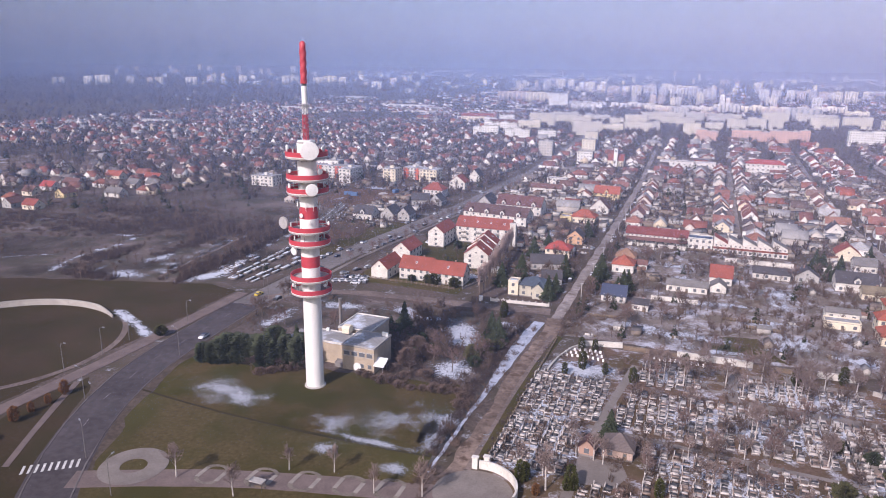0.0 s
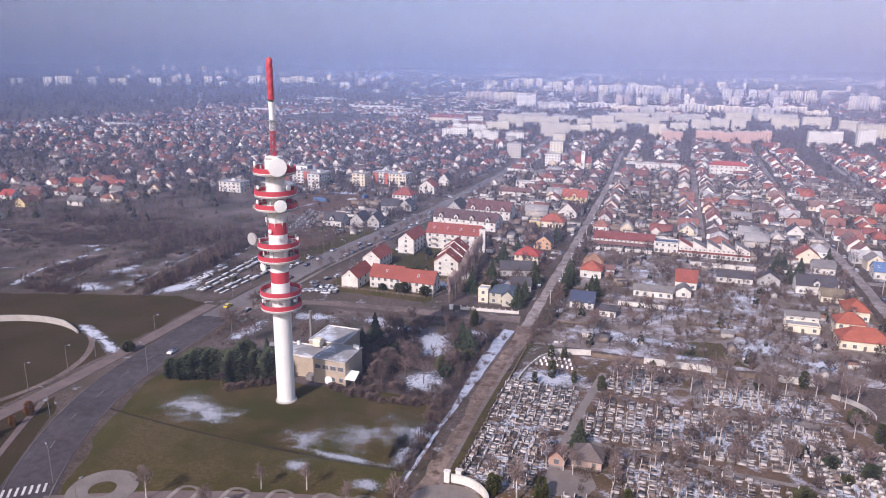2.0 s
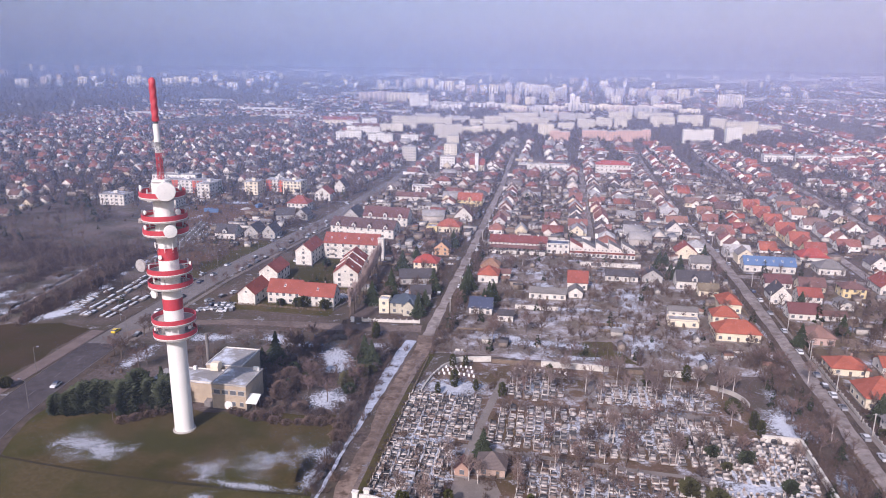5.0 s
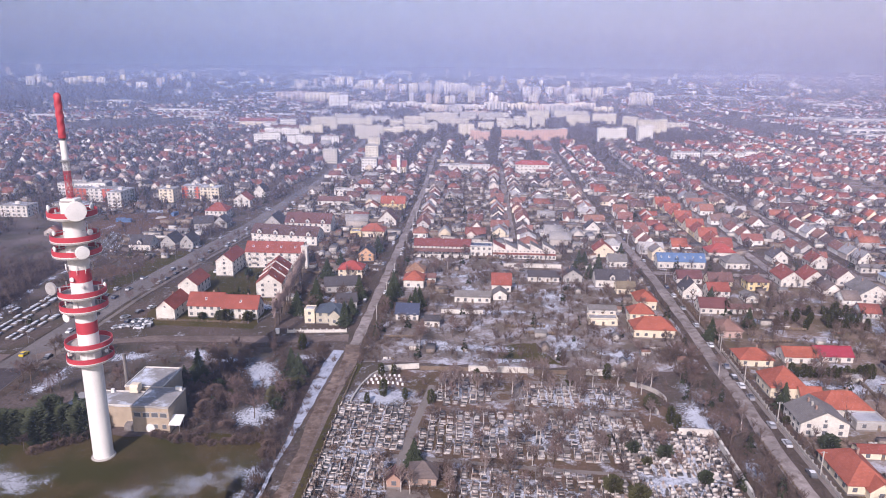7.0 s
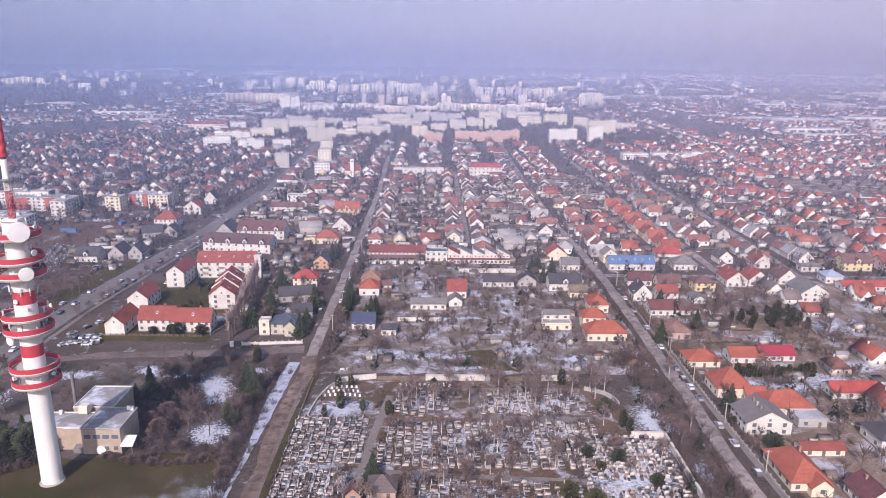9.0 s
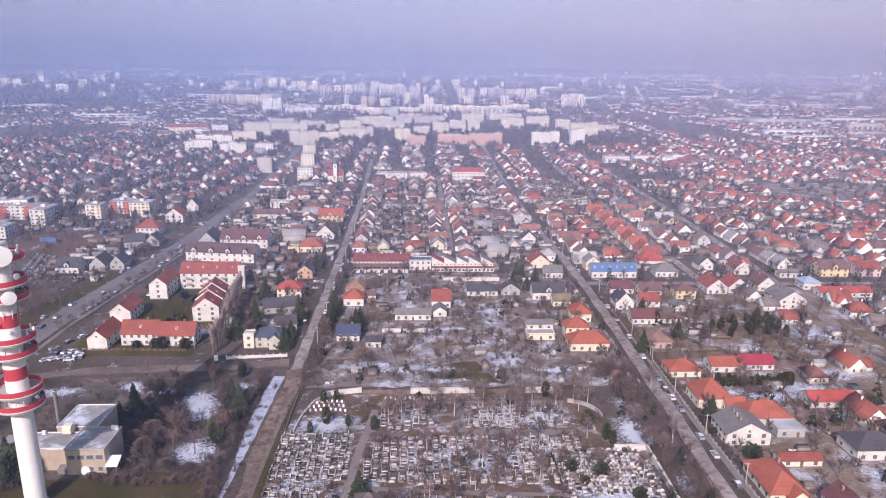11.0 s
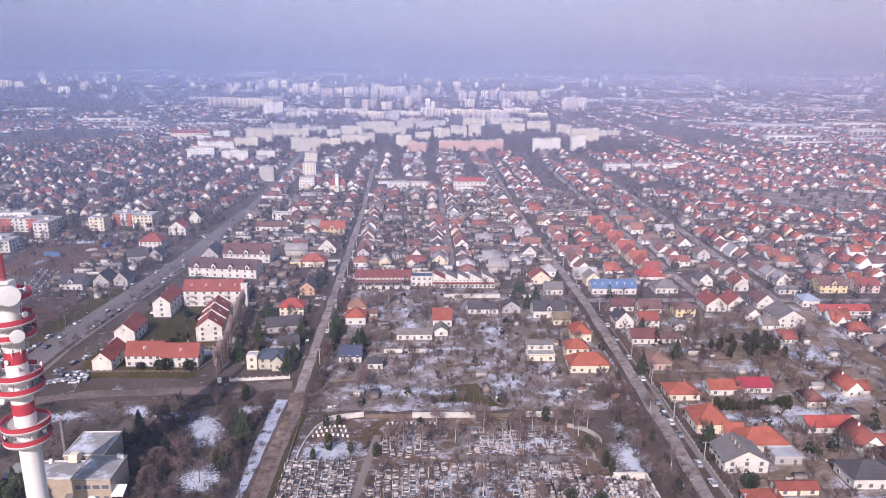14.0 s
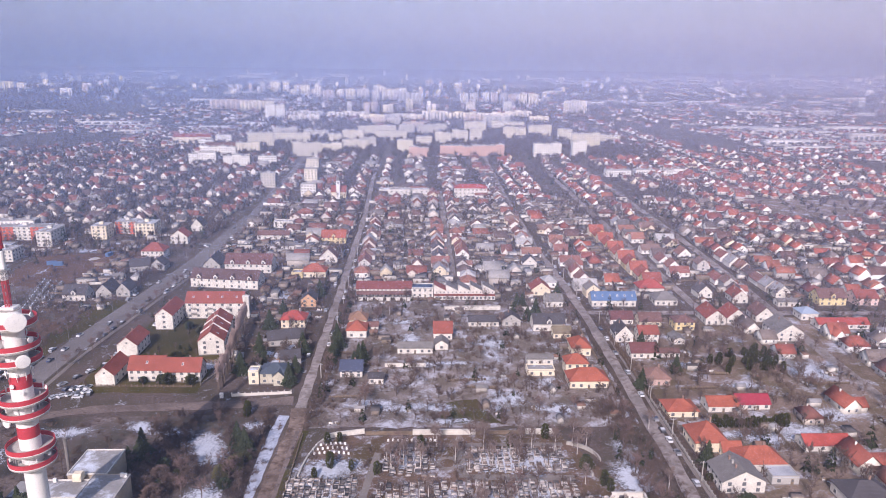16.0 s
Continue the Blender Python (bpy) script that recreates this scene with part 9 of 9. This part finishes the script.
# ---- clutter of the gardens: sheds, plank fences, piles ----
def clutter_templates():
    out = []
    bm = bmesh.new()
    prism(bm, [(-1.3, 0), (1.3, 0), (1.3, 2.0), (0, 2.9), (-1.3, 2.0)], "x", -1.7, 1.7, 0)
    prism(bm, [(-1.5, 1.85), (-1.5, 2.0), (0, 3.05), (1.5, 2.0), (1.5, 1.85), (0, 2.9)], "x", -1.9, 1.9, 1)
    out.append(arrays(bm))
    bm = bmesh.new()
    box(bm, -2.2, 2.2, -1.4, 1.4, 0, 2.2, 0)
    prism(bm, [(-1.6, 2.35), (-1.6, 2.5), (1.6, 2.2), (1.6, 2.05)], "x", -2.4, 2.4, 1)
    out.append(arrays(bm))
    bm = bmesh.new()
    for i in range(13):
        box(bm, -6 + i - 0.4, -6 + i + 0.4, -0.02, 0.02, 0.1, 1.5, 2)
    box(bm, -6.5, 6.5, 0.02, 0.08, 0.4, 0.5, 2)
    box(bm, -6.5, 6.5, 0.02, 0.08, 1.1, 1.2, 2)
    out.append(arrays(bm))
    bm = bmesh.new()
    r = random.Random(3)
    for i in range(8):
        x, y = r.uniform(-1.6, 1.6), r.uniform(-1, 1)
        box(bm, x - r.uniform(0.2, 0.9), x + r.uniform(0.2, 0.9), y - 0.3, y + 0.4, 0, r.uniform(0.3, 1.1), i % 3)
    out.append(arrays(bm))
    bm = bmesh.new()
    prism(bm, [(-2.2, 0), (2.2, 0), (2.2, 2.7), (-2.2, 3.4)], "x", -4.0, 4.0, 0)
    prism(bm, [(-2.5, 3.4), (-2.5, 3.6), (2.5, 2.8), (2.5, 2.6)], "x", -4.2, 4.2, 1)
    box(bm, -2.5, -1.5, 2.18, 2.24, 0.1, 2.0, 2)
    box(bm, 0.5, 1.6, 2.18, 2.24, 1.0, 1.9, 2)
    box(bm, -2.5, -1.5, -2.24, -2.18, 0.1, 2.0, 2)
    box(bm, 0.5, 1.6, -2.24, -2.18, 1.0, 1.9, 2)
    out.append(arrays(bm))
    bm = bmesh.new()
    box(bm, -6.5, 6.5, -0.12, 0.12, 0, 1.5, 0)
    box(bm, -6.6, 6.6, -0.2, 0.2, 1.5, 1.62, 1)
    out.append(arrays(bm))
    return out


places = []
rng = random.Random(77)
for n, area in ((60, (-40, 90, 242, 392)), (130, (104, 330, 150, 365)), (760, (-40, 160, 395, 720)), (520, (170, 340, 380, 720)), (200, (-140, -52, 480, 700)), (110, (-95, -52, 285, 480)), (60, (-215, -176, 372, 480)), (200, (-420, -190, 480, 700)), (300, (340, 620, 200, 600))):
    for v, u in spread(rng, n, area, 2.2):
        kind = rng.choice((0, 1, 2, 3, 3)) if u < 392 else rng.choice((0, 1, 1, 2, 3, 4, 4, 4, 5))
        if kind in (2, 5) and on_road(v, u, 10.5):
            kind = 3
        places.append((kind, *xy(v, u), 0.02, -19 + rng.choice((0, 90)) + rng.uniform(-5, 5), rng.uniform(0.8, 1.4), rng.uniform(0.8, 1.3), rng.uniform(0.8, 1.15)))
scatter("garden_clutter", clutter_templates(), places, [M_shed_wall, M_shed_roof, M_wood], "garden sheds, plank fences and piles between the houses", "sheds")
